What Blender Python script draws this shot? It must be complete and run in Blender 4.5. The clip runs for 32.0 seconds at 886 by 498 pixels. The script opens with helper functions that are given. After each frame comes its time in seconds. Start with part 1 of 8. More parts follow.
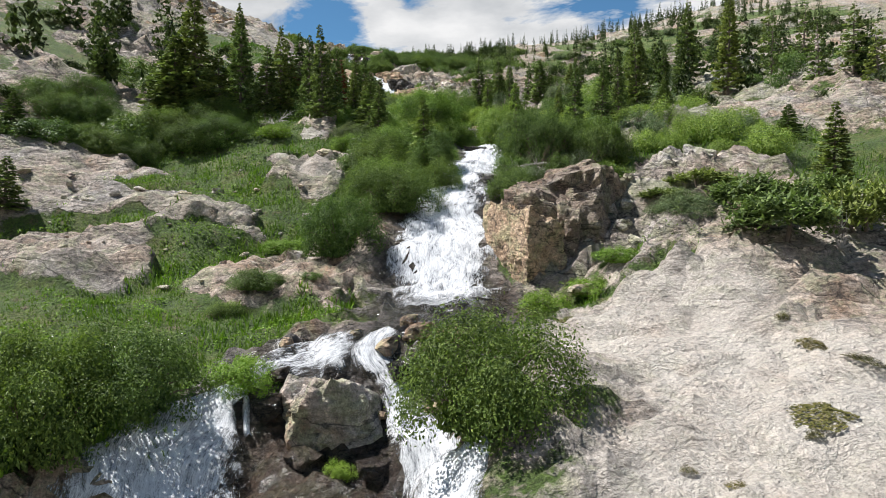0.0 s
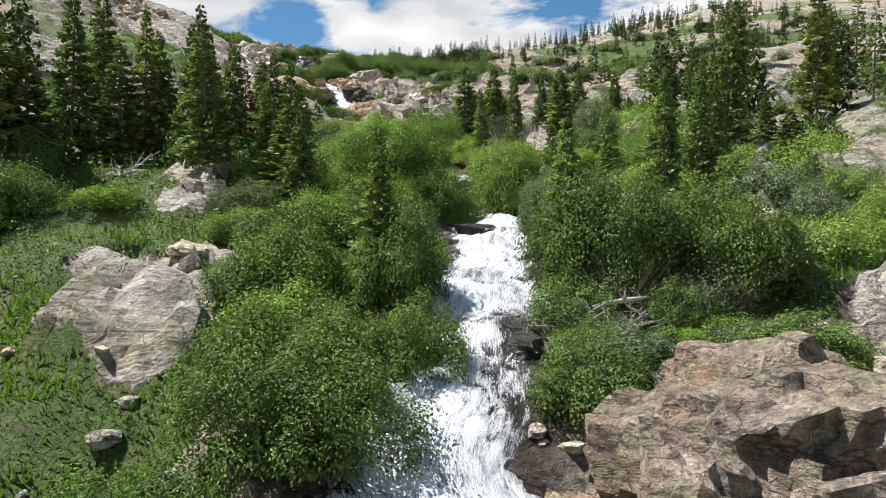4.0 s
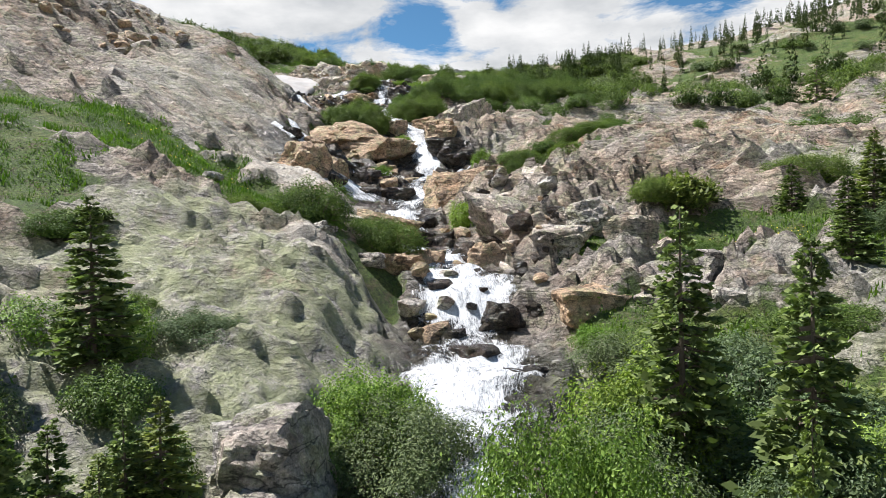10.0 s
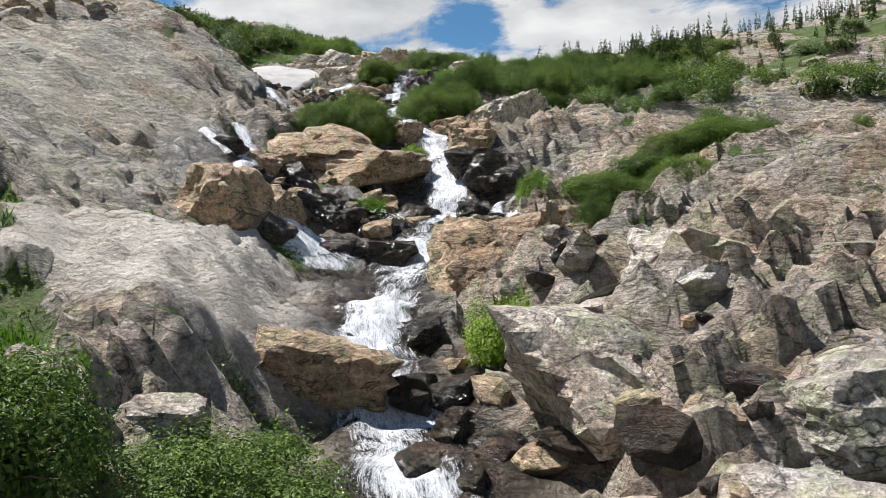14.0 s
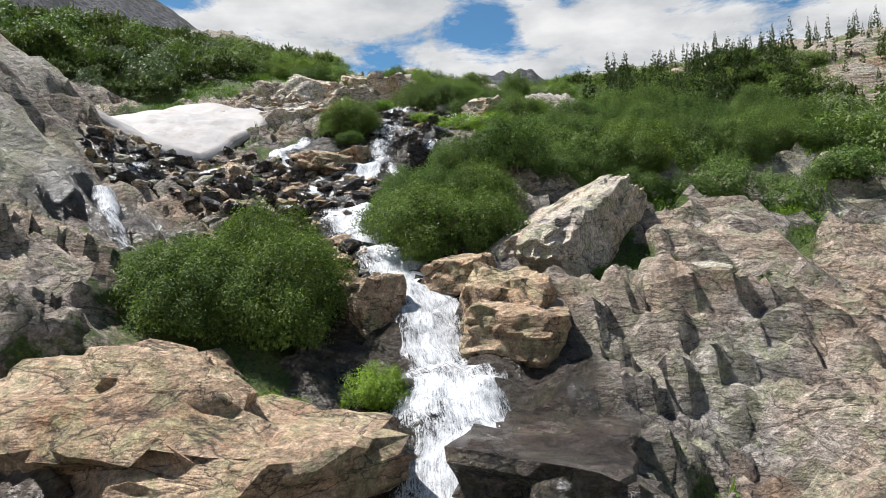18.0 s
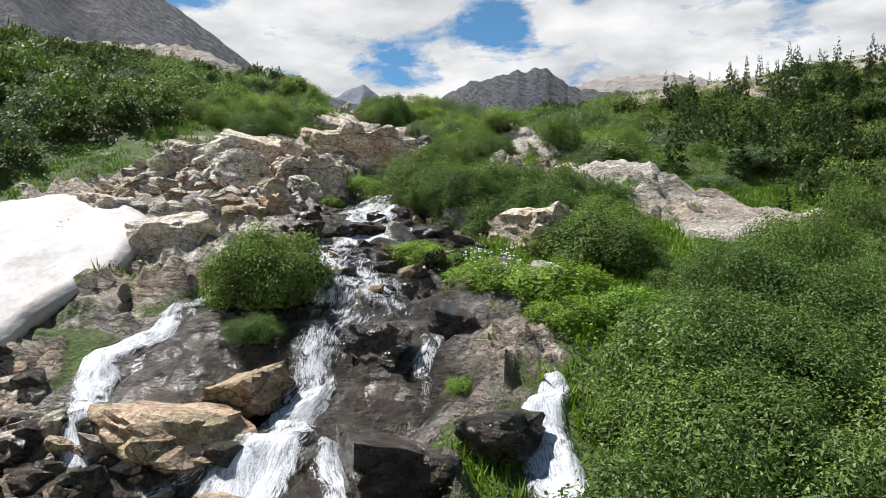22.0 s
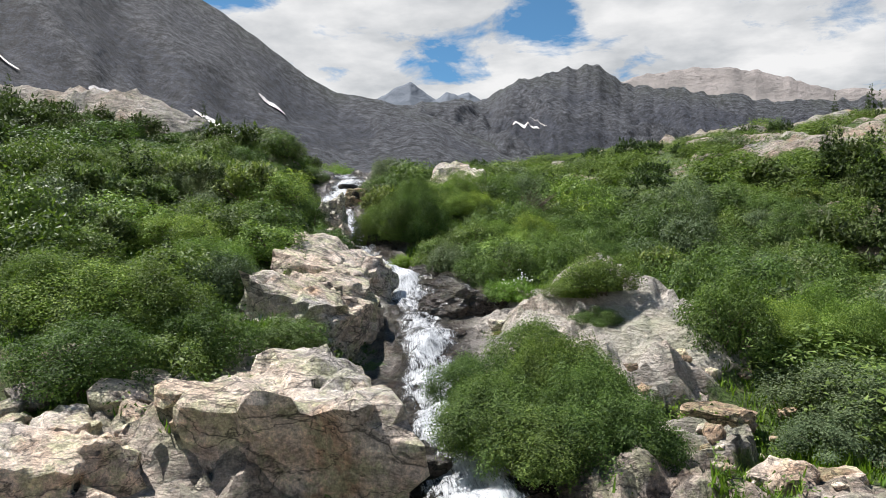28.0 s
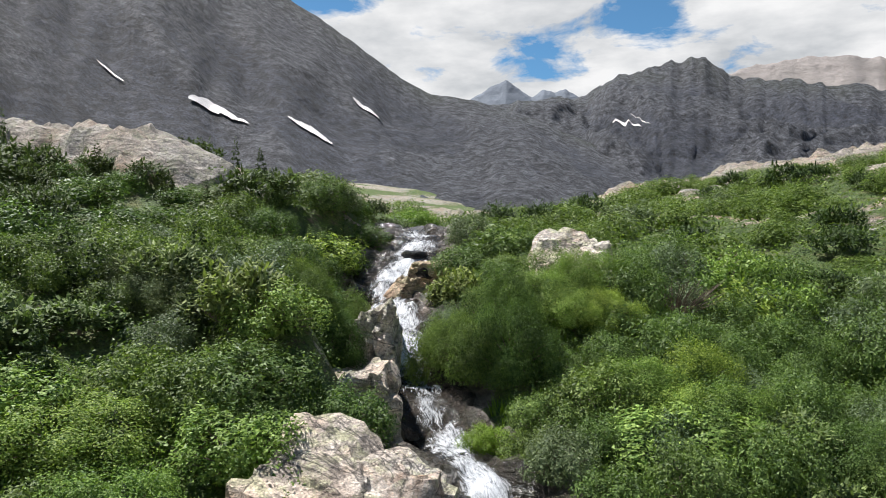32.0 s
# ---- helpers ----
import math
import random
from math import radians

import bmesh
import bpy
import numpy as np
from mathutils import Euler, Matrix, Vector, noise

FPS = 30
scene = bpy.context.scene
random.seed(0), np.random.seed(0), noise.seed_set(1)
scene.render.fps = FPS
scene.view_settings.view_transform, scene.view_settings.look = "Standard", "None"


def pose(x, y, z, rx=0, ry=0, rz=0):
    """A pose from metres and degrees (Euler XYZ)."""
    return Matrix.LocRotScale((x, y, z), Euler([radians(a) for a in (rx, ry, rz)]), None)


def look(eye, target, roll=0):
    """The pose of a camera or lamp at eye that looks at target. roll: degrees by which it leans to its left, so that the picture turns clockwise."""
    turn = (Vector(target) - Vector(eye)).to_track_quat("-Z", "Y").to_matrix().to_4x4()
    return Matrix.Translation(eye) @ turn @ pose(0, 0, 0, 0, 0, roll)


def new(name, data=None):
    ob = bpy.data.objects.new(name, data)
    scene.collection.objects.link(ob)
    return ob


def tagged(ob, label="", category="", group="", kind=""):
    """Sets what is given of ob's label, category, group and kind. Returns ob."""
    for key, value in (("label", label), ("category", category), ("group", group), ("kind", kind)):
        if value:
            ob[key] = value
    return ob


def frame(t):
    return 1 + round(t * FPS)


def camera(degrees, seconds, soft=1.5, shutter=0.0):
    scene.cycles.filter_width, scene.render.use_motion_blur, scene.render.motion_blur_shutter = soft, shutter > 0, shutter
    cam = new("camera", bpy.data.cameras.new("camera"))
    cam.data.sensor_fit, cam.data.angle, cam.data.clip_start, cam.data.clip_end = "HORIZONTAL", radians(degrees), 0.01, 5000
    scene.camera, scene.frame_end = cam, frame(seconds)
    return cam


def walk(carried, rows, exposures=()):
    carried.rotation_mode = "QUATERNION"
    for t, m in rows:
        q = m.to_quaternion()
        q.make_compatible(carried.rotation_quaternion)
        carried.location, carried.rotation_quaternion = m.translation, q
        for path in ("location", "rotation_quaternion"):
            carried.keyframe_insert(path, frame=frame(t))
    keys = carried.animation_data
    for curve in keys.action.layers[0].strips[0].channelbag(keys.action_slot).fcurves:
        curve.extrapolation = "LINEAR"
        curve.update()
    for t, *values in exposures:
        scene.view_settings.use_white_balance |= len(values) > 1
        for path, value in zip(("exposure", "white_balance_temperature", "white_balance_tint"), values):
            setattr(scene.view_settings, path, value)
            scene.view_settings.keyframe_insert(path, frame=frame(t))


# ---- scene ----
cam = camera(62.5, 32.0, soft=0.6)
METRES, EYE, TILT, LEAN, TURN = 100.0, 0.0, 0.0, 0.0, 0.0
ROWS = [
    (0.0, 0.0, 0.0, 0.0, 0.0, 0.0, 0.0),
    (0.5, -0.0005, 0.0183, 0.0058, -0.0, 0.06, -0.02),
    (1.0, -0.0009, 0.0351, 0.01, -0.25, 0.11, -0.02),
    (1.5, -0.0011, 0.051, 0.014, -0.72, 0.16, -0.01),
    (2.0, -0.0015, 0.066, 0.0177, -1.32, 0.2, -0.0),
    (2.5, -0.0017, 0.0802, 0.0212, -1.74, 0.22, 0.0),
    (4.5, -0.0017, 0.1367, 0.0371, -2.86, 0.28, 0.09),
    (5.0, -0.0015, 0.1512, 0.0418, -2.88, 0.29, 0.09),
    (5.5, -0.0013, 0.1659, 0.0465, -2.86, 0.3, 0.09),
    (6.0, -0.001, 0.1809, 0.0514, -2.84, 0.29, 0.14),
    (6.5, -0.0007, 0.196, 0.0565, -2.82, 0.26, 0.11),
    (7.0, -0.0003, 0.2115, 0.0617, -2.77, 0.25, 0.14),
    (7.5, 0.0004, 0.2271, 0.067, -2.73, 0.22, 0.15),
    (8.0, 0.0011, 0.2431, 0.0738, -2.66, 0.2, 0.19),
    (8.5, 0.0017, 0.2591, 0.081, -2.4, 0.19, 0.2),
    (9.0, 0.0021, 0.2752, 0.0875, -0.28, 0.17, 0.21),
    (9.5, 0.0026, 0.2912, 0.0927, 3.43, 0.17, 0.26),
    (10.0, 0.0031, 0.3068, 0.0977, 7.26, 0.15, 0.23),
    (10.5, 0.0033, 0.3224, 0.1021, 8.03, 0.15, 0.23),
    (11.0, 0.0028, 0.338, 0.1057, 8.33, 0.14, 0.28),
    (11.5, 0.0019, 0.3538, 0.1094, 8.81, 0.13, 0.28),
    (12.0, 0.0006, 0.3699, 0.1127, 9.26, 0.12, 0.31),
    (12.5, -0.001, 0.3863, 0.1157, 9.68, 0.1, 0.31),
    (13.0, -0.0029, 0.403, 0.1182, 10.77, 0.1, 0.36),
    (13.5, -0.0049, 0.4199, 0.1195, 11.08, 0.1, 0.33),
    (15.5, -0.0161, 0.4908, 0.1373, 11.19, 0.12, 0.36),
    (16.0, -0.0195, 0.5087, 0.1446, 11.28, 0.11, 0.35),
    (16.5, -0.0232, 0.5267, 0.1521, 11.51, 0.12, 0.33),
    (17.0, -0.0267, 0.5448, 0.1595, 11.77, 0.14, 0.32),
    (17.5, -0.0303, 0.563, 0.1667, 11.99, 0.14, 0.31),
    (18.0, -0.0337, 0.5813, 0.1737, 12.22, 0.15, 0.28),
    (18.5, -0.0371, 0.5981, 0.1799, 12.36, 0.16, 0.27),
    (19.0, -0.0404, 0.6153, 0.1862, 12.55, 0.14, 0.22),
    (19.5, -0.0438, 0.6316, 0.1922, 12.7, 0.14, 0.16),
    (20.0, -0.0471, 0.6476, 0.198, 12.89, 0.14, 0.17),
    (20.5, -0.0505, 0.6632, 0.204, 13.07, 0.13, 0.18),
    (21.0, -0.0538, 0.6781, 0.2101, 13.17, 0.08, 0.15),
    (21.5, -0.057, 0.6925, 0.2161, 13.21, 0.04, 0.13),
    (22.0, -0.0602, 0.7062, 0.2227, 13.23, -0.03, 0.12),
    (22.5, -0.0633, 0.7195, 0.2295, 13.26, -0.07, 0.11),
    (23.0, -0.0663, 0.7322, 0.2366, 13.42, -0.14, 0.12),
    (23.5, -0.0691, 0.7446, 0.2436, 13.65, -0.17, 0.12),
    (24.0, -0.0717, 0.7566, 0.2498, 13.83, -0.21, 0.13),
    (24.5, -0.0742, 0.7684, 0.2554, 13.89, -0.26, 0.13),
    (25.0, -0.0768, 0.7799, 0.2608, 13.94, -0.32, 0.17),
    (25.5, -0.0796, 0.7912, 0.2654, 14.06, -0.37, 0.19),
    (27.5, -0.0904, 0.8353, 0.28, 15.37, -0.33, 0.13),
    (28.0, -0.0934, 0.8465, 0.2826, 16.97, -0.33, 0.12),
    (28.5, -0.0963, 0.8575, 0.2854, 19.14, -0.33, 0.11),
    (29.0, -0.0995, 0.8685, 0.2879, 20.99, -0.33, 0.11),
    (29.5, -0.1027, 0.8793, 0.2905, 22.24, -0.36, 0.1),
    (30.0, -0.1062, 0.8903, 0.2946, 23.13, -0.37, 0.08),
    (30.5, -0.11, 0.901, 0.2989, 23.5, -0.39, 0.06),
    (31.0, -0.1139, 0.9115, 0.3033, 23.83, -0.41, 0.05),
    (31.5, -0.1178, 0.922, 0.3075, 24.15, -0.42, 0.06),
    (32.0, -0.1219, 0.9321, 0.3118, 24.45, -0.44, 0.05),
]
walk(cam, [(t, pose(0, 0, EYE, TILT, LEAN, TURN) @ pose(METRES * x, METRES * y, METRES * z, 90 + pitch, roll, yaw)) for t, x, y, z, yaw, pitch, roll in ROWS], exposures=((0.0, 0.20), (2.5, 0.22), (5.0, 0.43), (9.0, 0.43), (11.0, 0.22), (16.0, 0.15), (18.5, 0.20), (21.0, 0.30), (25.0, 0.25), (28.0, 0.19), (32.0, 0.24)))

# ---- sky and sun ----
SUN = Vector((-0.50, 0.13, 0.855)).normalized()
world = bpy.data.worlds.new("world")
scene.world = world
world.use_nodes = True
wt = world.node_tree
wt.nodes.clear()


def wn(kind, **sets):
    n = wt.nodes.new(kind)
    for key, value in sets.items():
        n.inputs[key].default_value = value
    return n


sky = wn("ShaderNodeTexSky")
sky.sky_type, sky.sun_disc = "NISHITA", False
sky.sun_elevation = math.asin(SUN.z)
sky.sun_rotation = math.atan2(SUN.x, SUN.y)
sky.altitude, sky.dust_density, sky.ozone_density = 3500, 0.6, 1.4
blue = wn("ShaderNodeVectorMath")
blue.operation = "MULTIPLY"
blue.inputs[1].default_value = (0.135, 0.205, 0.215)
wt.links.new(sky.outputs[0], blue.inputs[0])
# clouds drift on a flat layer overhead: direction divided by its height
coord = wn("ShaderNodeTexCoord")
split = wn("ShaderNodeSeparateXYZ")
wt.links.new(coord.outputs["Generated"], split.inputs[0])


def wmath(op, a, b=None):
    n = wt.nodes.new("ShaderNodeMath")
    n.operation = op
    for k, v in enumerate((a, b)):
        if v is None:
            continue
        if isinstance(v, (int, float)):
            n.inputs[k].default_value = v
        else:
            wt.links.new(v, n.inputs[k])
    return n.outputs[0]


high = wmath("ADD", wmath("MAXIMUM", split.outputs[2], 0.0), 0.16)
flat = wn("ShaderNodeCombineXYZ")
wt.links.new(wmath("DIVIDE", split.outputs[0], high), flat.inputs[0])
wt.links.new(wmath("DIVIDE", split.outputs[1], high), flat.inputs[1])
puffs = wn("ShaderNodeTexNoise", Scale=3.4, Detail=10.0, Roughness=0.64, Distortion=0.35)
wt.links.new(flat.outputs[0], puffs.inputs["Vector"])


def gap(cx, cy, rx, ry, turn):
    """A rift in the cloud round a place of the layer: 1 inside, falling to 0."""
    m = wn("ShaderNodeMapping")
    m.vector_type = "TEXTURE"
    m.inputs["Location"].default_value = (cx, cy, 0)
    m.inputs["Rotation"].default_value = (0, 0, radians(turn))
    m.inputs["Scale"].default_value = (rx, ry, 1)
    wt.links.new(flat.outputs[0], m.inputs[0])
    d = wn("ShaderNodeVectorMath")
    d.operation = "LENGTH"
    wt.links.new(m.outputs[0], d.inputs[0])
    return wmath("MAXIMUM", wmath("SUBTRACT", 1.0, d.outputs["Value"]), 0.0)


rifts = wmath("ADD", gap(-0.32, 2.10, 0.17, 0.40, 12), gap(0.42, 1.98, 0.36, 0.15, -10))
rifts = wmath("ADD", rifts, wmath("ADD", gap(-0.68, 2.26, 0.26, 0.30, 25), gap(-1.14, 1.62, 0.34, 0.22, 20)))
rifts = wmath("ADD", rifts, wmath("ADD", gap(-0.52, 1.72, 0.30, 0.16, 0), gap(-0.10, 1.95, 0.12, 0.2, 0)))
thin = wmath("MULTIPLY", wmath("MAXIMUM", wmath("SUBTRACT", split.outputs[2], 0.37), 0.0), 5.0)
cover = wmath("SUBTRACT", wmath("SUBTRACT", wmath("ADD", puffs.outputs["Fac"], 0.17), thin), wmath("MULTIPLY", rifts, 0.30))
ramp = wn("ShaderNodeValToRGB")
ramp.color_ramp.elements[0].position, ramp.color_ramp.elements[1].position = 0.44, 0.585
wt.links.new(cover, ramp.inputs[0])
shade = wn("ShaderNodeTexNoise", Scale=2.2, Detail=6.0, Roughness=0.55)
wt.links.new(flat.outputs[0], shade.inputs["Vector"])
tone = wn("ShaderNodeValToRGB")
tone.color_ramp.elements[0].position, tone.color_ramp.elements[1].position = 0.36, 0.6
tone.color_ramp.elements[0].color, tone.color_ramp.elements[1].color = (0.90, 0.94, 0.99, 1), (1.52, 1.52, 1.53, 1)
wt.links.new(shade.outputs["Fac"], tone.inputs[0])
skymix = wn("ShaderNodeMix")
skymix.data_type = "RGBA"
wt.links.new(ramp.outputs[0], skymix.inputs[0])
wt.links.new(blue.outputs[0], skymix.inputs[6])
wt.links.new(tone.outputs[0], skymix.inputs[7])
back = wn("ShaderNodeBackground", Strength=0.52)
wt.links.new(skymix.outputs[2], back.inputs[0])
wt.links.new(back.outputs[0], wn("ShaderNodeOutputWorld").inputs[0])

sun = new("sun", bpy.data.lights.new("sun", "SUN"))
sun.data.energy, sun.data.angle, sun.data.color = 8.1, radians(0.6), (1.0, 0.97, 0.95)
sun.matrix_basis = look((-60, 60, 120), tuple(Vector((-60, 60, 120)) - SUN * 50))


# ---- the land: one height function ----
def lattice(ix, iy, iz, seed):
    h = (ix * 374761393 + iy * 668265263 + iz * 2147483647 + seed * 974634777) & 0xFFFFFFFF
    h = ((h ^ (h >> 13)) * 1274126177) & 0xFFFFFFFF
    h = ((h ^ (h >> 16)) * 2246822519) & 0xFFFFFFFF
    return ((h ^ (h >> 15)) & 0xFFFF) / 32767.5 - 1.0


def vnoise(x, y, z=0.0, seed=0):
    """Smooth value noise, -1 to 1, on arrays."""
    x, y, z = np.broadcast_arrays(np.asarray(x, float), np.asarray(y, float), np.asarray(z, float))
    fx, fy, fz = np.floor(x), np.floor(y), np.floor(z)
    ix, iy, iz = fx.astype(np.int64), fy.astype(np.int64), fz.astype(np.int64)
    tx, ty, tz = x - fx, y - fy, z - fz
    tx, ty, tz = (t * t * t * (t * (t * 6 - 15) + 10) for t in (tx, ty, tz))
    out = 0.0
    for dx in (0, 1):
        for dy in (0, 1):
            for dz in (0, 1):
                w = (tx if dx else 1 - tx) * (ty if dy else 1 - ty) * (tz if dz else 1 - tz)
                out = out + w * lattice(ix + dx, iy + dy, iz + dz, seed)
    return out


def fbm(x, y, z=0.0, octaves=4, seed=0, gain=0.5):
    total, amp = 0.0, 1.0
    for k in range(octaves):
        total = total + amp * vnoise(np.asarray(x) * 2 ** k, np.asarray(y) * 2 ** k, np.asarray(z) * 2 ** k, seed + k)
        amp *= gain
    return total


def smooth(a, b, t):
    t = np.clip((np.asarray(t, float) - a) / (b - a), 0, 1)
    return t * t * (3 - 2 * t)


# the stream's line, upstream: across, along, height of the water
STREAM_A = [(-3.6, -6, -9.0), (-3.3, 4, -6.0), (-2.4, 9.5, -4.3), (-1.6, 11.4, -3.3), (-0.4, 13.2, -1.75), (0.1, 14.2, -1.45), (0.0, 16.7, -1.38), (0.0, 17.3, -1.0),
            (0.05, 18.6, 0.1), (0.1, 20.4, 1.3), (0.4, 22.2, 2.1), (1.15, 24.3, 2.75), (1.5, 26.1, 3.3), (2.0, 28.4, 3.8), (2.3, 30.4, 4.1), (2.0, 31.3, 4.25), (1.75, 32.0, 4.95), (1.25, 33.6, 5.35)]
STREAM_B = [(1.2, 35.0, 5.7), (-0.3, 36.6, 6.05), (-0.75, 38, 6.4), (-0.75, 40.3, 6.9), (-0.65, 42.7, 7.45), (-0.9, 44.6, 7.8), (-1.2, 46.6, 7.95), (-1.3, 47.4, 8.9), (-1.65, 48.8, 9.2), (-2.1, 50.3, 9.4),
            (-2.6, 51.8, 9.65), (-3.4, 53.8, 10.05), (-4.2, 55.4, 10.6), (-4.8, 57, 11.0), (-4.9, 60, 11.8), (-4.75, 62, 12.5), (-4.65, 63.2, 12.8), (-4.65, 64.4, 13.15), (-5.0, 66.4, 14.5), (-5.5, 68.8, 15.6), (-6.8, 71.4, 16.8)]
STREAM_C = [(-8.0, 72.6, 17.35), (-9.0, 73.7, 17.75), (-9.5, 75.4, 18.35), (-10.2, 77.2, 19.0), (-10.2, 79.2, 20.05), (-10.3, 81.3, 20.95), (-10.6, 83.4, 21.7), (-11.3, 85.8, 22.55), (-12.0, 88, 23.15),
            (-12.1, 89.4, 23.45), (-11.7, 91.3, 23.85), (-11.2, 92.8, 24.15), (-11.6, 94.0, 24.5), (-12.7, 95.6, 25.0), (-13.3, 97.3, 25.4)]
STREAM_D = [(-14.3, 99.5, 26.0), (-15.0, 101.4, 26.4), (-15.4, 102.5, 26.65), (-16.0, 103.4, 27.4), (-17.3, 105.0, 27.6), (-18.5, 106.0, 27.9), (-19.2, 107.3, 28.35), (-20.8, 109.3, 28.95), (-22.2, 111, 29.4),
            (-22.7, 112.3, 29.9), (-22.6, 114.3, 30.8), (-24.4, 117.4, 31.7), (-26, 124, 31.9), (-30, 140, 32.2), (-40, 180, 33.5)]
LINE = np.array(STREAM_A + STREAM_B + STREAM_C + STREAM_D)
# cross sections: along; then heights over the stream at -45, -25, -12, -4 and 4, 12, 25, 45 m across
BANKS = np.array([
    (-6, 9, 4, 2.2, 1.2, 1.8, 2.6, 5, 9), (10, 8, 3.5, 1.6, 0.7, 1.6, 2.1, 4.2, 8), (19, 10, 4.0, -0.5, -0.6, 0.6, 1.1, 4, 8), (25, 11, 4.4, -0.1, 0.2, 0.8, 1.3, 4, 8), (30, 13, 5, 1.2, 0.7, 0.9, 1.5, 4, 8),
    (36, 14, 5, 1.7, 0.7, 0.8, 1.1, 3.4, 8), (46, 17, 8.5, 4.6, 1.9, 0.5, 1.0, 3.2, 7), (56, 19, 11, 5.8, 1.5, 1.3, 1.8, 2.0, 5), (64, 19, 12, 5.2, 0.7, 0.3, 0.8, 1.0, 3.5),
    (72, 18, 12, 5.6, 0.8, -0.2, -1.2, -0.8, 2.0), (76, 17, 11.5, 5.2, 0.3, 0.0, -1.2, -1.4, 1.4)])
BANKS_B = np.array([
    (79, 15, 9.5, 1.8, -0.1, 0.2, -1.2, -1.8, 0.8), (84, 13, 7.5, 0.9, 0.1, 0.1, -1.1, -1.8, 0.5), (88, 11, 6, 1.9, 0.5, -0.2, -0.9, -1.6, 0.6), (96, 9, 6, 3.0, 1.2, -0.3, -1.8, -3.0, -1.0),
    (104, 8, 6, 4.0, 1.5, 0.0, -1.8, -3.2, -0.8), (112, 7, 6, 4.4, 2.4, 0.1, -1.8, -2.6, 0.4), (120, 4.4, 4, 3, 1.0, -0.2, -1.2, -0.8, 1.6), (134, 3.4, 2.4, 1.2, 0.1, 0.2, 1.2, 2.6, 4.6), (150, 3, 1.6, 0.6, 0.2, 0.8, 3.0, 4.4, 6.6)])
BANKS = np.concatenate([BANKS, BANKS_B])
# humps and hollows: across, along, reach, rise
MOUNDS = [(-9.0, 79.5, 1.4, 0.55), (4.4, 64.0, 3.2, 0.9), (6.8, 77.4, 4.0, -0.9), (-2.0, 67.4, 1.8, -1.1), (2.7, 16.9, 1.7, -0.9), (6.6, 15.4, 1.8, 0.7), (-2.8, 99.8, 4.0, 1.4), (-10.4, 102.6, 2.4, 0.6),
          (-16.4, 101.2, 1.6, 0.8), (-20.4, 105.8, 2.0, 0.9), (-16.5, 111.7, 2.4, 0.6), (-5.7, 93.3, 2.2, 0.6), (5.4, 34.0, 3.0, 0.6), (-12.4, 75.2, 2.0, 0.5), (-4.2, 20.0, 2.0, -0.5)]
ACROSS = np.array([-45.0, -25, -12, -4, 4, 12, 25, 45])


def stream_x(y):
    return np.interp(y, LINE[:, 1], LINE[:, 0])


def stream_z(y):
    return np.interp(y, LINE[:, 1], LINE[:, 2])


YS = np.arange(-20, 260, 0.5)
XS_SOFT = np.convolve(np.pad(stream_x(YS), 6, mode="edge"), np.ones(13) / 13, mode="valid")
ZS_SOFT = np.convolve(np.pad(stream_z(YS), 10, mode="edge"), np.ones(21) / 21, mode="valid")


def land_base(x, y):
    """The ground without its small relief."""
    x, y = np.broadcast_arrays(np.asarray(x, float), np.asarray(y, float))
    mid = np.interp(y, YS, XS_SOFT)
    u = x - mid
    heights = [np.interp(y, BANKS[:, 0], BANKS[:, k + 1]) for k in range(8)]
    side = np.zeros_like(u)
    for k in range(7):
        inside = (u >= ACROSS[k]) & (u < ACROSS[k + 1])
        f = (u - ACROSS[k]) / (ACROSS[k + 1] - ACROSS[k])
        f = 0.5 * f + 0.5 * f * f * (3 - 2 * f)
        side = np.where(inside, heights[k] * (1 - f) + heights[k + 1] * f, side)
    side = np.where(u < -45, heights[0] + 14 * (1 - np.exp((u + 45) / 40.0)), side)
    side = np.where(u >= 45, heights[7] + 11 * (1 - np.exp((45 - u) / 60.0)) * (1 - 0.7 * smooth(170, 300, y)), side)
    z = np.interp(y, YS, ZS_SOFT) + side
    # the stony knoll on the far right and the bench behind the brink
    z = z + 9 * np.exp(-((x - 70) / 30) ** 2 - ((y - 178) / 42) ** 2)
    z = z + np.where(y > 150, 0.02 * (y - 150), 0)
    for mx, my, r, rise in MOUNDS:
        z = z + rise * np.exp(-((x - mx) ** 2 + (y - my) ** 2) / (r * r))
    # the bed of the stream
    near = 1 - smooth(1.3, 3.6, np.abs(x - stream_x(y)))
    near = near * (1 - smooth(122, 135, y))
    bed = stream_z(y) - 0.16 + 0.10 * np.abs(x - stream_x(y))
    return z * (1 - near) + bed * near


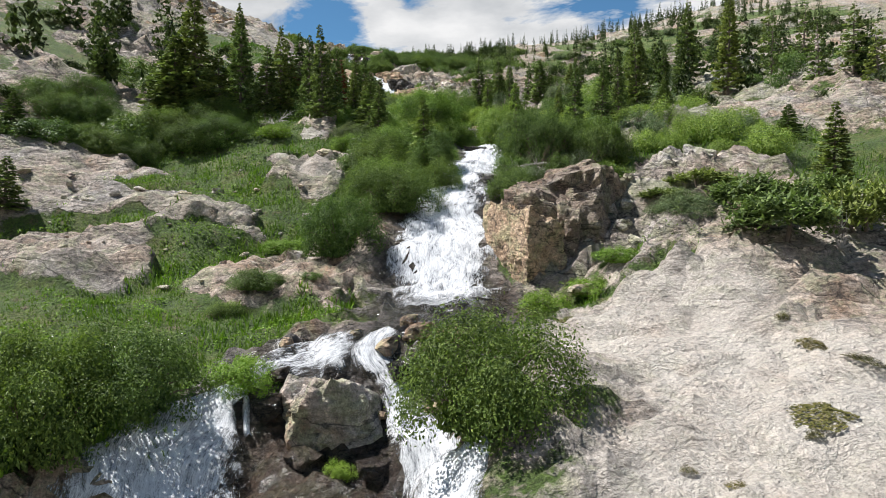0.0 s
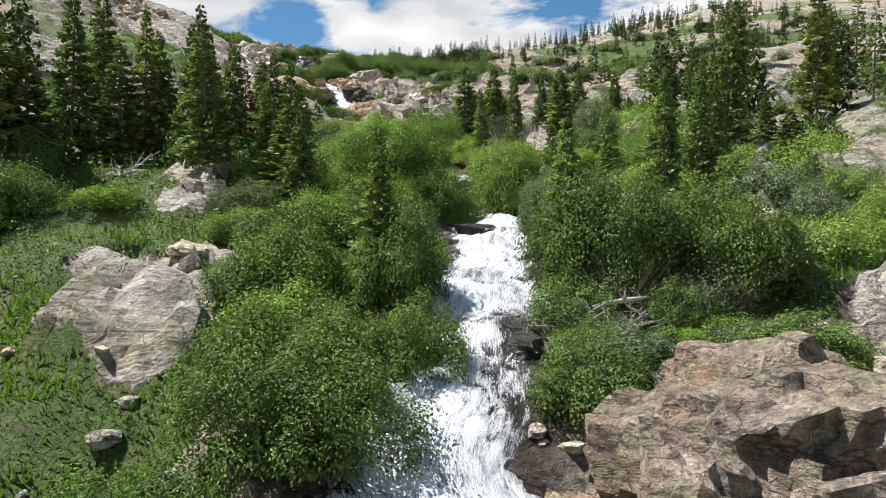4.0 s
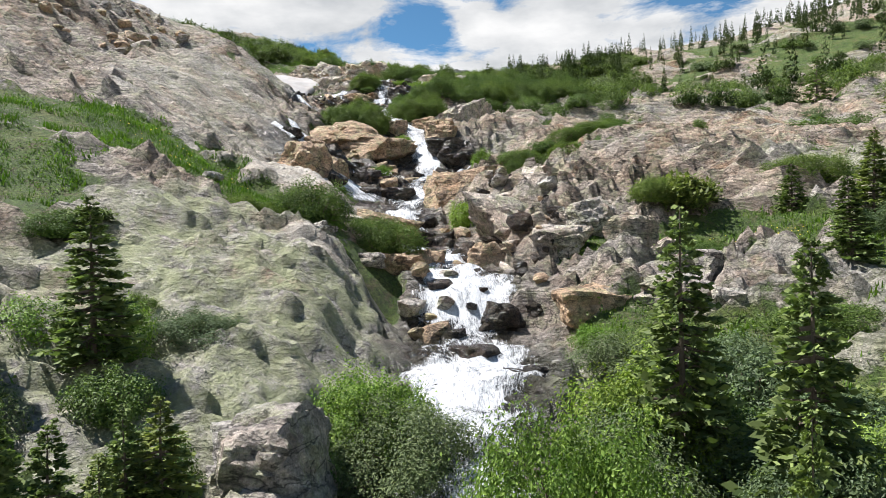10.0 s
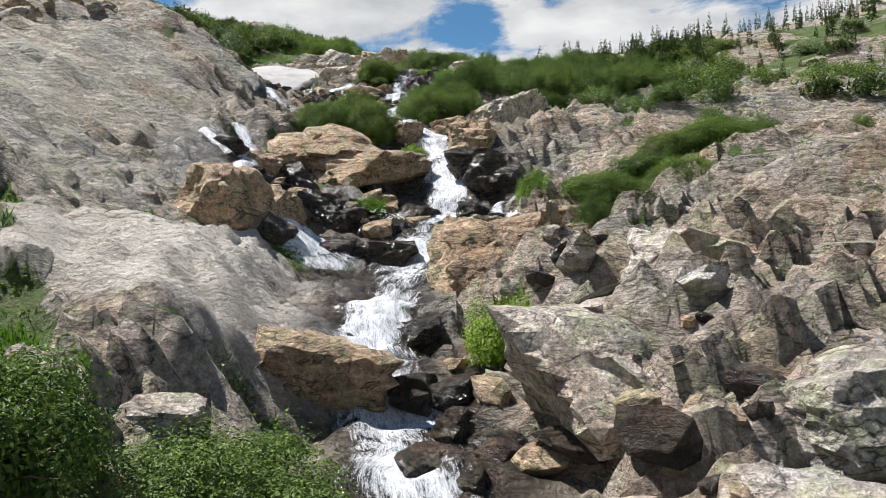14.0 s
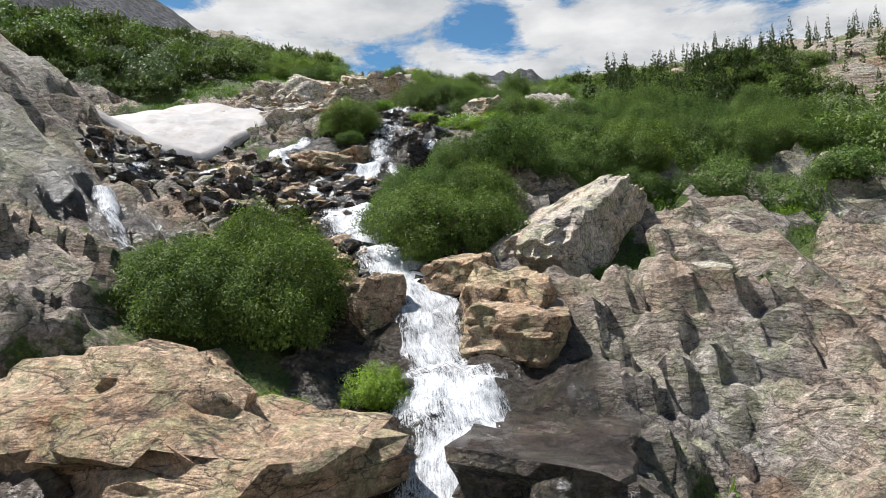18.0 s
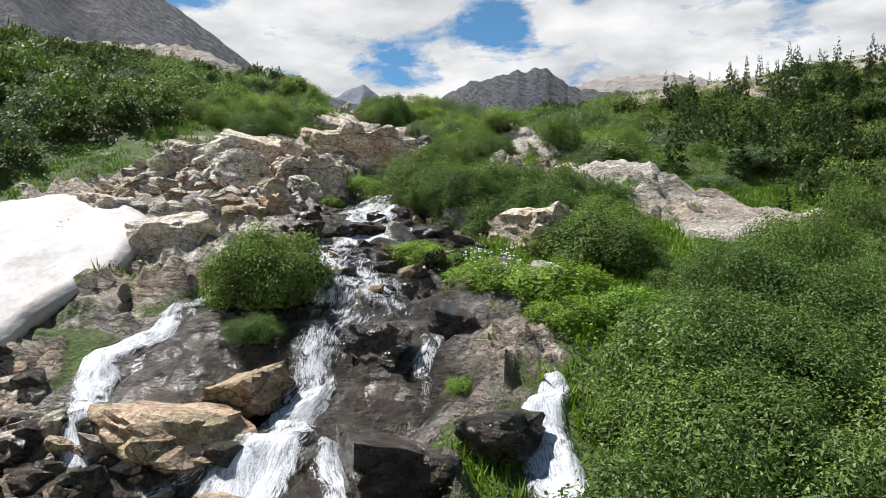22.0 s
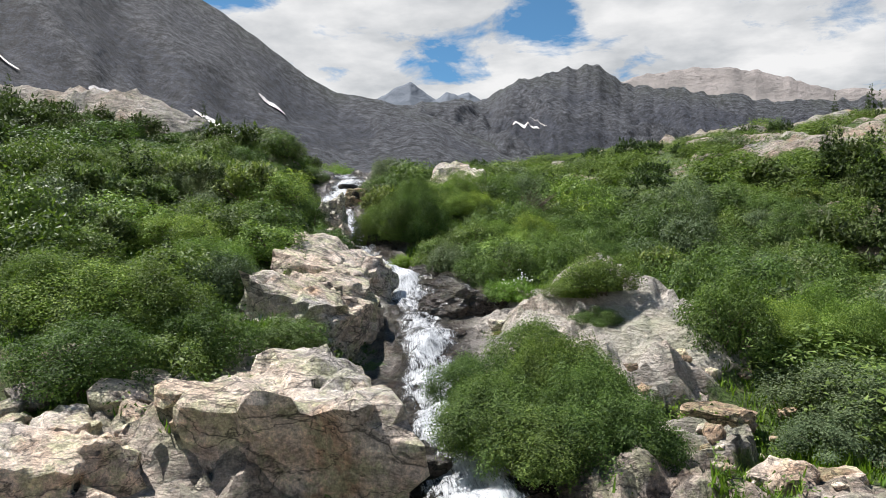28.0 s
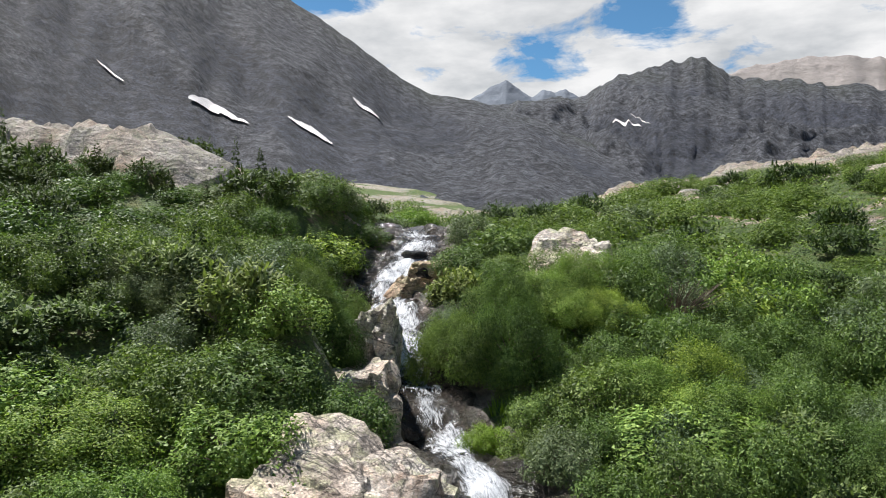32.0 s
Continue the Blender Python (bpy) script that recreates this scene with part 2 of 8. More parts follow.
# ---- materials ----
class Nodes:
    """A short hand for building node materials."""

    def __init__(self, name):
        self.m = bpy.data.materials.new(name)
        self.m.use_nodes = True
        self.t = self.m.node_tree
        self.t.nodes.clear()
        self.out = self.t.nodes.new("ShaderNodeOutputMaterial")

    def add(self, kind, **sets):
        n = self.t.nodes.new(kind)
        for key, value in sets.items():
            self.put(n.inputs[key.replace("_", " ")], value)
        return n

    def put(self, socket, value):
        if isinstance(value, bpy.types.NodeSocket):
            self.t.links.new(value, socket)
        elif value is not None:
            socket.default_value = value

    def noise(self, vec, scale, detail=4.0, rough=0.55, distort=0.0):
        return self.add("ShaderNodeTexNoise", Vector=vec, Scale=scale, Detail=detail, Roughness=rough, Distortion=distort).outputs["Fac"]

    def ramp(self, fac, *stops):
        n = self.add("ShaderNodeValToRGB", Fac=fac)
        el = n.color_ramp.elements
        while len(el) < len(stops):
            el.new(0.5)
        for e, (p, c) in zip(el, stops):
            e.position = p
            e.color = (c, c, c, 1) if isinstance(c, (int, float)) else (*c, 1)
        return n.outputs[0]

    def mix(self, fac, a, b, blend="MIX"):
        n = self.add("ShaderNodeMix")
        n.data_type, n.blend_type = "RGBA", blend
        self.put(n.inputs[0], fac)
        for k, v in ((6, a), (7, b)):
            self.put(n.inputs[k], (*v, 1) if isinstance(v, tuple) and len(v) == 3 else v)
        return n.outputs[2]

    def math(self, op, a, b=0.0):
        n = self.add("ShaderNodeMath")
        n.operation = op
        self.put(n.inputs[0], a)
        self.put(n.inputs[1], b)
        return n.outputs[0]

    def stretch(self, vec, turn, scale):
        n = self.add("ShaderNodeMapping", Vector=vec)
        n.inputs["Rotation"].default_value = [radians(a) for a in turn]
        n.inputs["Scale"].default_value = scale
        return n.outputs[0]

    def bump(self, height, strength=0.5, distance=0.05, normal=None):
        return self.add("ShaderNodeBump", Height=height, Strength=strength, Distance=distance, Normal=normal).outputs[0]

    def done(self, shader):
        self.t.links.new(shader, self.out.inputs[0])
        return self.m


def stone_nodes(n, tint):
    """Colour, roughness and relief of layered mountain gneiss; tint 0 grey to 1 tan (number or socket)."""
    pos = n.add("ShaderNodeNewGeometry").outputs["Position"]
    warped = n.mix(0.10, pos, n.add("ShaderNodeTexNoise", Vector=pos, Scale=0.9, Detail=3.0).outputs["Color"], "ADD")
    layers = n.stretch(warped, (20, -14, 28), (0.75, 1.3, 2.3))
    broad = n.noise(pos, 0.35, 5, 0.6)
    bands = n.noise(layers, 1.3, 10, 0.70, 0.25)
    fine = n.noise(pos, 9.0, 6, 0.65)
    grain = n.noise(pos, 60.0, 3, 0.6)
    grey = n.ramp(bands, (0.30, (0.20, 0.188, 0.178)), (0.44, (0.34, 0.32, 0.30)), (0.58, (0.50, 0.465, 0.43)), (0.74, (0.66, 0.625, 0.58)))
    tan = n.ramp(bands, (0.28, (0.21, 0.145, 0.11)), (0.44, (0.42, 0.305, 0.22)), (0.58, (0.60, 0.47, 0.36)), (0.74, (0.74, 0.64, 0.54)))
    tone = n.math("ADD", n.ramp(broad, (0.38, 0.0), (0.64, 0.8)), tint) if not isinstance(tint, (int, float)) else n.math("ADD", n.ramp(broad, (0.38, 0.0), (0.64, 0.8)), float(tint))
    tone.node.use_clamp = True
    base = n.mix(tone, grey, tan)
    rust = n.ramp(n.noise(n.stretch(pos, (0, 0, 0), (0.8, 0.8, 0.45)), 0.7, 8, 0.68), (0.53, 0.0), (0.67, 0.62))
    base = n.mix(rust, base, (0.37, 0.20, 0.09))
    lichen = n.ramp(n.noise(pos, 2.1, 8, 0.74), (0.48, 0.0), (0.58, 0.68))
    base = n.mix(lichen, base, (0.34, 0.35, 0.21))
    dark = n.ramp(n.noise(pos, 3.8, 9, 0.74), (0.56, 0.0), (0.68, 0.65))
    base = n.mix(dark, base, (0.075, 0.07, 0.062))
    streak = n.noise(n.stretch(warped, (20, -14, 28), (0.6, 1.2, 4.2)), 1.9, 8, 0.70, 0.5)
    base = n.mix(1.0, base, n.ramp(streak, (0.30, 0.66), (0.44, 1.0), (0.70, 1.14)), "MULTIPLY")
    speck = n.ramp(fine, (0.32, 0.50), (0.68, 1.42))
    base = n.mix(1.0, base, speck, "MULTIPLY")
    base = n.mix(1.0, base, n.ramp(n.noise(pos, 30.0, 4, 0.7), (0.34, 0.66), (0.66, 1.28)), "MULTIPLY")
    seam = n.math("ABSOLUTE", n.math("SUBTRACT", n.noise(layers, 0.42, 6, 0.55, 0.5), 0.5))
    seam2 = n.math("ABSOLUTE", n.math("SUBTRACT", n.noise(n.stretch(pos, (60, 15, -30), (1.0, 0.7, 1.8)), 0.7, 6, 0.55, 0.4), 0.5))
    seam3 = n.math("ABSOLUTE", n.math("SUBTRACT", n.noise(pos, 5.0, 6, 0.65, 0.3), 0.5))
    line = n.math("MULTIPLY", n.ramp(seam, (0.0, 0.0), (0.012, 1.0)), n.ramp(seam2, (0.0, 0.0), (0.010, 1.0)))
    base = n.mix(1.0, base, n.ramp(line, (0.0, 0.22), (1.0, 1.0)), "MULTIPLY")
    base = n.mix(1.0, base, n.ramp(seam3, (0.0, 0.86), (0.05, 1.0)), "MULTIPLY")
    soft_line = n.math("MULTIPLY", n.ramp(seam, (0.0, 0.0), (0.09, 1.0)), n.ramp(seam2, (0.0, 0.0), (0.09, 1.0)))
    height = n.math("ADD", n.math("ADD", n.math("MULTIPLY", bands, 0.8), n.math("MULTIPLY", streak, 0.7)), n.math("ADD", n.math("MULTIPLY", fine, 0.55), n.math("MULTIPLY", soft_line, 0.5)))
    height = n.math("ADD", height, n.math("ADD", n.math("MULTIPLY", grain, 0.12), n.math("MULTIPLY", n.ramp(seam3, (0.0, 0.0), (0.12, 1.0)), 0.18)))
    return base, height, pos


def make_stone(name, tint, wet=0.0, light=1.0, hue=(1.0, 1.0, 1.0)):
    n = Nodes(name)
    rnd = n.add("ShaderNodeObjectInfo").outputs["Random"]
    base, height, pos = stone_nodes(n, tint)
    base = n.mix(1.0, base, n.ramp(rnd, (0.0, 0.84 * light), (1.0, 1.12 * light)), "MULTIPLY")
    base = n.mix(1.0, base, hue, "MULTIPLY")
    rough = 0.85
    if wet:
        damp = n.ramp(n.noise(pos, 1.3, 4, 0.6), (0.34, wet), (0.7, wet * 0.8))
        base = n.mix(damp, base, n.mix(1.0, base, (0.085, 0.072, 0.066), "MULTIPLY"))
        rough = n.ramp(damp, (0.3, 0.8), (0.9, 0.22))
    b = n.add("ShaderNodeBsdfPrincipled", Base_Color=base, Roughness=rough, Normal=n.bump(height, 1.0, 0.15))
    return n.done(b.outputs[0])


STONE_GREY = make_stone("grey_stone", -0.1, 0.0, 1.15)
STONE_PALE = make_stone("pale_stone", -0.05, 0.0, 1.5, (1.03, 1.0, 0.96))
STONE_TAN = make_stone("tan_stone", 0.9, 0.0, 0.95, (1.06, 0.98, 0.86))
STONE_BROWN = make_stone("brown_stone", 0.35, 0.0, 0.66, (1.04, 0.98, 0.92))
STONE_WET = make_stone("wet_stone", 0.1, 1.0)


def make_land():
    n = Nodes("hillside")
    rock = n.add("ShaderNodeAttribute")
    rock.attribute_name = "rock"
    tint = n.add("ShaderNodeAttribute")
    tint.attribute_name = "tint"
    wet = n.add("ShaderNodeAttribute")
    wet.attribute_name = "wet"
    base, height, pos = stone_nodes(n, tint.outputs["Fac"])
    pale = n.add("ShaderNodeAttribute")
    pale.attribute_name = "pale"
    base = n.mix(n.math("MULTIPLY", pale.outputs["Fac"], n.ramp(n.noise(pos, 1.1, 8, 0.7), (0.34, 0.55), (0.56, 0.95))), base, n.mix(1.0, n.mix(n.noise(pos, 0.8, 6, 0.65), (0.60, 0.545, 0.48), (0.82, 0.78, 0.705)), n.ramp(n.noise(pos, 18.0, 5, 0.7), (0.36, 0.72), (0.6, 1.1)), "MULTIPLY"))
    base = n.mix(1.0, base, (0.80, 0.79, 0.78), "MULTIPLY")
    crust = n.math("MULTIPLY", n.math("MULTIPLY", tint.outputs["Fac"], -2.0), n.ramp(n.noise(pos, 1.6, 9, 0.75), (0.40, 0.0), (0.58, 0.9)))
    crust.node.use_clamp = True
    base = n.mix(crust, base, n.mix(n.noise(pos, 9.0, 6, 0.7), (0.19, 0.21, 0.08), (0.44, 0.46, 0.29)))
    damp = n.math("MULTIPLY", wet.outputs["Fac"], n.ramp(n.noise(pos, 1.3, 4, 0.6), (0.3, 1.0), (0.7, 0.8)))
    base = n.mix(damp, base, n.mix(1.0, base, (0.085, 0.072, 0.066), "MULTIPLY"))
    fine = n.noise(pos, 14.0, 5, 0.7)
    turf = n.ramp(n.noise(pos, 0.9, 6, 0.65), (0.3, (0.05, 0.09, 0.014)), (0.5, (0.085, 0.14, 0.02)), (0.72, (0.16, 0.165, 0.045)))
    turf = n.mix(n.ramp(n.noise(pos, 2.3, 5, 0.65), (0.56, 0.0), (0.70, 0.8)), turf, (0.15, 0.105, 0.062))
    turf = n.mix(1.0, turf, n.ramp(fine, (0.3, 0.3), (0.7, 1.5)), "MULTIPLY")
    edge = n.math("ADD", rock.outputs["Fac"], n.math("MULTIPLY", n.math("SUBTRACT", n.noise(pos, 1.6, 7, 0.68), 0.5), 0.9))
    edge = n.ramp(edge, (0.46, 0.0), (0.54, 1.0))
    colour = n.mix(edge, turf, base)
    hgt = n.mix(edge, n.math("MULTIPLY", fine, 1.6), height)
    rough = n.ramp(damp, (0.2, 0.88), (0.9, 0.25))
    b = n.add("ShaderNodeBsdfPrincipled", Base_Color=colour, Roughness=rough, Normal=n.bump(hgt, 1.0, 0.15))
    return n.done(b.outputs[0])


LAND = make_land()


def make_leaf(name, dark, light, through_light, gloss=0.5):
    n = Nodes(name)
    geo = n.add("ShaderNodeNewGeometry")
    each = geo.outputs["Random Per Island"]
    whole = n.add("ShaderNodeObjectInfo").outputs["Random"]
    colour = n.mix(each, dark, light)
    colour = n.mix(1.0, colour, n.ramp(whole, (0.0, (0.78, 0.86, 0.80)), (0.5, (1.0, 1.0, 1.0)), (1.0, (1.22, 1.12, 0.9))), "MULTIPLY")
    colour = n.mix(1.0, colour, n.ramp(n.noise(geo.outputs["Position"], 1.2, 3), (0.3, 0.7), (0.7, 1.25)), "MULTIPLY")
    b = n.add("ShaderNodeBsdfPrincipled", Base_Color=colour, Roughness=gloss, Specular_IOR_Level=0.14)
    t = n.add("ShaderNodeBsdfTranslucent", Color=n.mix(1.0, colour, through_light, "MULTIPLY"))
    s = n.add("ShaderNodeMixShader", Fac=0.22)
    n.t.links.new(b.outputs[0], s.inputs[1])
    n.t.links.new(t.outputs[0], s.inputs[2])
    return n.done(s.outputs[0])


WILLOW = make_leaf("willow_leaf", (0.034, 0.066, 0.017), (0.158, 0.228, 0.064), (1.5, 1.7, 0.7))
WILLOW_GREY = make_leaf("grey_willow_leaf", (0.050, 0.078, 0.037), (0.178, 0.228, 0.118), (1.3, 1.4, 0.8))
# yellower willow leaf, lightened too: sunlight put into the colour of self-shaded shrubs
WILLOW_LIT = make_leaf("lit_willow_leaf", (0.065, 0.125, 0.022), (0.285, 0.38, 0.095), (1.5, 1.7, 0.7))
FRESH = make_leaf("fresh_leaf", (0.09, 0.165, 0.020), (0.18, 0.275, 0.045), (1.5, 1.8, 0.6))
NEEDLE = make_leaf("spruce_needle", (0.060, 0.090, 0.034), (0.235, 0.29, 0.10), (1.0, 1.2, 0.6), 0.6)
NEEDLE_DARK = make_leaf("dark_spruce_needle", (0.028, 0.045, 0.018), (0.10, 0.135, 0.048), (1.0, 1.2, 0.6), 0.6)
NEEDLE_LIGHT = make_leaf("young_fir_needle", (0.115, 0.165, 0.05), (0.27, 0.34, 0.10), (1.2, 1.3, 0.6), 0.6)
RUST_NEEDLE = make_leaf("dead_needle", (0.12, 0.05, 0.025), (0.22, 0.10, 0.05), (1, 0.8, 0.6), 0.7)
GRASS = make_leaf("grass_blade", (0.055, 0.125, 0.014), (0.135, 0.22, 0.034), (1.4, 1.6, 0.6))


def make_plain(name, a, b, rough=0.8, scale=8.0, metal=0.0, relief=0.4):
    n = Nodes(name)
    pos = n.add("ShaderNodeNewGeometry").outputs["Position"]
    f = n.noise(pos, scale, 6, 0.65)
    s = n.add("ShaderNodeBsdfPrincipled", Base_Color=n.mix(f, a, b), Roughness=rough, Metallic=metal, Normal=n.bump(f, relief, 0.03))
    return n.done(s.outputs[0])


BARK = make_plain("bark", (0.07, 0.05, 0.04), (0.20, 0.16, 0.13), 0.9, 14)
DEADWOOD = make_plain("bleached_wood", (0.20, 0.18, 0.16), (0.48, 0.45, 0.41), 0.8, 20)
TWIG = make_plain("twig", (0.09, 0.06, 0.045), (0.19, 0.14, 0.11), 0.9, 12)
PETAL = make_plain("petal", (0.75, 0.75, 0.72), (0.85, 0.85, 0.8), 0.6, 10)
PETAL_YELLOW = make_plain("yellow_petal", (0.65, 0.5, 0.04), (0.75, 0.6, 0.08), 0.6, 10)


def make_snow(name="old_snow", brighten=1.0):
    n = Nodes(name)
    pos = n.add("ShaderNodeNewGeometry").outputs["Position"]
    dirt = n.ramp(n.noise(pos, 1.1, 7, 0.7), (0.40, (0.37, 0.358, 0.345)), (0.58, (0.33, 0.305, 0.285)), (0.72, (0.25, 0.21, 0.18)))
    dirt = n.mix(1.0, dirt, (brighten, brighten, brighten), "MULTIPLY")
    b = n.add("ShaderNodeBsdfPrincipled", Base_Color=dirt, Roughness=0.7, Normal=n.bump(n.noise(pos, 3.0, 6, 0.6), 0.6, 0.08))
    return n.done(b.outputs[0])


SNOW = make_snow()
# same snow, its colour lightened to make up for weak sun on the mountainside
SNOW_BRIGHTENED = make_snow("brightened_snow", 2.3)


def make_water():
    """Falling white water that opens into dark streaks where its film is thin."""
    n = Nodes("white_water")
    uv = n.add("ShaderNodeTexCoord").outputs["UV"]
    foam = n.add("ShaderNodeAttribute")
    foam.attribute_name = "foam"
    pos = n.add("ShaderNodeNewGeometry").outputs["Position"]
    strands = n.noise(n.stretch(uv, (0, 0, 0), (46.0, 5.0, 1)), 1.0, 9, 0.70, 0.6)
    clots = n.noise(n.stretch(uv, (0, 0, 0), (3.6, 1.8, 1)), 1.7, 10, 0.74, 0.7)
    drops = n.noise(n.stretch(uv, (0, 0, 0), (1.0, 0.7, 1)), 55.0, 6, 0.75)
    mixed = n.math("ADD", n.math("MULTIPLY", strands, 0.32), n.math("ADD", n.math("MULTIPLY", clots, 0.42), n.math("MULTIPLY", drops, 0.26)))
    mixed = n.math("ADD", n.math("MULTIPLY", n.math("SUBTRACT", mixed, 0.5), 2.3), 0.5)
    amount = n.math("ADD", mixed, n.math("SUBTRACT", n.math("MULTIPLY", foam.outputs["Fac"], 0.60), 0.47))
    white = n.ramp(amount, (0.34, 0.0), (0.48, 0.55), (0.66, 1.0))
    # grey-blue shading between the strands is painted into the froth colour
    froth = n.add("ShaderNodeBsdfPrincipled", Base_Color=n.mix(n.ramp(mixed, (0.30, 0.0), (0.48, 0.55), (0.70, 1.0)), (0.42, 0.455, 0.50), (0.80, 0.81, 0.82)), Roughness=0.55,
                  Normal=n.bump(mixed, 0.7, 0.06))
    ripple = n.noise(pos, 5.0, 4, 0.6)
    clear = n.add("ShaderNodeBsdfPrincipled", Base_Color=(0.028, 0.026, 0.02, 1), Roughness=0.06, IOR=1.33, Normal=n.bump(ripple, 0.5, 0.05))
    film = n.add("ShaderNodeMixShader", Fac=0.24)
    n.t.links.new(n.add("ShaderNodeBsdfTransparent").outputs[0], film.inputs[1])
    n.t.links.new(clear.outputs[0], film.inputs[2])
    s = n.add("ShaderNodeMixShader", Fac=white)
    n.t.links.new(film.outputs[0], s.inputs[1])
    n.t.links.new(froth.outputs[0], s.inputs[2])
    return n.done(s.outputs[0])


WATER = make_water()


def make_scree():
    n = Nodes("scree_slope")
    geo = n.add("ShaderNodeNewGeometry")
    pos = geo.outputs["Position"]
    crag = n.add("ShaderNodeAttribute")
    crag.attribute_name = "crag"
    green = n.add("ShaderNodeAttribute")
    green.attribute_name = "green"
    runs = n.noise(n.stretch(pos, (0, 0, 30), (0.05, 0.016, 0.016)), 1.0, 8, 0.66, 0.4)
    grit = n.noise(pos, 0.22, 10, 0.8)
    base = n.ramp(runs, (0.3, (0.030, 0.031, 0.036)), (0.5, (0.048, 0.048, 0.054)), (0.7, (0.085, 0.080, 0.080)))
    base = n.mix(crag.outputs["Fac"], base, n.ramp(grit, (0.35, (0.030, 0.029, 0.030)), (0.65, (0.13, 0.12, 0.11))))
    rubble = n.noise(pos, 1.1, 6, 0.8)
    base = n.mix(1.0, base, n.ramp(grit, (0.40, 0.35), (0.60, 1.9)), "MULTIPLY")
    base = n.mix(1.0, base, n.ramp(rubble, (0.36, 0.4), (0.62, 1.9)), "MULTIPLY")
    base = n.mix(1.0, base, (0.70, 0.78, 0.94), "MULTIPLY")
    base = n.mix(n.math("MULTIPLY", green.outputs["Fac"], n.ramp(runs, (0.4, 1.0), (0.6, 0.1))), base, (0.07, 0.085, 0.03))
    b = n.add("ShaderNodeBsdfPrincipled", Base_Color=base, Roughness=0.9, Normal=n.bump(n.math("ADD", grit, runs), 1.0, 9.0))
    return n.done(b.outputs[0])


SCREE = make_scree()


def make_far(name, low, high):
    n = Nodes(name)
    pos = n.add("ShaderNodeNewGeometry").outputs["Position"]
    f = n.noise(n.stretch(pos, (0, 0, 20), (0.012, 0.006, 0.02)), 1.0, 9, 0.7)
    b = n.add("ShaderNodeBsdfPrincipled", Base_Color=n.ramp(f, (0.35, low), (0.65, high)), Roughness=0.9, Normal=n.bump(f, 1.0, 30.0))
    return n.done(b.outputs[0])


FAR_DARK = make_far("far_dark_ridge", (0.055, 0.058, 0.062), (0.13, 0.125, 0.12))
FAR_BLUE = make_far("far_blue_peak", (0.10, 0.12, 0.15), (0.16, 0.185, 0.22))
FAR_TAN = make_far("far_tan_peak", (0.20, 0.18, 0.165), (0.34, 0.30, 0.275))


# ---- mesh helpers ----
def mesh_of(name, verts, faces, material=None, flat=False, attributes=None):
    """A mesh from arrays; all faces have as many corners as the array's row."""
    verts, faces = np.asarray(verts, np.float32), np.asarray(faces, np.int32)
    me = bpy.data.meshes.new(name)
    k = faces.shape[1]
    me.vertices.add(len(verts))
    me.vertices.foreach_set("co", verts.ravel())
    me.loops.add(faces.size)
    me.loops.foreach_set("vertex_index", faces.ravel())
    me.polygons.add(len(faces))
    me.polygons.foreach_set("loop_start", np.arange(0, faces.size, k, dtype=np.int32))
    me.polygons.foreach_set("loop_total", np.full(len(faces), k, dtype=np.int32))
    me.update(calc_edges=True)
    me.polygons.foreach_set("use_smooth", np.full(len(faces), not flat, dtype=bool))
    for key, values in (attributes or {}).items():
        a = me.attributes.new(key, "FLOAT", "POINT")
        a.data.foreach_set("value", np.asarray(values, np.float32))
    if material:
        me.materials.append(material)
    me.validate()
    return me


def grid_faces(rows, cols):
    i = np.arange(rows - 1)[:, None] * cols + np.arange(cols - 1)[None, :]
    i = i.ravel()
    return np.stack([i, i + 1, i + 1 + cols, i + cols], axis=1)


def child(ob, parent):
    ob.parent = parent
    return ob


# ---- zones of bare rock, turf and wet stone on the hillside ----
ZONES = []


def zone(x, y, rx, ry, turn, rock, tint=0.0, relief=1.0, lift=0.0, pale=0.0):
    """An oval of bare rock (rock above 0) or turf (below 0); relief: how broken the rock is; lift: how far it stands proud."""
    ZONES.append((x, y, rx, ry, math.cos(radians(turn)), math.sin(radians(turn)), rock, tint, relief, lift, pale))


zone(-27, 60, 13, 15, 0, 0.9, 0.1, 1.0)
zone(-13.6, 75.2, 2.6, 3.2, 0, 0.9, 0.2, 0.6)
zone(6.4, 10.6, 5.0, 5.5, 20, 1.0, 0.2, 0.12, 0.0, 0.9)
zone(10, 15.5, 5.0, 4.0, 0, 0.5, 0.1, 0.5)
zone(-8.0, 14.0, 4.5, 3.2, 0, -1.0)
zone(-8.5, 18.0, 4.0, 1.6, 8, -0.8)
zone(-3.8, 18.0, 2.4, 1.8, 20, 0.95, 0.5, 0.35, 0.2)
zone(-8.5, 26, 5, 2.4, 0, -0.7)
zone(-5.2, 42.6, 3.6, 5.4, 12, 1.0, -0.5, 0.5, 0.1, 0.1)
zone(-9.8, 51.5, 3.2, 3.6, 10, -1.0)
zone(-7.0, 48.6, 2.6, 1.6, 0, -0.8)
zone(-7.1, 54.2, 2.8, 3.0, 20, 1.0, 0.2, 0.22, 0.6, 0.9)
zone(-13.5, 61, 4.5, 7.5, 20, 1.0, -0.1, 0.5, 0.3, 0.25)
zone(-20.6, 74.6, 3.4, 5.0, 10, 1.0, -0.1, 0.35, 0.5, 0.15)
zone(3, 54, 6, 8, 0, 0.95, 0.2, 1.3)
zone(5.0, 49.5, 3.0, 1.5, 10, -0.7)
zone(8, 70, 9, 8, 0, 0.9, 0.45, 0.95)
zone(-1.7, 73.4, 1.5, 1.6, 0, -0.8)
zone(-0.8, 77.5, 2.6, 1.0, 10, -0.8)
zone(1.5, 66.5, 2.6, 1.2, 15, -0.8)
zone(-4.5, 84.5, 4.5, 3.4, 0, -1.0)
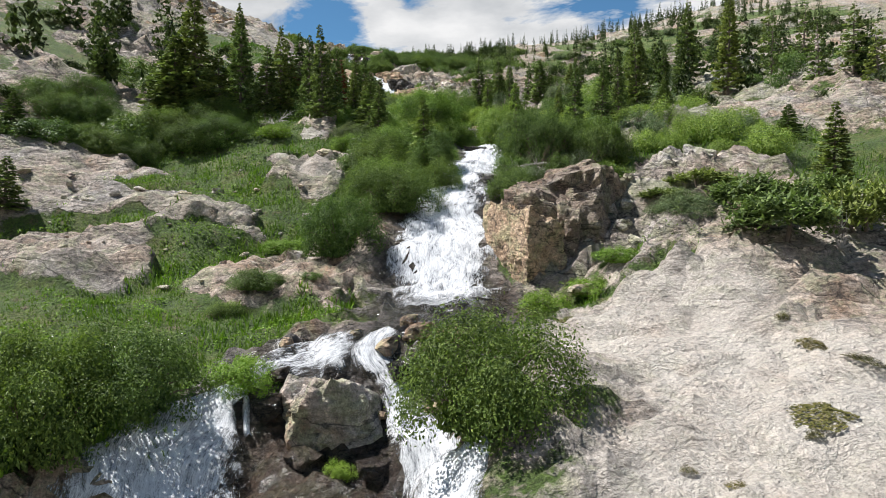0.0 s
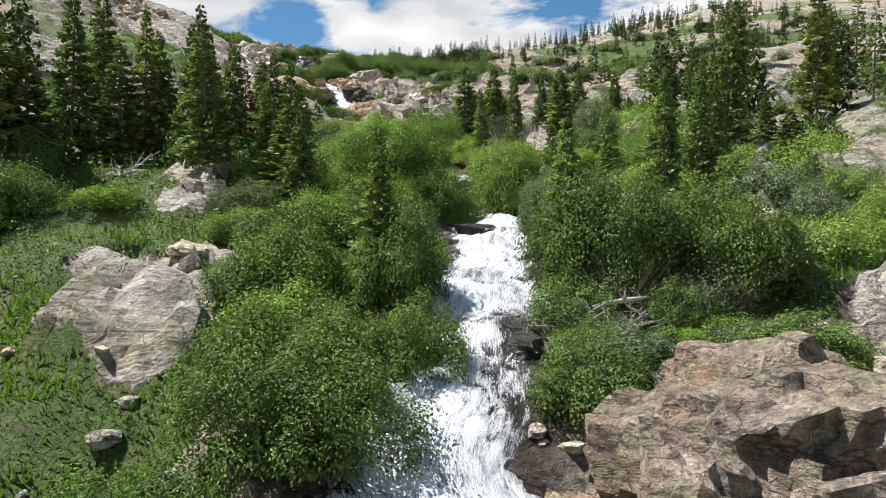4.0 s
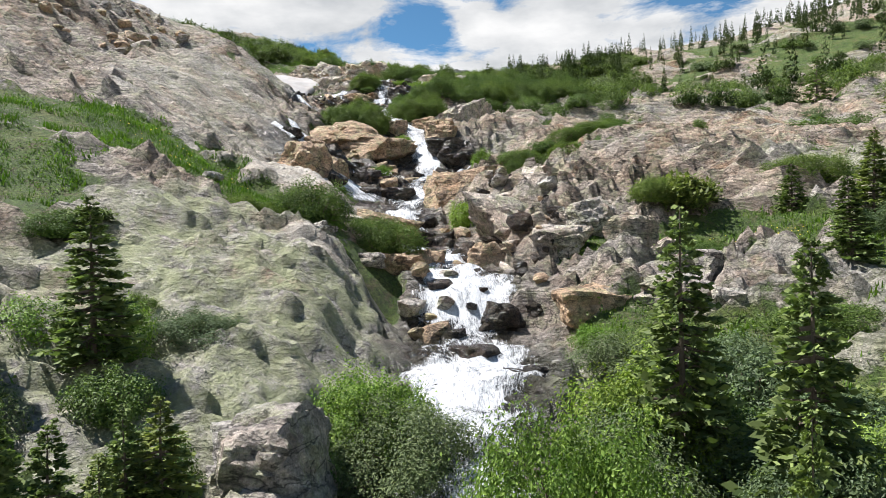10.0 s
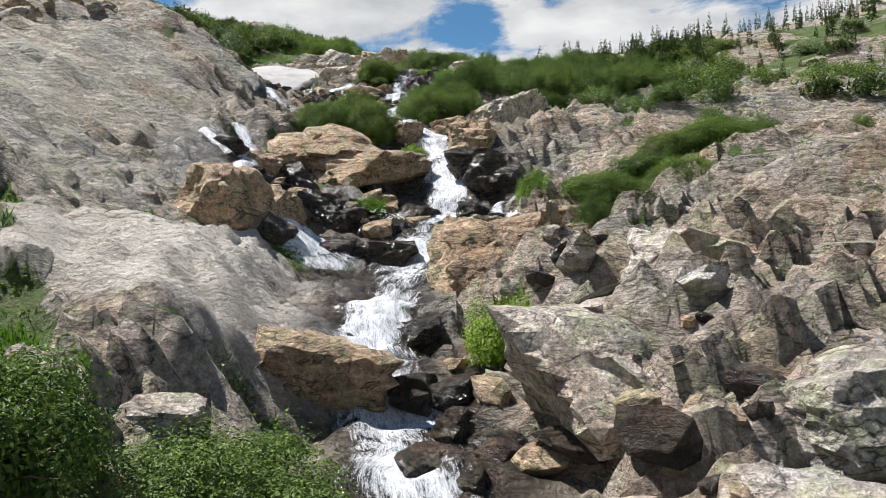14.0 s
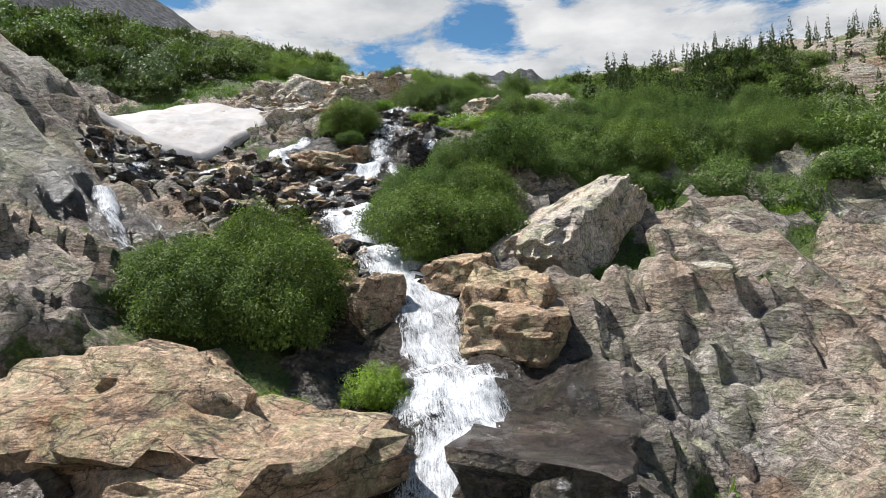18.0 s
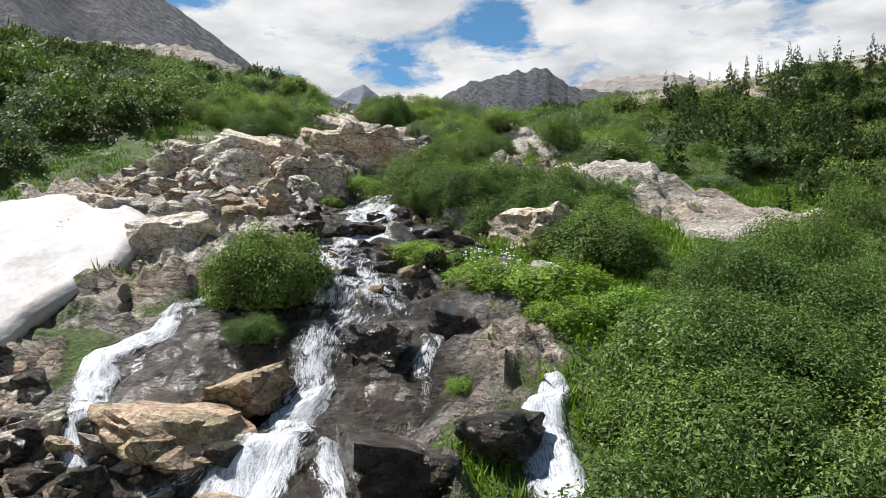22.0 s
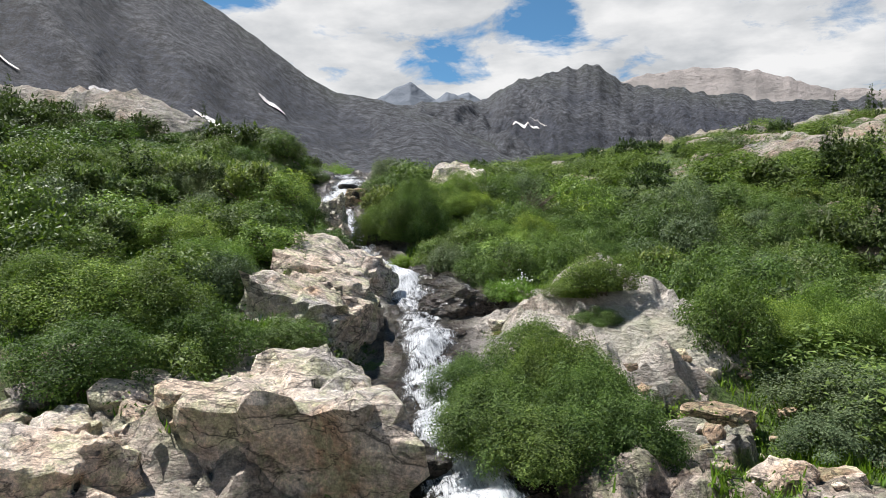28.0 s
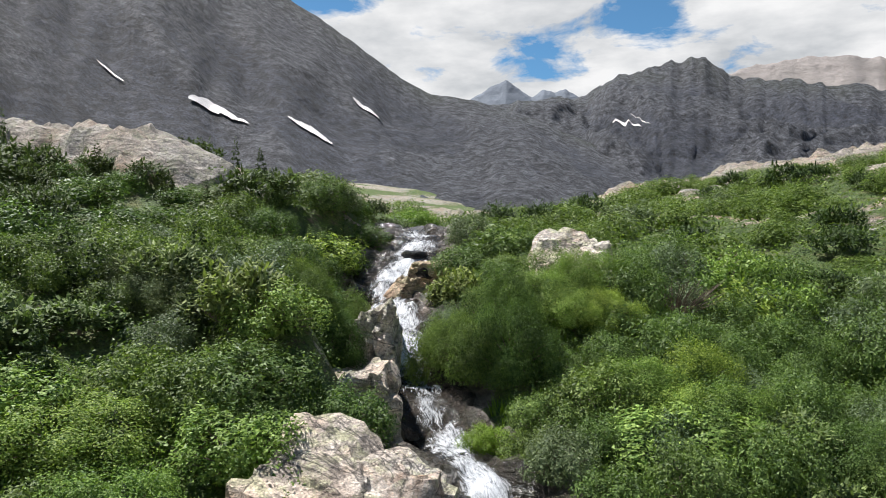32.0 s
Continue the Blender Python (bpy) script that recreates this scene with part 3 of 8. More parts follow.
zone(-17, 88.5, 3.6, 4.6, 0, 0.8, 0.3, 0.6, 0.0, 0.6)
zone(-2.4, 91.0, 2.8, 2.4, 0, 0.95, 0.3, 0.5, 0.2, 0.3)
zone(-7.5, 99.0, 3.0, 2.4, 0, -0.5)
zone(-38, 114, 10, 3.0, -8, 0.95, 0.0, 0.6, 0.9, 0.3)
zone(6, 128, 9, 4, 0, 0.95, 0.1, 0.8, 0.4)
zone(-2.6, 29.5, 1.9, 5.5, 0, -0.9)
zone(4.6, 29.0, 2.2, 6.0, 0, -0.9)
zone(-10.4, 100.4, 2.4, 2.6, 10, 1.0, 0.4, 0.8, 0.35, 0.8)
zone(-15.6, 78.4, 2.2, 2.2, 0, 0.95, 0.1, 0.6)
zone(-12.5, 23.9, 2.4, 1.8, 8, 0.95, 0.0, 0.55, 0.30, 0.1)
zone(-11.4, 21.6, 1.9, 1.4, 1, 0.95, 0.2, 0.55, 0.28, 0.1)
zone(-7.4, 21.1, 2.2, 1.6, -6, 0.95, -0.1, 0.55, 0.30, 0.1)
zone(-9.4, 18.4, 2.2, 1.6, -13, 0.95, 0.1, 0.55, 0.30, 0.1)
zone(-4.3, 23.3, 1.4, 1.1, 10, 0.95, -0.2, 0.55, 0.30, 0.1)
zone(-9.8, 22.4, 1.8, 1.4, 3, 0.95, 0.0, 0.55, 0.23, 0.1)
zone(-4.9, 28.3, 0.9, 0.7, -4, 0.95, 0.2, 0.55, 0.22, 0.1)
zone(-8.1, 23.1, 2.6, 0.5, 4, -0.9)
zone(-6.3, 22.0, 1.6, 0.55, -8, -0.9)
zone(-9.6, 20.6, 2.4, 0.45, 6, -0.9)
zone(-6.4, 20.0, 1.8, 0.5, 0, -0.9)
zone(-7.0, 24.6, 3.0, 0.6, 0, -0.9)
zone(4.7, 34.8, 1.5, 1.0, 0, 0.95, 0.1, 0.4, 0.15, 0.5)
zone(-13.2, 71.8, 1.7, 2.4, 0, 0.95, 0.1, 0.7)
zone(-12.2, 29.0, 1.1, 0.8, -11, 0.95, -0.1, 0.55, 0.15, 0.1)
zone(14.4, 29.8, 3.8, 2.9, 12, 0.95, 0.1, 0.55, 0.30, 0.1)
zone(5.9, 19.7, 1.0, 0.7, 5, 0.95, -0.2, 0.55, 0.21, 0.1)
zone(6.8, 22.3, 0.7, 0.6, -2, 0.95, 0.0, 0.55, 0.21, 0.1)
zone(5.8, 19.2, 1.3, 1.0, -15, 0.95, -0.2, 0.55, 0.19, 0.1)
zone(6.6, 22.2, 0.8, 0.6, 8, 0.95, 0.0, 0.55, 0.16, 0.1)
zone(-4.3, 23.4, 0.9, 0.7, -5, 0.95, -0.2, 0.55, 0.30, 0.1)
zone(-3.7, 25.2, 0.7, 0.5, -12, 0.95, 0.0, 0.55, 0.13, 0.1)
zone(-5.5, 25.2, 0.8, 0.6, 11, 0.95, 0.2, 0.55, 0.17, 0.1)
zone(-4.9, 27.5, 0.4, 0.3, 4, 0.95, -0.1, 0.55, 0.18, 0.1)
zone(-5.0, 29.2, 0.7, 0.5, -3, 0.95, 0.1, 0.55, 0.16, 0.1)
zone(-5.1, 29.2, 0.7, 0.5, -10, 0.95, -0.2, 0.55, 0.16, 0.1)
zone(-4.8, 27.5, 0.5, 0.4, 13, 0.95, 0.0, 0.55, 0.14, 0.1)
zone(4.9, 35.8, 0.9, 0.7, 11, 0.95, 0.2, 0.55, 0.12, 0.1)
zone(-5.9, 93.3, 1.4, 1.1, -14, 0.95, 0.2, 0.55, 0.30, 0.1)
zone(-5.1, 90.6, 1.1, 0.8, 9, 0.95, -0.1, 0.55, 0.24, 0.1)
zone(-6.7, 95.3, 0.9, 0.7, -12, 0.95, 0.0, 0.55, 0.13, 0.1)
zone(-0.3, 105.4, 1.7, 1.3, 13, 0.95, 0.0, 0.55, 0.26, 0.1)
zone(-2.4, 103.3, 0.9, 0.7, 6, 0.95, 0.2, 0.55, 0.25, 0.1)
zone(-9.0, 96.6, 0.9, 0.7, 14, 0.95, -0.1, 0.55, 0.17, 0.1)
zone(-0.9, 74.1, 1.8, 1.4, -7, 0.95, 0.45, 0.65, 0.20, 0.1)
zone(3.7, 73.8, 2.1, 1.6, -14, 0.95, 0.45, 0.65, 0.20, 0.1)
zone(2.3, 66.5, 1.7, 1.3, 9, 0.95, 0.45, 0.65, 0.20, 0.1)
zone(-0.5, 76.7, 1.5, 1.1, 2, 0.95, 0.45, 0.65, 0.20, 0.1)
zone(-1.2, 74.1, 1.4, 1.0, -5, 0.95, 0.45, 0.65, 0.20, 0.1)
zone(-3.5, 70.9, 0.9, 0.6, -12, 0.95, 0.45, 1.15, 0.25, 0.1)
zone(-1.9, 70.9, 1.1, 0.9, 11, 0.95, 0.45, 1.15, 0.26, 0.1)
zone(-9.5, 100.0, 1.6, 1.2, 0, 0.95, -0.2, 0.45, 0.12, 0.7)
zone(-12.6, 99.8, 1.3, 0.9, -7, 0.95, 0.0, 0.45, 0.12, 0.7)
zone(-15.5, 96.2, 1.6, 1.2, -14, 0.95, 0.2, 0.45, 0.11, 0.7)
zone(-16.7, 98.7, 1.3, 1.0, 9, 0.95, -0.1, 0.45, 0.12, 0.7)
zone(1.8, 48.9, 1.1, 0.8, 5, -0.9)
zone(3.7, 47.5, 0.9, 0.6, 5, -0.9)
zone(1.2, 65.3, 3.0, 1.2, 5, -0.9)
zone(6.2, 66.2, 2.5, 1.0, 5, -0.9)
zone(8.5, 59.4, 0.9, 0.7, 5, -0.9)
zone(2.3, 50.0, 0.7, 0.8, 5, -0.9)
zone(0.2, 58.4, 1.0, 0.4, 5, -0.9)
zone(3.9, 48.9, 0.8, 0.5, 5, -0.9)
zone(-3.4, 72.6, 1.0, 0.6, 5, -0.9)
zone(-2.2, 71.8, 0.9, 0.5, 5, -0.9)
zone(-0.9, 72.3, 0.6, 0.6, 5, -0.9)
zone(-1.6, 76.8, 0.8, 0.4, 5, -0.9)
zone(-8.0, 57.7, 1.7, 1.4, -12, 0.95, 0.0, 0.45, 0.12, 0.85)
zone(0.8, 60.6, 0.9, 0.6, 11, 0.95, 0.2, 0.45, 0.08, 0.7)
zone(-0.1, 58.3, 0.7, 0.5, 4, 0.95, -0.1, 0.45, 0.04, 0.7)
zone(-6.2, 28.2, 1.1, 0.8, 5, -0.9)
zone(-4.9, 26.9, 1.1, 0.5, 5, -0.9)
zone(-4.3, 24.8, 0.8, 0.4, 5, -0.9)
zone(-5.0, 29.5, 0.7, 0.5, -4, 0.95, 0.2, 0.45, 0.05, 0.7)
zone(-5.0, 27.6, 0.4, 0.3, -11, 0.95, -0.1, 0.45, 0.05, 0.7)
zone(-3.9, 25.4, 0.7, 0.6, 12, 0.95, 0.1, 0.45, 0.04, 0.7)
zone(-5.4, 25.5, 0.5, 0.4, 5, 0.95, -0.2, 0.45, 0.05, 0.7)
zone(-4.1, 23.7, 0.8, 0.6, -2, 0.95, 0.0, 0.45, 0.09, 0.7)
zone(-5.7, 93.5, 1.5, 1.1, 6, 0.95, 0.2, 0.45, 0.12, 0.7)
zone(-3.8, 88.5, 0.9, 0.6, -1, 0.95, -0.1, 0.45, 0.12, 0.7)
zone(-0.5, 105.0, 2.2, 1.6, -8, 0.95, 0.1, 0.45, 0.12, 0.7)
zone(-9.4, 99.9, 1.2, 0.9, -15, 0.95, -0.2, 0.45, 0.12, 0.7)
zone(-12.8, 101.8, 1.5, 1.1, 8, 0.95, 0.0, 0.45, 0.10, 0.7)
zone(-14.9, 70.2, 2.1, 1.6, 5, 0.95, -0.2, 0.55, 0.30, 0.1)
zone(-16.3, 70.2, 1.6, 1.2, -2, 0.95, 0.0, 0.55, 0.30, 0.1)
zone(-0.5, 66.7, 1.4, 1.0, -9, 0.95, 0.45, 0.65, 0.20, 0.1)
zone(1.3, 68.0, 1.2, 0.9, 14, 0.95, 0.45, 0.65, 0.20, 0.1)
zone(-4.6, 46.1, 0.8, 0.6, -14, 0.95, 0.2, 0.45, 0.08, 0.7)


SEEPS = []


def seep(x, y, rx, ry):
    """Wet, water-blackened rock away from the main channel."""
    SEEPS.append((x, y, rx, ry))


seep(-10.2, 63.0, 2.4, 3.4)
seep(-7.0, 62.4, 2.6, 2.0)
seep(-10.6, 80.0, 3.0, 5.0)
seep(-11.6, 75.8, 2.6, 2.4)
seep(-13.6, 75.2, 2.4, 3.0)
seep(-9.6, 60.8, 1.7, 1.9)
seep(-13.0, 80.5, 1.4, 2.6)
seep(-12.5, 70.5, 1.2, 1.6)
seep(-1.6, 12.4, 2.8, 1.8)
seep(-12.0, 87.0, 1.0, 2.4)


def land_zones(x, y):
    rock = 0.40 + 0.42 * fbm(x * 0.22 + 0.1 * y, y * 0.3 - 0.06 * x, 3.0, 3, 11) + 0.12 * smooth(40, 56, y) * (1 - smooth(78, 92, y))
    rock = rock - 0.35 * smooth(96, 106, y) * (1 - smooth(124, 150, y))
    rock = rock + 0.14 * smooth(12, 20, np.abs(x - stream_x(y))) + 0.14 * smooth(14, 26, x - stream_x(y)) + 0.12 * smooth(18, 40, x - stream_x(y)) * smooth(50, 66, y) + 0.10 * smooth(118, 130, y) * smooth(16, 34, x)
    tint = 0.0 + 0.3 * fbm(x * 0.1, y * 0.1, 9.0, 2, 21)
    broken = np.ones_like(rock)
    proud = np.zeros_like(rock)
    pale = np.zeros_like(rock)
    warp = 0.22 * fbm(x * 0.8, y * 0.8, 5.0, 3, 31)
    for zx, zy, rx, ry, c, s, value, tone, relief, lift, bleach in ZONES:
        dx, dy = x - zx, y - zy
        d = np.sqrt(((dx * c + dy * s) / rx) ** 2 + ((dy * c - dx * s) / ry) ** 2)
        w = 1 - smooth(0.7, 1.2, d + warp)
        rock = rock * (1 - w) + (0.5 + 0.5 * value) * w
        tint = tint * (1 - w) + tone * w
        broken = broken * (1 - w) + relief * w
        pale = pale * (1 - w) + bleach * w
        proud = np.maximum(proud, lift * (1 - smooth(0.72, 1.12, d + 0.6 * warp)))
    off = np.abs(x - stream_x(y))
    wet = (1 - smooth(0.9, 2.2, off - 0.9 * smooth(60, 64, y) * (1 - smooth(86, 92, y)) + 0.5 * fbm(x, y, 1.0, 3, 41))) * (1 - smooth(118, 124, y))
    for sx, sy, rx, ry in SEEPS:
        d = np.hypot((x - sx) / rx, (y - sy) / ry)
        wet = np.maximum(wet, 0.9 * (1 - smooth(0.6, 1.15, d + warp)))
    rock = np.maximum(rock, wet)
    return np.clip(rock, 0, 1), np.clip(tint, -0.5, 1), np.clip(wet, 0, 1), broken, proud, pale


def blocks(x, y, size, tilt, seed, squeeze=1.0, turn=30):
    """Jointed bedrock: cells, each a tilted plane at its own height, split by narrow clefts."""
    c, s = math.cos(radians(turn)), math.sin(radians(turn))
    px, py = (x * c + y * s) / size, (y * c - x * s) / size * squeeze
    px = px + 0.25 * vnoise(px * 0.9, py * 0.9, 0, seed + 1)
    py = py + 0.25 * vnoise(px * 0.9 + 9, py * 0.9, 0, seed + 2)
    ix, iy = np.floor(px).astype(np.int64), np.floor(py).astype(np.int64)
    best, second, out = np.full_like(px, 9.0), np.full_like(px, 9.0), np.zeros_like(px)
    for dx in (-1, 0, 1):
        for dy in (-1, 0, 1):
            jx, jy = ix + dx, iy + dy
            cx = jx + 0.5 + 0.46 * lattice(jx, jy, 1, seed)
            cy = jy + 0.5 + 0.46 * lattice(jx, jy, 2, seed)
            d = np.hypot(px - cx, py - cy)
            plane = 0.5 * lattice(jx, jy, 3, seed) + tilt * (lattice(jx, jy, 4, seed) * (px - cx) + (0.35 + 0.65 * lattice(jx, jy, 5, seed)) * (py - cy))
            nearer = d < best
            second = np.where(nearer, best, np.minimum(second, d))
            out = np.where(nearer, plane, out)
            best = np.where(nearer, d, best)
    gap_width = second - best
    rounded = smooth(0.0, 0.42, gap_width)
    return out * (0.25 + 0.75 * rounded) + 0.22 * rounded - 0.30 * (1 - smooth(0.0, 0.10, gap_width))


def land(x, y):
    rock, tint, wet, broken, proud, pale = land_zones(x, y)
    z = land_base(x, y) + proud
    far = 1 - smooth(230, 300, y)
    coarse = smooth(118, 135, y)
    stony = smooth(0.4, 0.62, rock) * far
    dip = 0.50 * blocks(x, y, 3.4, 0.40, 51, 1.6, 28) + 0.32 * blocks(x, y, 1.35, 0.32, 61, 1.7, 20) + 0.14 * blocks(x, y, 0.55, 0.5, 71, 1.5, 40)
    creases = 0.45 * np.abs(vnoise(x * 0.55, y * 0.75, 1.0, 101)) + 0.32 * np.abs(vnoise(x * 1.1 + 0.4 * y, y * 1.4, 1.0, 102)) + 0.20 * np.abs(vnoise(x * 2.6, y * 3.0, 1.0, 103))
    # foliation: ledges that step up along the strike, offset from joint to joint
    offset = 0.7 * blocks(x, y, 2.6, 0.0, 55, 1.3, 15)
    lay = (0.90 * y - 0.32 * x) / 1.15 + 0.7 * vnoise(x * 0.3, y * 0.35, 2.0, 57) + offset
    thin = (0.93 * y - 0.26 * x) / 0.42 + 0.8 * vnoise(x * 0.5, y * 0.6, 2.0, 58) + 2.2 * offset
    ledge = 0.46 * (0.62 + 0.38 * vnoise(x * 0.35, y * 0.35, 4.0, 59)) * (1 - (lay - np.floor(lay))) + 0.15 * (1 - (thin - np.floor(thin)))
    coarse = np.maximum(coarse, smooth(20, 34, np.abs(x - stream_x(y))))
    dip = (dip * 0.8 + ledge * (1 - coarse) - 0.2) * broken + 1.3 * coarse * blocks(x, y, 8.0, 0.7, 56, 1.5, 25) + creases * (0.35 + 0.65 * broken) - 0.3 + 0.07 * fbm(x * 2.3, y * 2.3, 0, 4, 81)
    soft = 0.22 * fbm(x * 0.45, y * 0.45, 0, 4, 91)
    dry = stony * dip * (1 - 0.6 * wet) + (1 - stony) * soft * (1 - 0.6 * wet)
    z = z + dry - 0.10 * (1 - smooth(0.3, 0.6, rock)) + wet * 0.15 * fbm(x * 1.6, y * 1.6, 0, 4, 95)
    z = z + smooth(90, 300, np.hypot(x, y - 60)) * 1.2 * fbm(x * 0.05, y * 0.05, 0, 5, 97)
    return z, rock, tint, wet, pale


def spread(near, step, mid, mid_step, far, count):
    a = np.arange(0, near, step)
    b = np.arange(near, mid, mid_step)
    c = np.geomspace(mid, far, count)
    return np.concatenate([a, b, c])


GRID = []


def build_ground():
    half = spread(7.5, 0.115, 34, 0.40, 900, 56)
    us = np.concatenate([-half[:0:-1], half])
    ys = np.concatenate([np.arange(-10, 6, 0.4), np.arange(6, 118, 0.135), np.arange(118, 210, 1.0), np.geomspace(210, 1100, 40)])
    ys = np.concatenate([-10 - np.geomspace(300, 1, 14), ys])
    yy, uu = np.meshgrid(ys, us, indexing="ij")
    xx = uu + np.interp(yy, YS, XS_SOFT)
    zz, rock, tint, wet, pale = land(xx, yy)
    GRID.extend((ys, us, zz))
    verts = np.stack([xx, yy, zz], axis=-1).reshape(-1, 3)
    me = mesh_of("ground", verts, grid_faces(len(ys), len(us)), LAND, False, {"rock": rock.ravel(), "tint": tint.ravel(), "wet": wet.ravel(), "pale": pale.ravel()})
    me.set_sharp_from_angle(angle=radians(32))
    return tagged(new("ground", me), "steep mountain hillside of layered rock and turf", "ground", kind="structure")


ground = build_ground()


def height(x, y):
    """The height of the built ground at a place."""
    ys, us, zz = GRID
    u = x - float(np.interp(y, YS, XS_SOFT))
    i = min(max(int(np.searchsorted(ys, y)) - 1, 0), len(ys) - 2)
    j = min(max(int(np.searchsorted(us, u)) - 1, 0), len(us) - 2)
    f, g = (y - ys[i]) / (ys[i + 1] - ys[i]), (u - us[j]) / (us[j + 1] - us[j])
    return float((zz[i, j] * (1 - g) + zz[i, j + 1] * g) * (1 - f) + (zz[i + 1, j] * (1 - g) + zz[i + 1, j + 1] * g) * f)


# ---- mountains round the head of the valley ----
HEAD = (-12.0, 93.0)
MOUNTAINS = {}


def mountain(name, label, ridge, near, far, foot, rough, seed, material, crag=0.5, rows=70, cols=160):
    """A mountainside between two distances from the valley head; ridge: bearing left of north and height of the crest."""
    ridge = np.array(ridge)
    a = np.linspace(ridge[0, 0], ridge[-1, 0], cols)
    crest = np.interp(a, ridge[:, 0], ridge[:, 1])
    crest = crest + rough * 0.12 * fbm(a * 1.4, a * 0 + 3, seed, 4, seed)
    s = np.concatenate([np.linspace(0, 1, rows - 8), 1 + np.linspace(0.05, 0.5, 8)])
    ss, aa = np.meshgrid(s, a, indexing="ij")
    top = np.broadcast_to(crest, ss.shape)
    rise = np.where(ss <= 1, 0.30 * ss + 0.70 * ss ** 1.7, 1 - (ss - 1) * 1.2)
    r = near + (far - near) * ss
    r = r + (far - near) * 0.03 * fbm(aa * 0.22, ss * 2, seed, 3, seed + 3) * np.sin(np.clip(ss, 0, 1) * math.pi)
    ribs = fbm(aa * 0.16 + 1.1 * vnoise(ss * 3, aa * 0.1, 0, seed), ss * 2.4, seed, 7, seed + 7, 0.6)
    z = foot + (top - foot) * rise + rough * ribs * np.clip(ss * 1.6, 0, 1) * np.clip((1.02 - ss) * 3, 0.12, 1)
    x = HEAD[0] - np.sin(np.radians(aa)) * r
    y = HEAD[1] + np.cos(np.radians(aa)) * r
    cragged = np.clip(smooth(0.0, 0.5, ribs) * crag + smooth(0.8, 0.95, ss) * crag, 0, 1)
    green = smooth(0.25, 0.05, ss) * 0.6 + smooth(0.86, 1.0, ss) * 0.25
    MOUNTAINS[name] = (a, s, np.stack([x, y, z], axis=-1))
    verts = MOUNTAINS[name][2].reshape(-1, 3)
    me = mesh_of(name, verts, grid_faces(len(s), cols)[:, ::-1], material, False, {"crag": cragged.ravel(), "green": green.ravel()})
    return tagged(new(name, me), label, "mountain", kind="structure")


mountain("mountain_scree", "dark grey scree mountainside with crags", [(-2, 40), (6, 60), (13, 88), (18, 106), (22.4, 115), (25.5, 119), (27.3, 126), (30.8, 145), (34.3, 163), (37, 174), (45, 215), (60, 290), (85, 340), (120, 340)],
         150, 430, 33, 4, 6, SCREE, 0.75, 150, 300)
mountain("ridge_dark", "dark rocky ridge across the valley head", [(-30, 140), (-15, 150), (-6.8, 159), (-1.1, 173), (3, 180), (4.6, 196), (5.6, 198), (8.6, 193), (11.5, 185), (14.4, 167), (20, 167), (26, 160), (32, 120)],
         260, 700, 36, 20, 15, SCREE, 0.9, 120, 260)
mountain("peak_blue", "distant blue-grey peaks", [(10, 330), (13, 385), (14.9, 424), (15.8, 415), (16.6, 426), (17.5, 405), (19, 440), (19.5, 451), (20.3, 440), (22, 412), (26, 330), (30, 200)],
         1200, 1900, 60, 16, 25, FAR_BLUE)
mountain("peak_tan", "pale brown distant peak", [(-30, 300), (-18, 328), (-11.3, 350), (-6.8, 401), (-4.6, 417), (-2.5, 419), (0.7, 410), (3, 396), (8, 330), (14, 200)],
         1000, 1700, 60, 30, 35, FAR_TAN)


def mountain_snow(name, from_bearing, from_share, to_bearing, to_share, width, blunt=0.6):
    """A field of snow left in a gully, from a high to a low place of a mountainside (bearing and share of its rise); width in metres, blunt: where it is widest."""
    a, s, grid = MOUNTAINS[name]

    def place(bearing, share):
        fi = np.interp(share, s, np.arange(len(s)))
        fj = np.interp(bearing, a, np.arange(len(a)))
        i0, j0 = min(int(fi), len(s) - 2), min(int(fj), len(a) - 2)
        u, v = fi - i0, fj - j0
        return (grid[i0, j0] * (1 - v) + grid[i0, j0 + 1] * v) * (1 - u) + (grid[i0 + 1, j0] * (1 - v) + grid[i0 + 1, j0 + 1] * v) * u

    rows, cols = 40, 9
    verts = []
    for i in range(rows):
        t = i / (rows - 1)
        swell = width * (t / blunt if t < blunt else (1 - t) / (1 - blunt)) ** 0.55 * (1 + 0.12 * math.sin(t * 23 + from_bearing) + 0.08 * math.sin(t * 51))
        for j in range(cols):
            side = (j / (cols - 1) - 0.5) * swell
            verts.append(place(from_bearing + (to_bearing - from_bearing) * t + 0.10 * side, from_share + (to_share - from_share) * t + 0.0042 * side) + np.array([0.1, -0.5, 0.6]))
    ob = new("snow_strip", mesh_of("snow_strip", verts, grid_faces(rows, cols), SNOW_BRIGHTENED))
    return tagged(ob, "strip of old snow on the dark scree", "snow", "snow strips", "structure")


mountain_snow("mountain_scree", 43.6, 0.397, 39.2, 0.372, 6.5, 0.35)
mountain_snow("mountain_scree", 36.4, 0.463, 33.0, 0.421, 7.5, 0.62)
mountain_snow("mountain_scree", 31.4, 0.636, 29.4, 0.628, 7.0, 0.45)
mountain_snow("mountain_scree", 49.7, 0.432, 47.9, 0.403, 2.6, 0.4)
mountain_snow("mountain_scree", 56.4, 0.216, 54.5, 0.214, 4.0, 0.5)
mountain_snow("ridge_dark", 10.1, 0.692, 8.6, 0.626, 5.5, 0.5)
mountain_snow("ridge_dark", 11.4, 0.659, 9.3, 0.648, 3.0, 0.5)


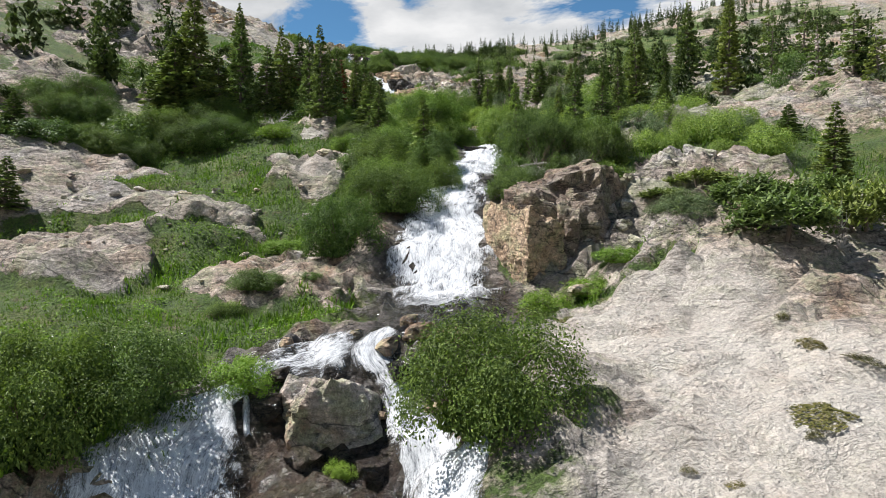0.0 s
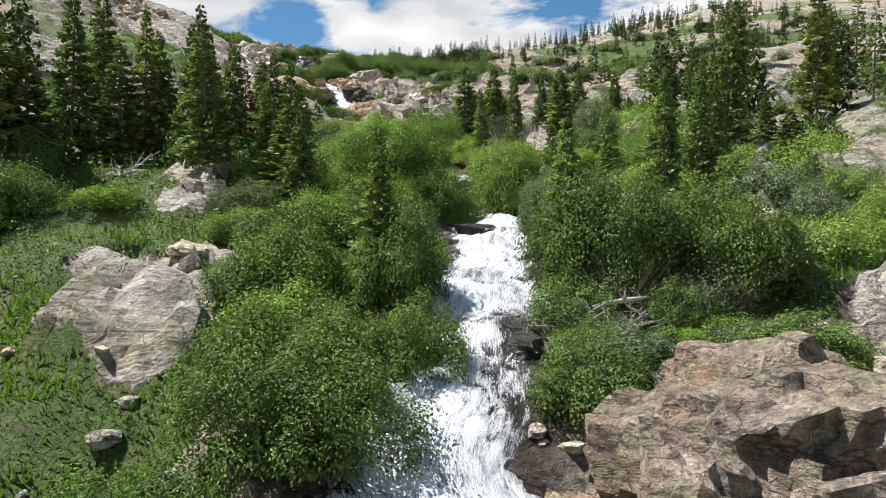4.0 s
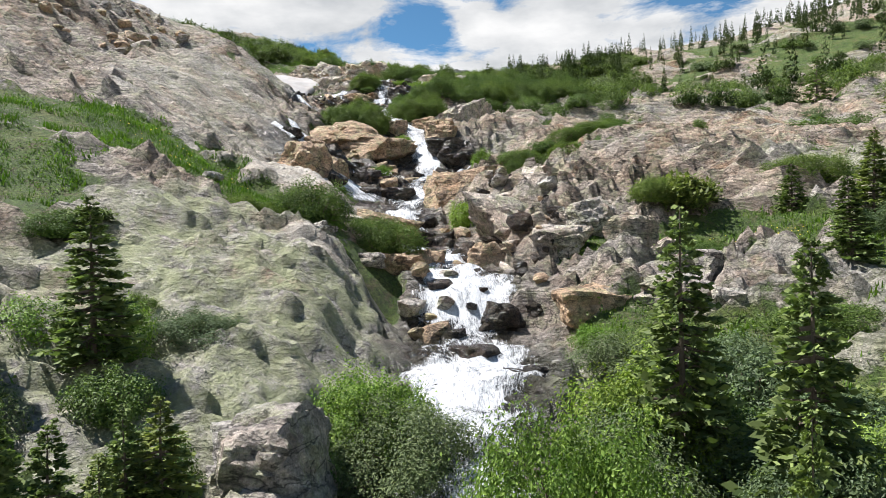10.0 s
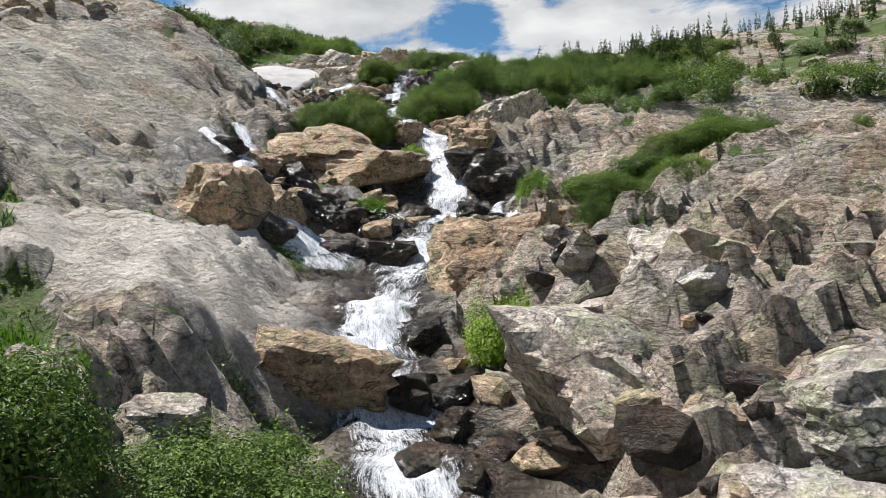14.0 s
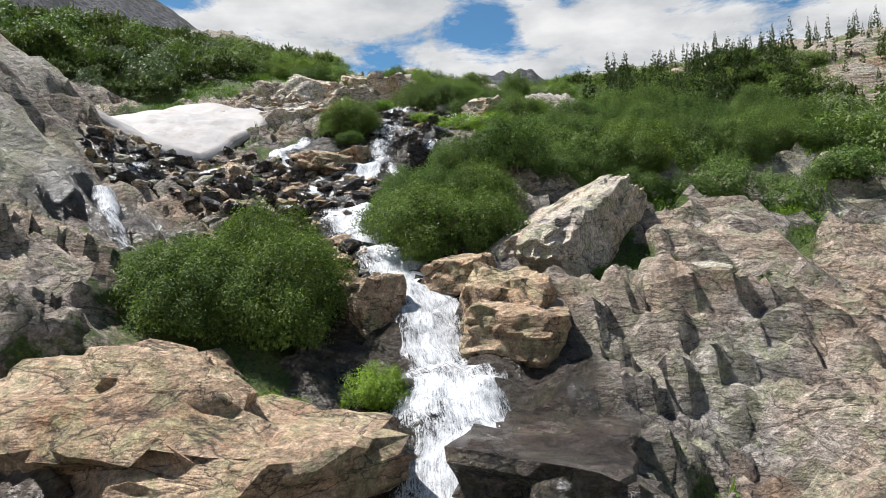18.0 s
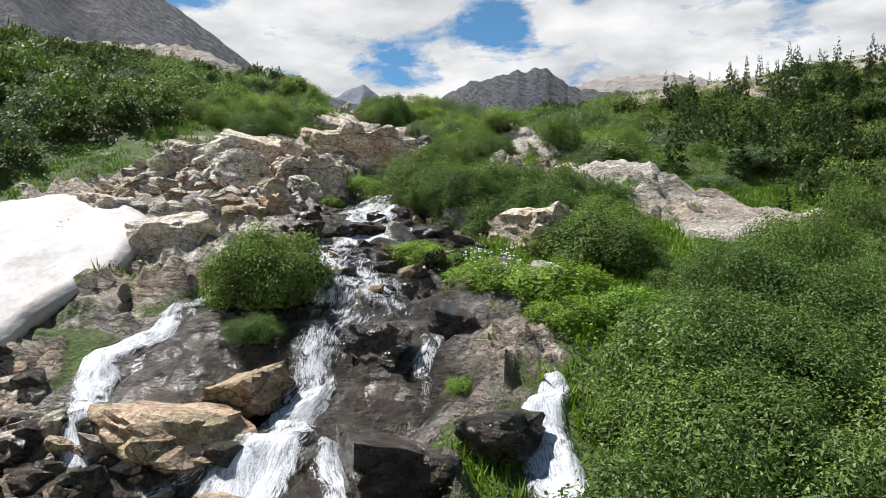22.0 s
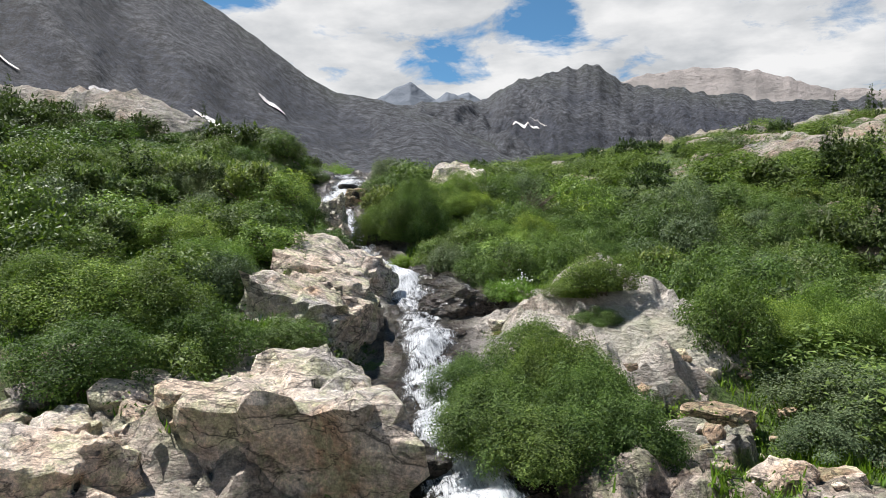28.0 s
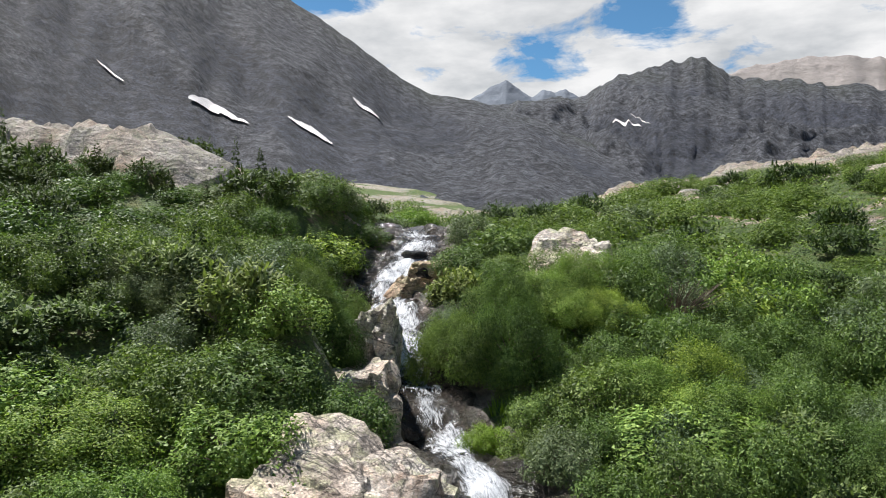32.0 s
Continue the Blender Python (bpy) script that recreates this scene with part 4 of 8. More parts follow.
# ---- running water ----
def water(name, label, line, foam_bias=0.0, cols=18, step=0.12, lift=0.10, seed=1, follow=True):
    """A ribbon of running water along a line of (across, along, width, foam); it follows the bed and its drops."""
    line = np.array(line)
    d = np.concatenate([[0], np.cumsum(np.hypot(np.diff(line[:, 0]), np.diff(line[:, 1])))])
    t = np.arange(0, d[-1], step)
    x, y, w, foam = (np.interp(t, d, line[:, k]) for k in range(4))
    k = np.ones(5) / 5
    x, y, w = (np.convolve(np.pad(v, 2, mode="edge"), k, mode="valid") for v in (x, y, w))
    tx, ty = np.gradient(x), np.gradient(y)
    n = np.hypot(tx, ty) + 1e-9
    nx, ny = ty / n, -tx / n
    side = np.linspace(-1, 1, cols)
    w = 1.15 * w * (1 + 0.22 * fbm(t * 0.8, t * 0 + seed, 0, 3, seed))
    xx = x[:, None] + nx[:, None] * side * w[:, None] / 2 + 0.10 * fbm(t * 1.1, t * 0 + 9 + seed, 0, 3, seed + 2)[:, None]
    yy = y[:, None] + ny[:, None] * side * w[:, None] / 2
    zz = land(xx, yy)[0]
    soft = np.stack([np.convolve(np.pad(zz[:, c], 2, mode="edge"), k, mode="valid") for c in range(cols)], axis=1)
    middle = soft[:, cols // 4: -cols // 4].mean(axis=1)[:, None]
    zz = np.where(np.abs(side) < 0.9, np.maximum(0.5 * soft + 0.5 * middle, soft - 0.05), soft - 0.1)
    bulge = np.clip(w / 1.6, 0.15, 1)[:, None]
    zz = zz + lift + 0.10 * bulge * (1 - side ** 2) + 0.08 * foam[:, None] * fbm(xx * 2.6, yy * 2.6, 0, 3, seed + 4) - 0.10 * side ** 2
    slope = np.abs(np.gradient(zz, axis=0)) / step
    f = np.clip(foam[:, None] + foam_bias + 0.30 * np.clip(slope - 0.35, 0, 1) - 0.75 * np.abs(side) ** 2.4 + 0.25 * fbm(xx * 1.1, yy * 1.1, 0, 3, seed + 8), 0, 1.0)
    fall = np.concatenate([[0], np.cumsum(np.hypot(np.hypot(np.diff(x), np.diff(y)), np.diff(zz[:, cols // 2])))])
    verts = np.stack([xx, yy, zz], axis=-1).reshape(-1, 3)
    me = mesh_of(name, verts, grid_faces(len(t), cols), WATER, False, {"foam": f.ravel()})
    uv = me.uv_layers.new(name="UVMap")
    idx = np.empty(len(me.loops), np.int32)
    me.loops.foreach_get("vertex_index", idx)
    uu = (side[None, :] * w[:, None] / 2).ravel()[idx]
    vv = np.broadcast_to(fall[:, None], zz.shape).ravel()[idx]
    uv.data.foreach_set("uv", np.stack([uu + seed * 7, vv], axis=1).astype(np.float32).ravel())
    return tagged(new(name, me), label, "stream", kind="structure")


def run(rows):
    """Rows of along, width, foam on the stream's own line."""
    return [(float(stream_x(y)), y, w, f) for y, w, f in rows]


stream_lower = water("stream_lower", "dark plunge pool below the waterfall", run([(13.2, 1.8, 0.7), (14.0, 3.0, 0.3), (15.2, 3.6, 0.35), (16.2, 3.3, 0.7), (17.2, 2.9, 1.0)]), seed=2, lift=0.24)
stream_falls = water("waterfall", "tall white waterfall over dark wet rock", run([(16.4, 2.7, 1.0), (18, 2.8, 0.9), (20, 2.4, 0.9), (23, 1.9, 0.85), (26, 1.7, 1.0), (29, 1.8, 0.95), (31, 1.7, 0.9), (32, 1.2, 1.0), (36, 1.1, 0.8)]), seed=3)
stream_middle = water("stream_middle", "white stream stepping down between boulders", run([(35.5, 1.1, 0.8), (40, 1.7, 0.95), (44, 2.6, 1.0), (45.5, 2.6, 0.5), (46.6, 2.6, 0.6), (47.5, 2.4, 0.95), (49, 1.5, 0.85), (53, 1.6, 0.8), (56, 1.3, 0.95), (60, 1.8, 0.75), (62, 2.2, 0.65), (64, 1.6, 0.85), (66.5, 1.6, 0.95), (69, 1.45, 0.95), (71.5, 1.2, 0.9)]), seed=4)
stream_upper = water("stream_upper", "mountain stream spreading over dark wet stones", run([(71, 1.2, 0.95), (75, 1.6, 0.9), (76.5, 2.2, 0.3), (78, 0.9, 0.8), (80.5, 1.0, 0.8), (82, 2.6, 0.62), (85, 3.0, 0.62), (87.5, 2.0, 0.9), (90, 1.7, 1.0), (94, 1.3, 0.95), (98, 1.2, 0.95), (102, 1.4, 0.8), (103.6, 0.9, 0.9), (106, 1.0, 0.5), (108, 1.1, 0.8), (112, 1.2, 0.7), (115, 1.5, 0.8), (118, 1.0, 0.4)]), seed=5)
water("cascade", "left arm of the cascade round the brown boulder", [(-1.41, 13.59, 0.74, 0.5), (-1.96, 13.08, 0.91, 0.7), (-2.62, 12.84, 0.80, 0.7), (-3.32, 12.47, 0.68, 0.6), (-3.86, 12.05, 1.03, 0.8), (-4.00, 11.39, 1.67, 0.8), (-3.99, 10.44, 2.10, 0.85), (-3.89, 9.79, 2.27, 0.85)], seed=20, cols=12, lift=0.11, foam_bias=0.08)
water("cascade", "right arm of the cascade round the brown boulder", [(-0.99, 13.57, 0.63, 0.5), (-1.30, 13.00, 0.81, 0.8), (-0.92, 12.59, 0.58, 0.7), (-0.64, 12.02, 0.84, 0.9), (-0.21, 11.23, 0.96, 0.9), (0.05, 9.88, 0.92, 0.9), (0.10, 8.32, 0.84, 0.9)], seed=21, cols=12, lift=0.11, foam_bias=0.08)
water("rivulet", "thin white rivulet over dark rock", [(-3.24, 12.17, 0.13, 0.8), (-3.11, 11.77, 0.13, 0.8), (-2.98, 11.52, 0.14, 0.8)], seed=22, cols=12, lift=0.11, foam_bias=0.08)
water("side_fall", "side fall down dark broken rock", [(-11.72, 65.63, 0.57, 0.7), (-11.23, 65.14, 0.49, 0.8), (-10.63, 64.26, 0.80, 0.8), (-10.28, 63.08, 0.63, 0.7), (-9.86, 62.14, 0.59, 0.8), (-9.04, 61.48, 0.55, 0.9), (-8.12, 60.52, 0.58, 0.9), (-7.36, 59.99, 1.16, 0.9), (-6.67, 59.79, 1.94, 0.8), (-6.04, 59.15, 1.79, 0.6)], seed=23, cols=12, lift=0.11, foam_bias=0.08)
water("side_fall", "thin side fall among black stones", [(-11.81, 63.60, 0.45, 0.8), (-11.16, 63.15, 0.48, 0.8), (-10.46, 62.76, 0.41, 0.8)], seed=24, cols=12, lift=0.11, foam_bias=0.08)
water("rivulet", "thin white rivulet over dark rock", [(-8.91, 63.60, 0.27, 0.7), (-7.95, 62.23, 0.21, 0.7), (-7.39, 61.06, 0.15, 0.6)], seed=25, cols=12, lift=0.11, foam_bias=0.08)
water("side_fall", "thin side fall among black stones", [(-2.32, 65.66, 0.29, 0.9), (-2.65, 64.67, 0.32, 0.8), (-3.10, 63.79, 0.40, 0.7), (-2.61, 62.06, 0.43, 0.8), (-2.35, 60.86, 0.38, 0.8)], seed=26, cols=12, lift=0.11, foam_bias=0.08)
water("side_fall", "broken white water over black ledges", [(-5.41, 61.72, 1.40, 0.8), (-4.75, 60.97, 1.29, 0.8), (-4.86, 59.96, 1.47, 0.6), (-5.25, 59.37, 1.67, 0.4)], seed=27, cols=12, lift=0.11, foam_bias=0.08)
water("side_fall", "white arm of the stream below the snow", [(-13.32, 82.70, 0.38, 0.8), (-13.31, 81.15, 0.69, 0.9), (-13.68, 80.33, 0.65, 0.9), (-12.66, 78.53, 0.42, 0.9), (-11.71, 77.43, 0.46, 0.9), (-10.62, 76.62, 0.91, 0.7), (-9.44, 76.62, 0.88, 0.3)], seed=28, cols=12, lift=0.11, foam_bias=0.08)
water("side_fall", "fan of water over a dark sloping ledge", [(-10.07, 80.40, 0.60, 0.55), (-10.23, 79.23, 0.70, 0.5), (-10.74, 78.40, 0.60, 0.5), (-11.26, 77.78, 0.45, 0.5), (-11.50, 77.25, 0.40, 0.6)], seed=29, cols=12, lift=0.11, foam_bias=0.08)
water("side_fall", "white side fall down dark boulders", [(-6.87, 80.45, 0.39, 0.8), (-6.71, 79.09, 0.52, 0.9), (-6.53, 78.26, 0.65, 0.9), (-6.52, 77.73, 0.54, 0.7)], seed=30, cols=12, lift=0.11, foam_bias=0.08)
water("rivulet", "threads of water down a dark ledge", [(-9.34, 78.97, 0.55, 0.6), (-8.95, 78.11, 0.50, 0.7), (-8.59, 77.07, 0.45, 0.6)], seed=31, cols=12, lift=0.11, foam_bias=0.08)
water("rivulet", "threads of water down a dark ledge", [(-8.68, 81.26, 0.54, 0.6), (-8.50, 80.31, 0.50, 0.7), (-8.27, 79.19, 0.36, 0.6)], seed=32, cols=12, lift=0.11, foam_bias=0.08)
water("rivulet", "small rapid below the snow", [(-15.05, 75.29, 0.73, 0.6), (-14.48, 74.24, 0.68, 0.6), (-13.90, 73.24, 0.53, 0.5)], seed=33, cols=12, lift=0.11, foam_bias=0.08)
water("side_fall", "left branch of the stream", [(-13.10, 70.97, 0.52, 0.7), (-12.15, 70.09, 0.39, 0.7), (-11.44, 69.51, 0.44, 0.8)], seed=34, cols=12, lift=0.11, foam_bias=0.08)


# ---- kinds of things ----
def part(name, me, parent, label=""):
    ob = new(name, me)
    ob.parent = parent
    return tagged(ob, label)


def thing(name, label, category, group=""):
    return tagged(new(name), label, category, group)


def ico(level, cache={}):
    if level not in cache:
        bm = bmesh.new()
        bmesh.ops.create_icosphere(bm, subdivisions=level, radius=1.0)
        v = np.array([p.co[:] for p in bm.verts])
        f = np.array([[p.index for p in q.verts] for q in bm.faces])
        bm.free()
        cache[level] = (v / np.linalg.norm(v, axis=1)[:, None], f)
    return cache[level]


def chips(p, seed):
    """Broken faces: a random step for the nearest cell of each point."""
    i = np.floor(p).astype(np.int64)
    best, out = np.full(len(p), 9.0), np.zeros(len(p))
    for dx in (-1, 0, 1):
        for dy in (-1, 0, 1):
            for dz in (-1, 0, 1):
                c = i + np.array([dx, dy, dz])
                j = np.stack([lattice(c[:, 0], c[:, 1], c[:, 2], seed + a) for a in range(3)], axis=1)
                d = np.linalg.norm(p - c - 0.5 - 0.45 * j, axis=1)
                nearer = d < best
                out = np.where(nearer, lattice(c[:, 0], c[:, 1], c[:, 2], seed + 9), out)
                best = np.where(nearer, d, best)
    return out


def rock_shape(rng, level, square=0.4, relief=0.022, cuts=8, layers=0.03):
    """A boulder of about 1 m half-size: flat breaks all round with worn edges, layered, base cut flat."""
    d, f = ico(level)
    n = rng.normal(size=(cuts, 3))
    n /= np.linalg.norm(n, axis=1)[:, None]
    box = np.array([(1, 0, 0), (-1, 0, 0), (0, 1, 0), (0, -1, 0), (0, 0, 1), (0, 0, -1)], float) + rng.normal(size=(6, 3)) * 0.22
    box /= np.linalg.norm(box, axis=1)[:, None]
    n = np.concatenate([box, n])
    h = np.concatenate([rng.uniform(0.66, 0.98, 6), rng.uniform(0.86 + 0.2 * square, 1.12 + 0.15 * square, cuts)])
    dots = d @ n.T
    r = np.where(dots > 0.05, h / np.maximum(dots, 0.05), 9.0)
    k = 70.0
    r = -np.log(np.exp(-k * np.minimum(r, 3)).sum(axis=1)) / k
    p = d * r[:, None]
    s = rng.uniform(0, 50)
    q = p + s
    bulge = fbm(q[:, 0] * 1.6, q[:, 1] * 1.6, q[:, 2] * 1.6, 5, int(s * 10))
    tilt = rng.normal(size=3) * 0.35 + np.array([0, 0, 1.0])
    level_line = (p @ tilt) * 5 + 0.9 * vnoise(q[:, 0] * 1.5, q[:, 1] * 1.5, q[:, 2] * 1.5, 7)
    step = level_line - np.floor(level_line)
    fold = np.abs(vnoise(q[:, 0] * 2.1, q[:, 1] * 2.1, q[:, 2] * 3.0, 17)) * 0.05 + np.abs(vnoise(q[:, 0] * 5, q[:, 1] * 5, q[:, 2] * 6.5, 18)) * 0.035
    p = p * (0.99 + fold + 0.10 * chips(q * 1.5, 3) + 0.05 * chips(q * 3.6, 5) + relief * bulge + layers * (smooth(0, 0.25, step) * (1 - step) - 0.3))[:, None]
    return p, f


STONES = {"grey": STONE_GREY, "pale": STONE_PALE, "tan": STONE_TAN, "brown": STONE_BROWN, "wet": STONE_WET}
WORDS = {"grey": "grey lichen-spotted granite", "pale": "pale weathered granite", "tan": "tan and rust-stained granite", "brown": "brown-grey weathered granite", "wet": "dark wet"}


def boulder(x, y, w, d, h, turn=0, stone="grey", seed=1, sink=0.25, lean=0, square=0.4, lift=0.0, level=4, where="among the rocks", roll=0):
    """One boulder: width, depth and height over the ground, sunk into it by a share of its height."""
    rng = np.random.default_rng(seed)
    p, f = rock_shape(rng, level, square)
    p = p * np.array([w / 2, d / 2, h * (1 + sink) / 2]) / 0.9
    me = mesh_of("boulder", p, f, STONES[stone])
    me.set_sharp_from_angle(angle=radians(26))
    ob = new("boulder" if w < 3.2 else "rock_outcrop", me)
    ground_z = float(land_base(x, y)) + lift
    ob.matrix_basis = pose(x, y, ground_z + h / 2 - h * sink / 2, lean, roll, turn)
    size = "large" if w > 2 else "small" if w < 0.7 else "angular"
    return tagged(ob, size + " " + WORDS[stone] + (" boulder " if w < 3.2 else " outcrop ") + where, "rock", "boulders")


PEBBLES = []
for stone in ("grey", "pale", "tan", "brown", "wet"):
    for k in range(4):
        p, f = rock_shape(np.random.default_rng(k + 40), 2, 0.5, 0.06, 9)
        PEBBLES.append((stone, mesh_of("stone", p / 0.98, f, STONES[stone], True)))


def stone_at(x, y, size, stone="grey", seed=1, z=None):
    rng = np.random.default_rng(seed)
    pick = [me for kind, me in PEBBLES if kind == stone][seed % 4]
    ob = new("stone", pick)
    if z is None:
        z = height(x, y)
    s = size / 2
    ob.matrix_basis = pose(x, y, z + s * 0.25, *(rng.uniform(-25, 25, 2)), rng.uniform(0, 360)) @ Matrix.Diagonal((s * rng.uniform(0.8, 1.3), s * rng.uniform(0.7, 1.1), s * rng.uniform(0.5, 0.85), 1))
    return tagged(ob, "loose " + WORDS[stone] + " stone lying on the slope", "stone", "loose stones")


def leaf_cards(c, n, length, width, rng, spin=1.0, fine=False):
    """Pointed leaves at c with rough normals n; fine: lens-shaped leaves, folded along the middle."""
    k = len(c)
    a = rng.normal(size=(k, 3))
    n = n + rng.normal(size=(k, 3)) * 0.55 * spin
    n /= np.linalg.norm(n, axis=1)[:, None] + 1e-9
    a -= (a * n).sum(axis=1)[:, None] * n
    a /= np.linalg.norm(a, axis=1)[:, None] + 1e-9
    b = np.cross(n, a)
    l = (length * rng.uniform(0.6, 1.25, k))[:, None]
    w = (width * rng.uniform(0.7, 1.2, k))[:, None]
    if fine:
        lift = n * w * 0.25
        v = np.stack([c - a * l / 2, c + b * w / 2 + lift, c + a * l / 2, c - b * w / 2 + lift], axis=1).reshape(-1, 3)
        return v, np.arange(4 * k).reshape(-1, 4)
    v = np.stack([c - a * l / 2 + b * w / 2, c - a * l / 2 - b * w / 2, c + a * l / 2], axis=1).reshape(-1, 3)
    return v, np.arange(3 * k).reshape(-1, 3)


def tubes(lines, radii, sides=4):
    """Tapered tubes along polylines (arrays of points) with a radius at each end."""
    vs, fs, base = [], [], 0
    for pts, (r0, r1) in zip(lines, radii):
        pts = np.asarray(pts, float)
        m = len(pts)
        t = np.gradient(pts, axis=0)
        t /= np.linalg.norm(t, axis=1)[:, None] + 1e-9
        ref = np.where(np.abs(t[:, 2:3]) > 0.9, np.array([[1.0, 0, 0]]), np.array([[0, 0, 1.0]]))
        u = np.cross(t, ref)
        u /= np.linalg.norm(u, axis=1)[:, None] + 1e-9
        v = np.cross(t, u)
        r = np.linspace(r0, r1, m)[:, None, None]
        ang = np.linspace(0, 2 * math.pi, sides, endpoint=False)
        ring = pts[:, None, :] + r * (np.cos(ang)[None, :, None] * u[:, None, :] + np.sin(ang)[None, :, None] * v[:, None, :])
        vs.append(ring.reshape(-1, 3))
        i = np.arange(m - 1)[:, None] * sides
        j = np.arange(sides)[None, :]
        jn = (j + 1) % sides
        fs.append(np.stack([i + j, i + jn, i + sides + jn, i + sides + j], axis=-1).reshape(-1, 4) + base)
        base += m * sides
    return np.concatenate(vs), np.concatenate(fs)


def shrub_meshes(name, leaf, seed, leaves, size, clumps=46, spikes=0.14, fine=False):
    """Crown and stems of a shrub, 1 m in half-width and height: an uneven dome of rounded leafy clumps with gaps between them."""
    rng = np.random.default_rng(seed)
    turn = math.pi * (3 - math.sqrt(5))
    k = np.arange(clumps)
    up = 1 - (k + 0.5) / clumps * 0.98 + rng.normal(size=clumps) * 0.03
    az = k * turn + rng.normal(size=clumps) * 0.25
    up = np.clip(up, 0.03, 1)
    rad = np.sqrt(1 - up ** 2)
    lump = rng.uniform(0.56, 0.86, clumps)
    centre = np.stack([np.cos(az) * rad * lump, np.sin(az) * rad * lump, up ** 0.8 * lump * 0.92 + 0.04], axis=1)
    girth = rng.uniform(0.17, 0.34, clumps) * (40 / clumps) ** 0.35
    which = rng.choice(clumps, leaves, p=girth ** 2 / (girth ** 2).sum())
    out = centre / (np.linalg.norm(centre, axis=1)[:, None] + 1e-6)
    way = rng.normal(size=(leaves, 3)) + out[which] * 0.8 + np.array([0, 0, 0.45])
    way /= np.linalg.norm(way, axis=1)[:, None]
    c = centre[which] + way * ((0.62 + 0.38 * rng.uniform(0, 1, leaves) ** 0.5) * girth[which] * (1 + 0.25 * rng.normal(size=leaves)))[:, None]
    shoot = rng.uniform(0, 1, leaves) < spikes
    c = c + (out[which] * 0.6 + np.array([0, 0, 0.7])) * (shoot * rng.uniform(0, 0.13, leaves))[:, None]
    c[:, 2] = np.abs(c[:, 2])
    v, f = leaf_cards(c, way * 0.9 + np.array([0, 0, 0.45]), size, size * 0.5, rng, 0.8, fine)
    fill = leaves // 7
    d = rng.normal(size=(fill, 3))
    d /= np.linalg.norm(d, axis=1)[:, None]
    d[:, 2] = np.abs(d[:, 2])
    v2, f2 = leaf_cards(d * rng.uniform(0.25, 0.58, fill)[:, None], d, size * 2.0, size * 1.3, rng, 1.0, fine)
    crown = mesh_of("crown", np.concatenate([v, v2]), np.concatenate([f, f2 + len(v)]), leaf, True)
    lines, radii = [], []
    for c in centre[:: max(1, clumps // 18)]:
        s = np.linspace(0, 1, 5)[:, None]
        foot = np.array([rng.normal() * 0.1, rng.normal() * 0.1, -0.15])
        lines.append(foot * (1 - s) + c * s + np.array([0, 0, 0.12]) * np.sin(s * math.pi))
        radii.append((0.022, 0.006))
    v, f = tubes(lines, radii, 3)
    return crown, mesh_of("stem", v, f, TWIG)


SHRUBS = {}
for kind, leaf in (("willow", WILLOW), ("bright", WILLOW_LIT), ("grey", WILLOW_GREY), ("fresh", FRESH)):
    SHRUBS[kind] = {"big": [shrub_meshes(kind, leaf, 15 + k, 20000, 0.042, 48, 0.08, True) for k in range(3 if kind != "fresh" else 1)], "near": [shrub_meshes(kind, leaf, 10 + k, 11000, 0.058, 34, 0.08, True) for k in range(4)], "mid": [shrub_meshes(kind, leaf, 20 + k, 6000, 0.072, 34, 0.1) for k in range(4)],
                    "far": [shrub_meshes(kind, leaf, 30 + k, 2600, 0.10, 40) for k in range(3)]}
SHRUB_WORDS = {"willow": ("willow_shrub", "dense green willow shrub on the slope", "willow shrubs"), "bright": ("willow_shrub", "yellow-green willow shrub beside the stream, leaves coloured as sunlit", "willow shrubs"), "grey": ("willow_shrub", "grey-green willow shrub with silvery leaves", "willow shrubs"),
               "fresh": ("low_shrub", "low bright green leafy plants beside the stream", "low shrubs")}


def shrub(x, y, w, h, kind="willow", seed=1, detail="mid", d=None, lift=0.0):
    """A shrub of width w, depth d and height h rooted in the ground."""
    if w > 3.0:
        # a wide bush grows as several stools side by side
        for k, (dx, dy) in enumerate(((-0.25, -0.06), (0.24, -0.14), (0.02, 0.24), (-0.02, -0.2))):
            shrub(x + dx * w, y + dy * (d or w), w * 0.60, h * (0.84, 0.92, 1.0, 0.8)[k], kind, seed * 3 + k, "big" if detail != "far" else "far")
        return None
    name, label, group = SHRUB_WORDS[kind]
    crown, stems = SHRUBS[kind][detail][seed % len(SHRUBS[kind][detail])]
    ob = thing(name, label, "shrub", group)
    ob.matrix_basis = pose(x, y, height(x, y) - 0.1 + lift, 0, 0, (seed * 137) % 360)
    grow = Matrix.Diagonal((w / 2, (d or w) / 2, h, 1))
    part("crown", crown, ob).matrix_basis = grow
    if detail != "far":
        part("stem", stems, ob).matrix_basis = grow
    return ob


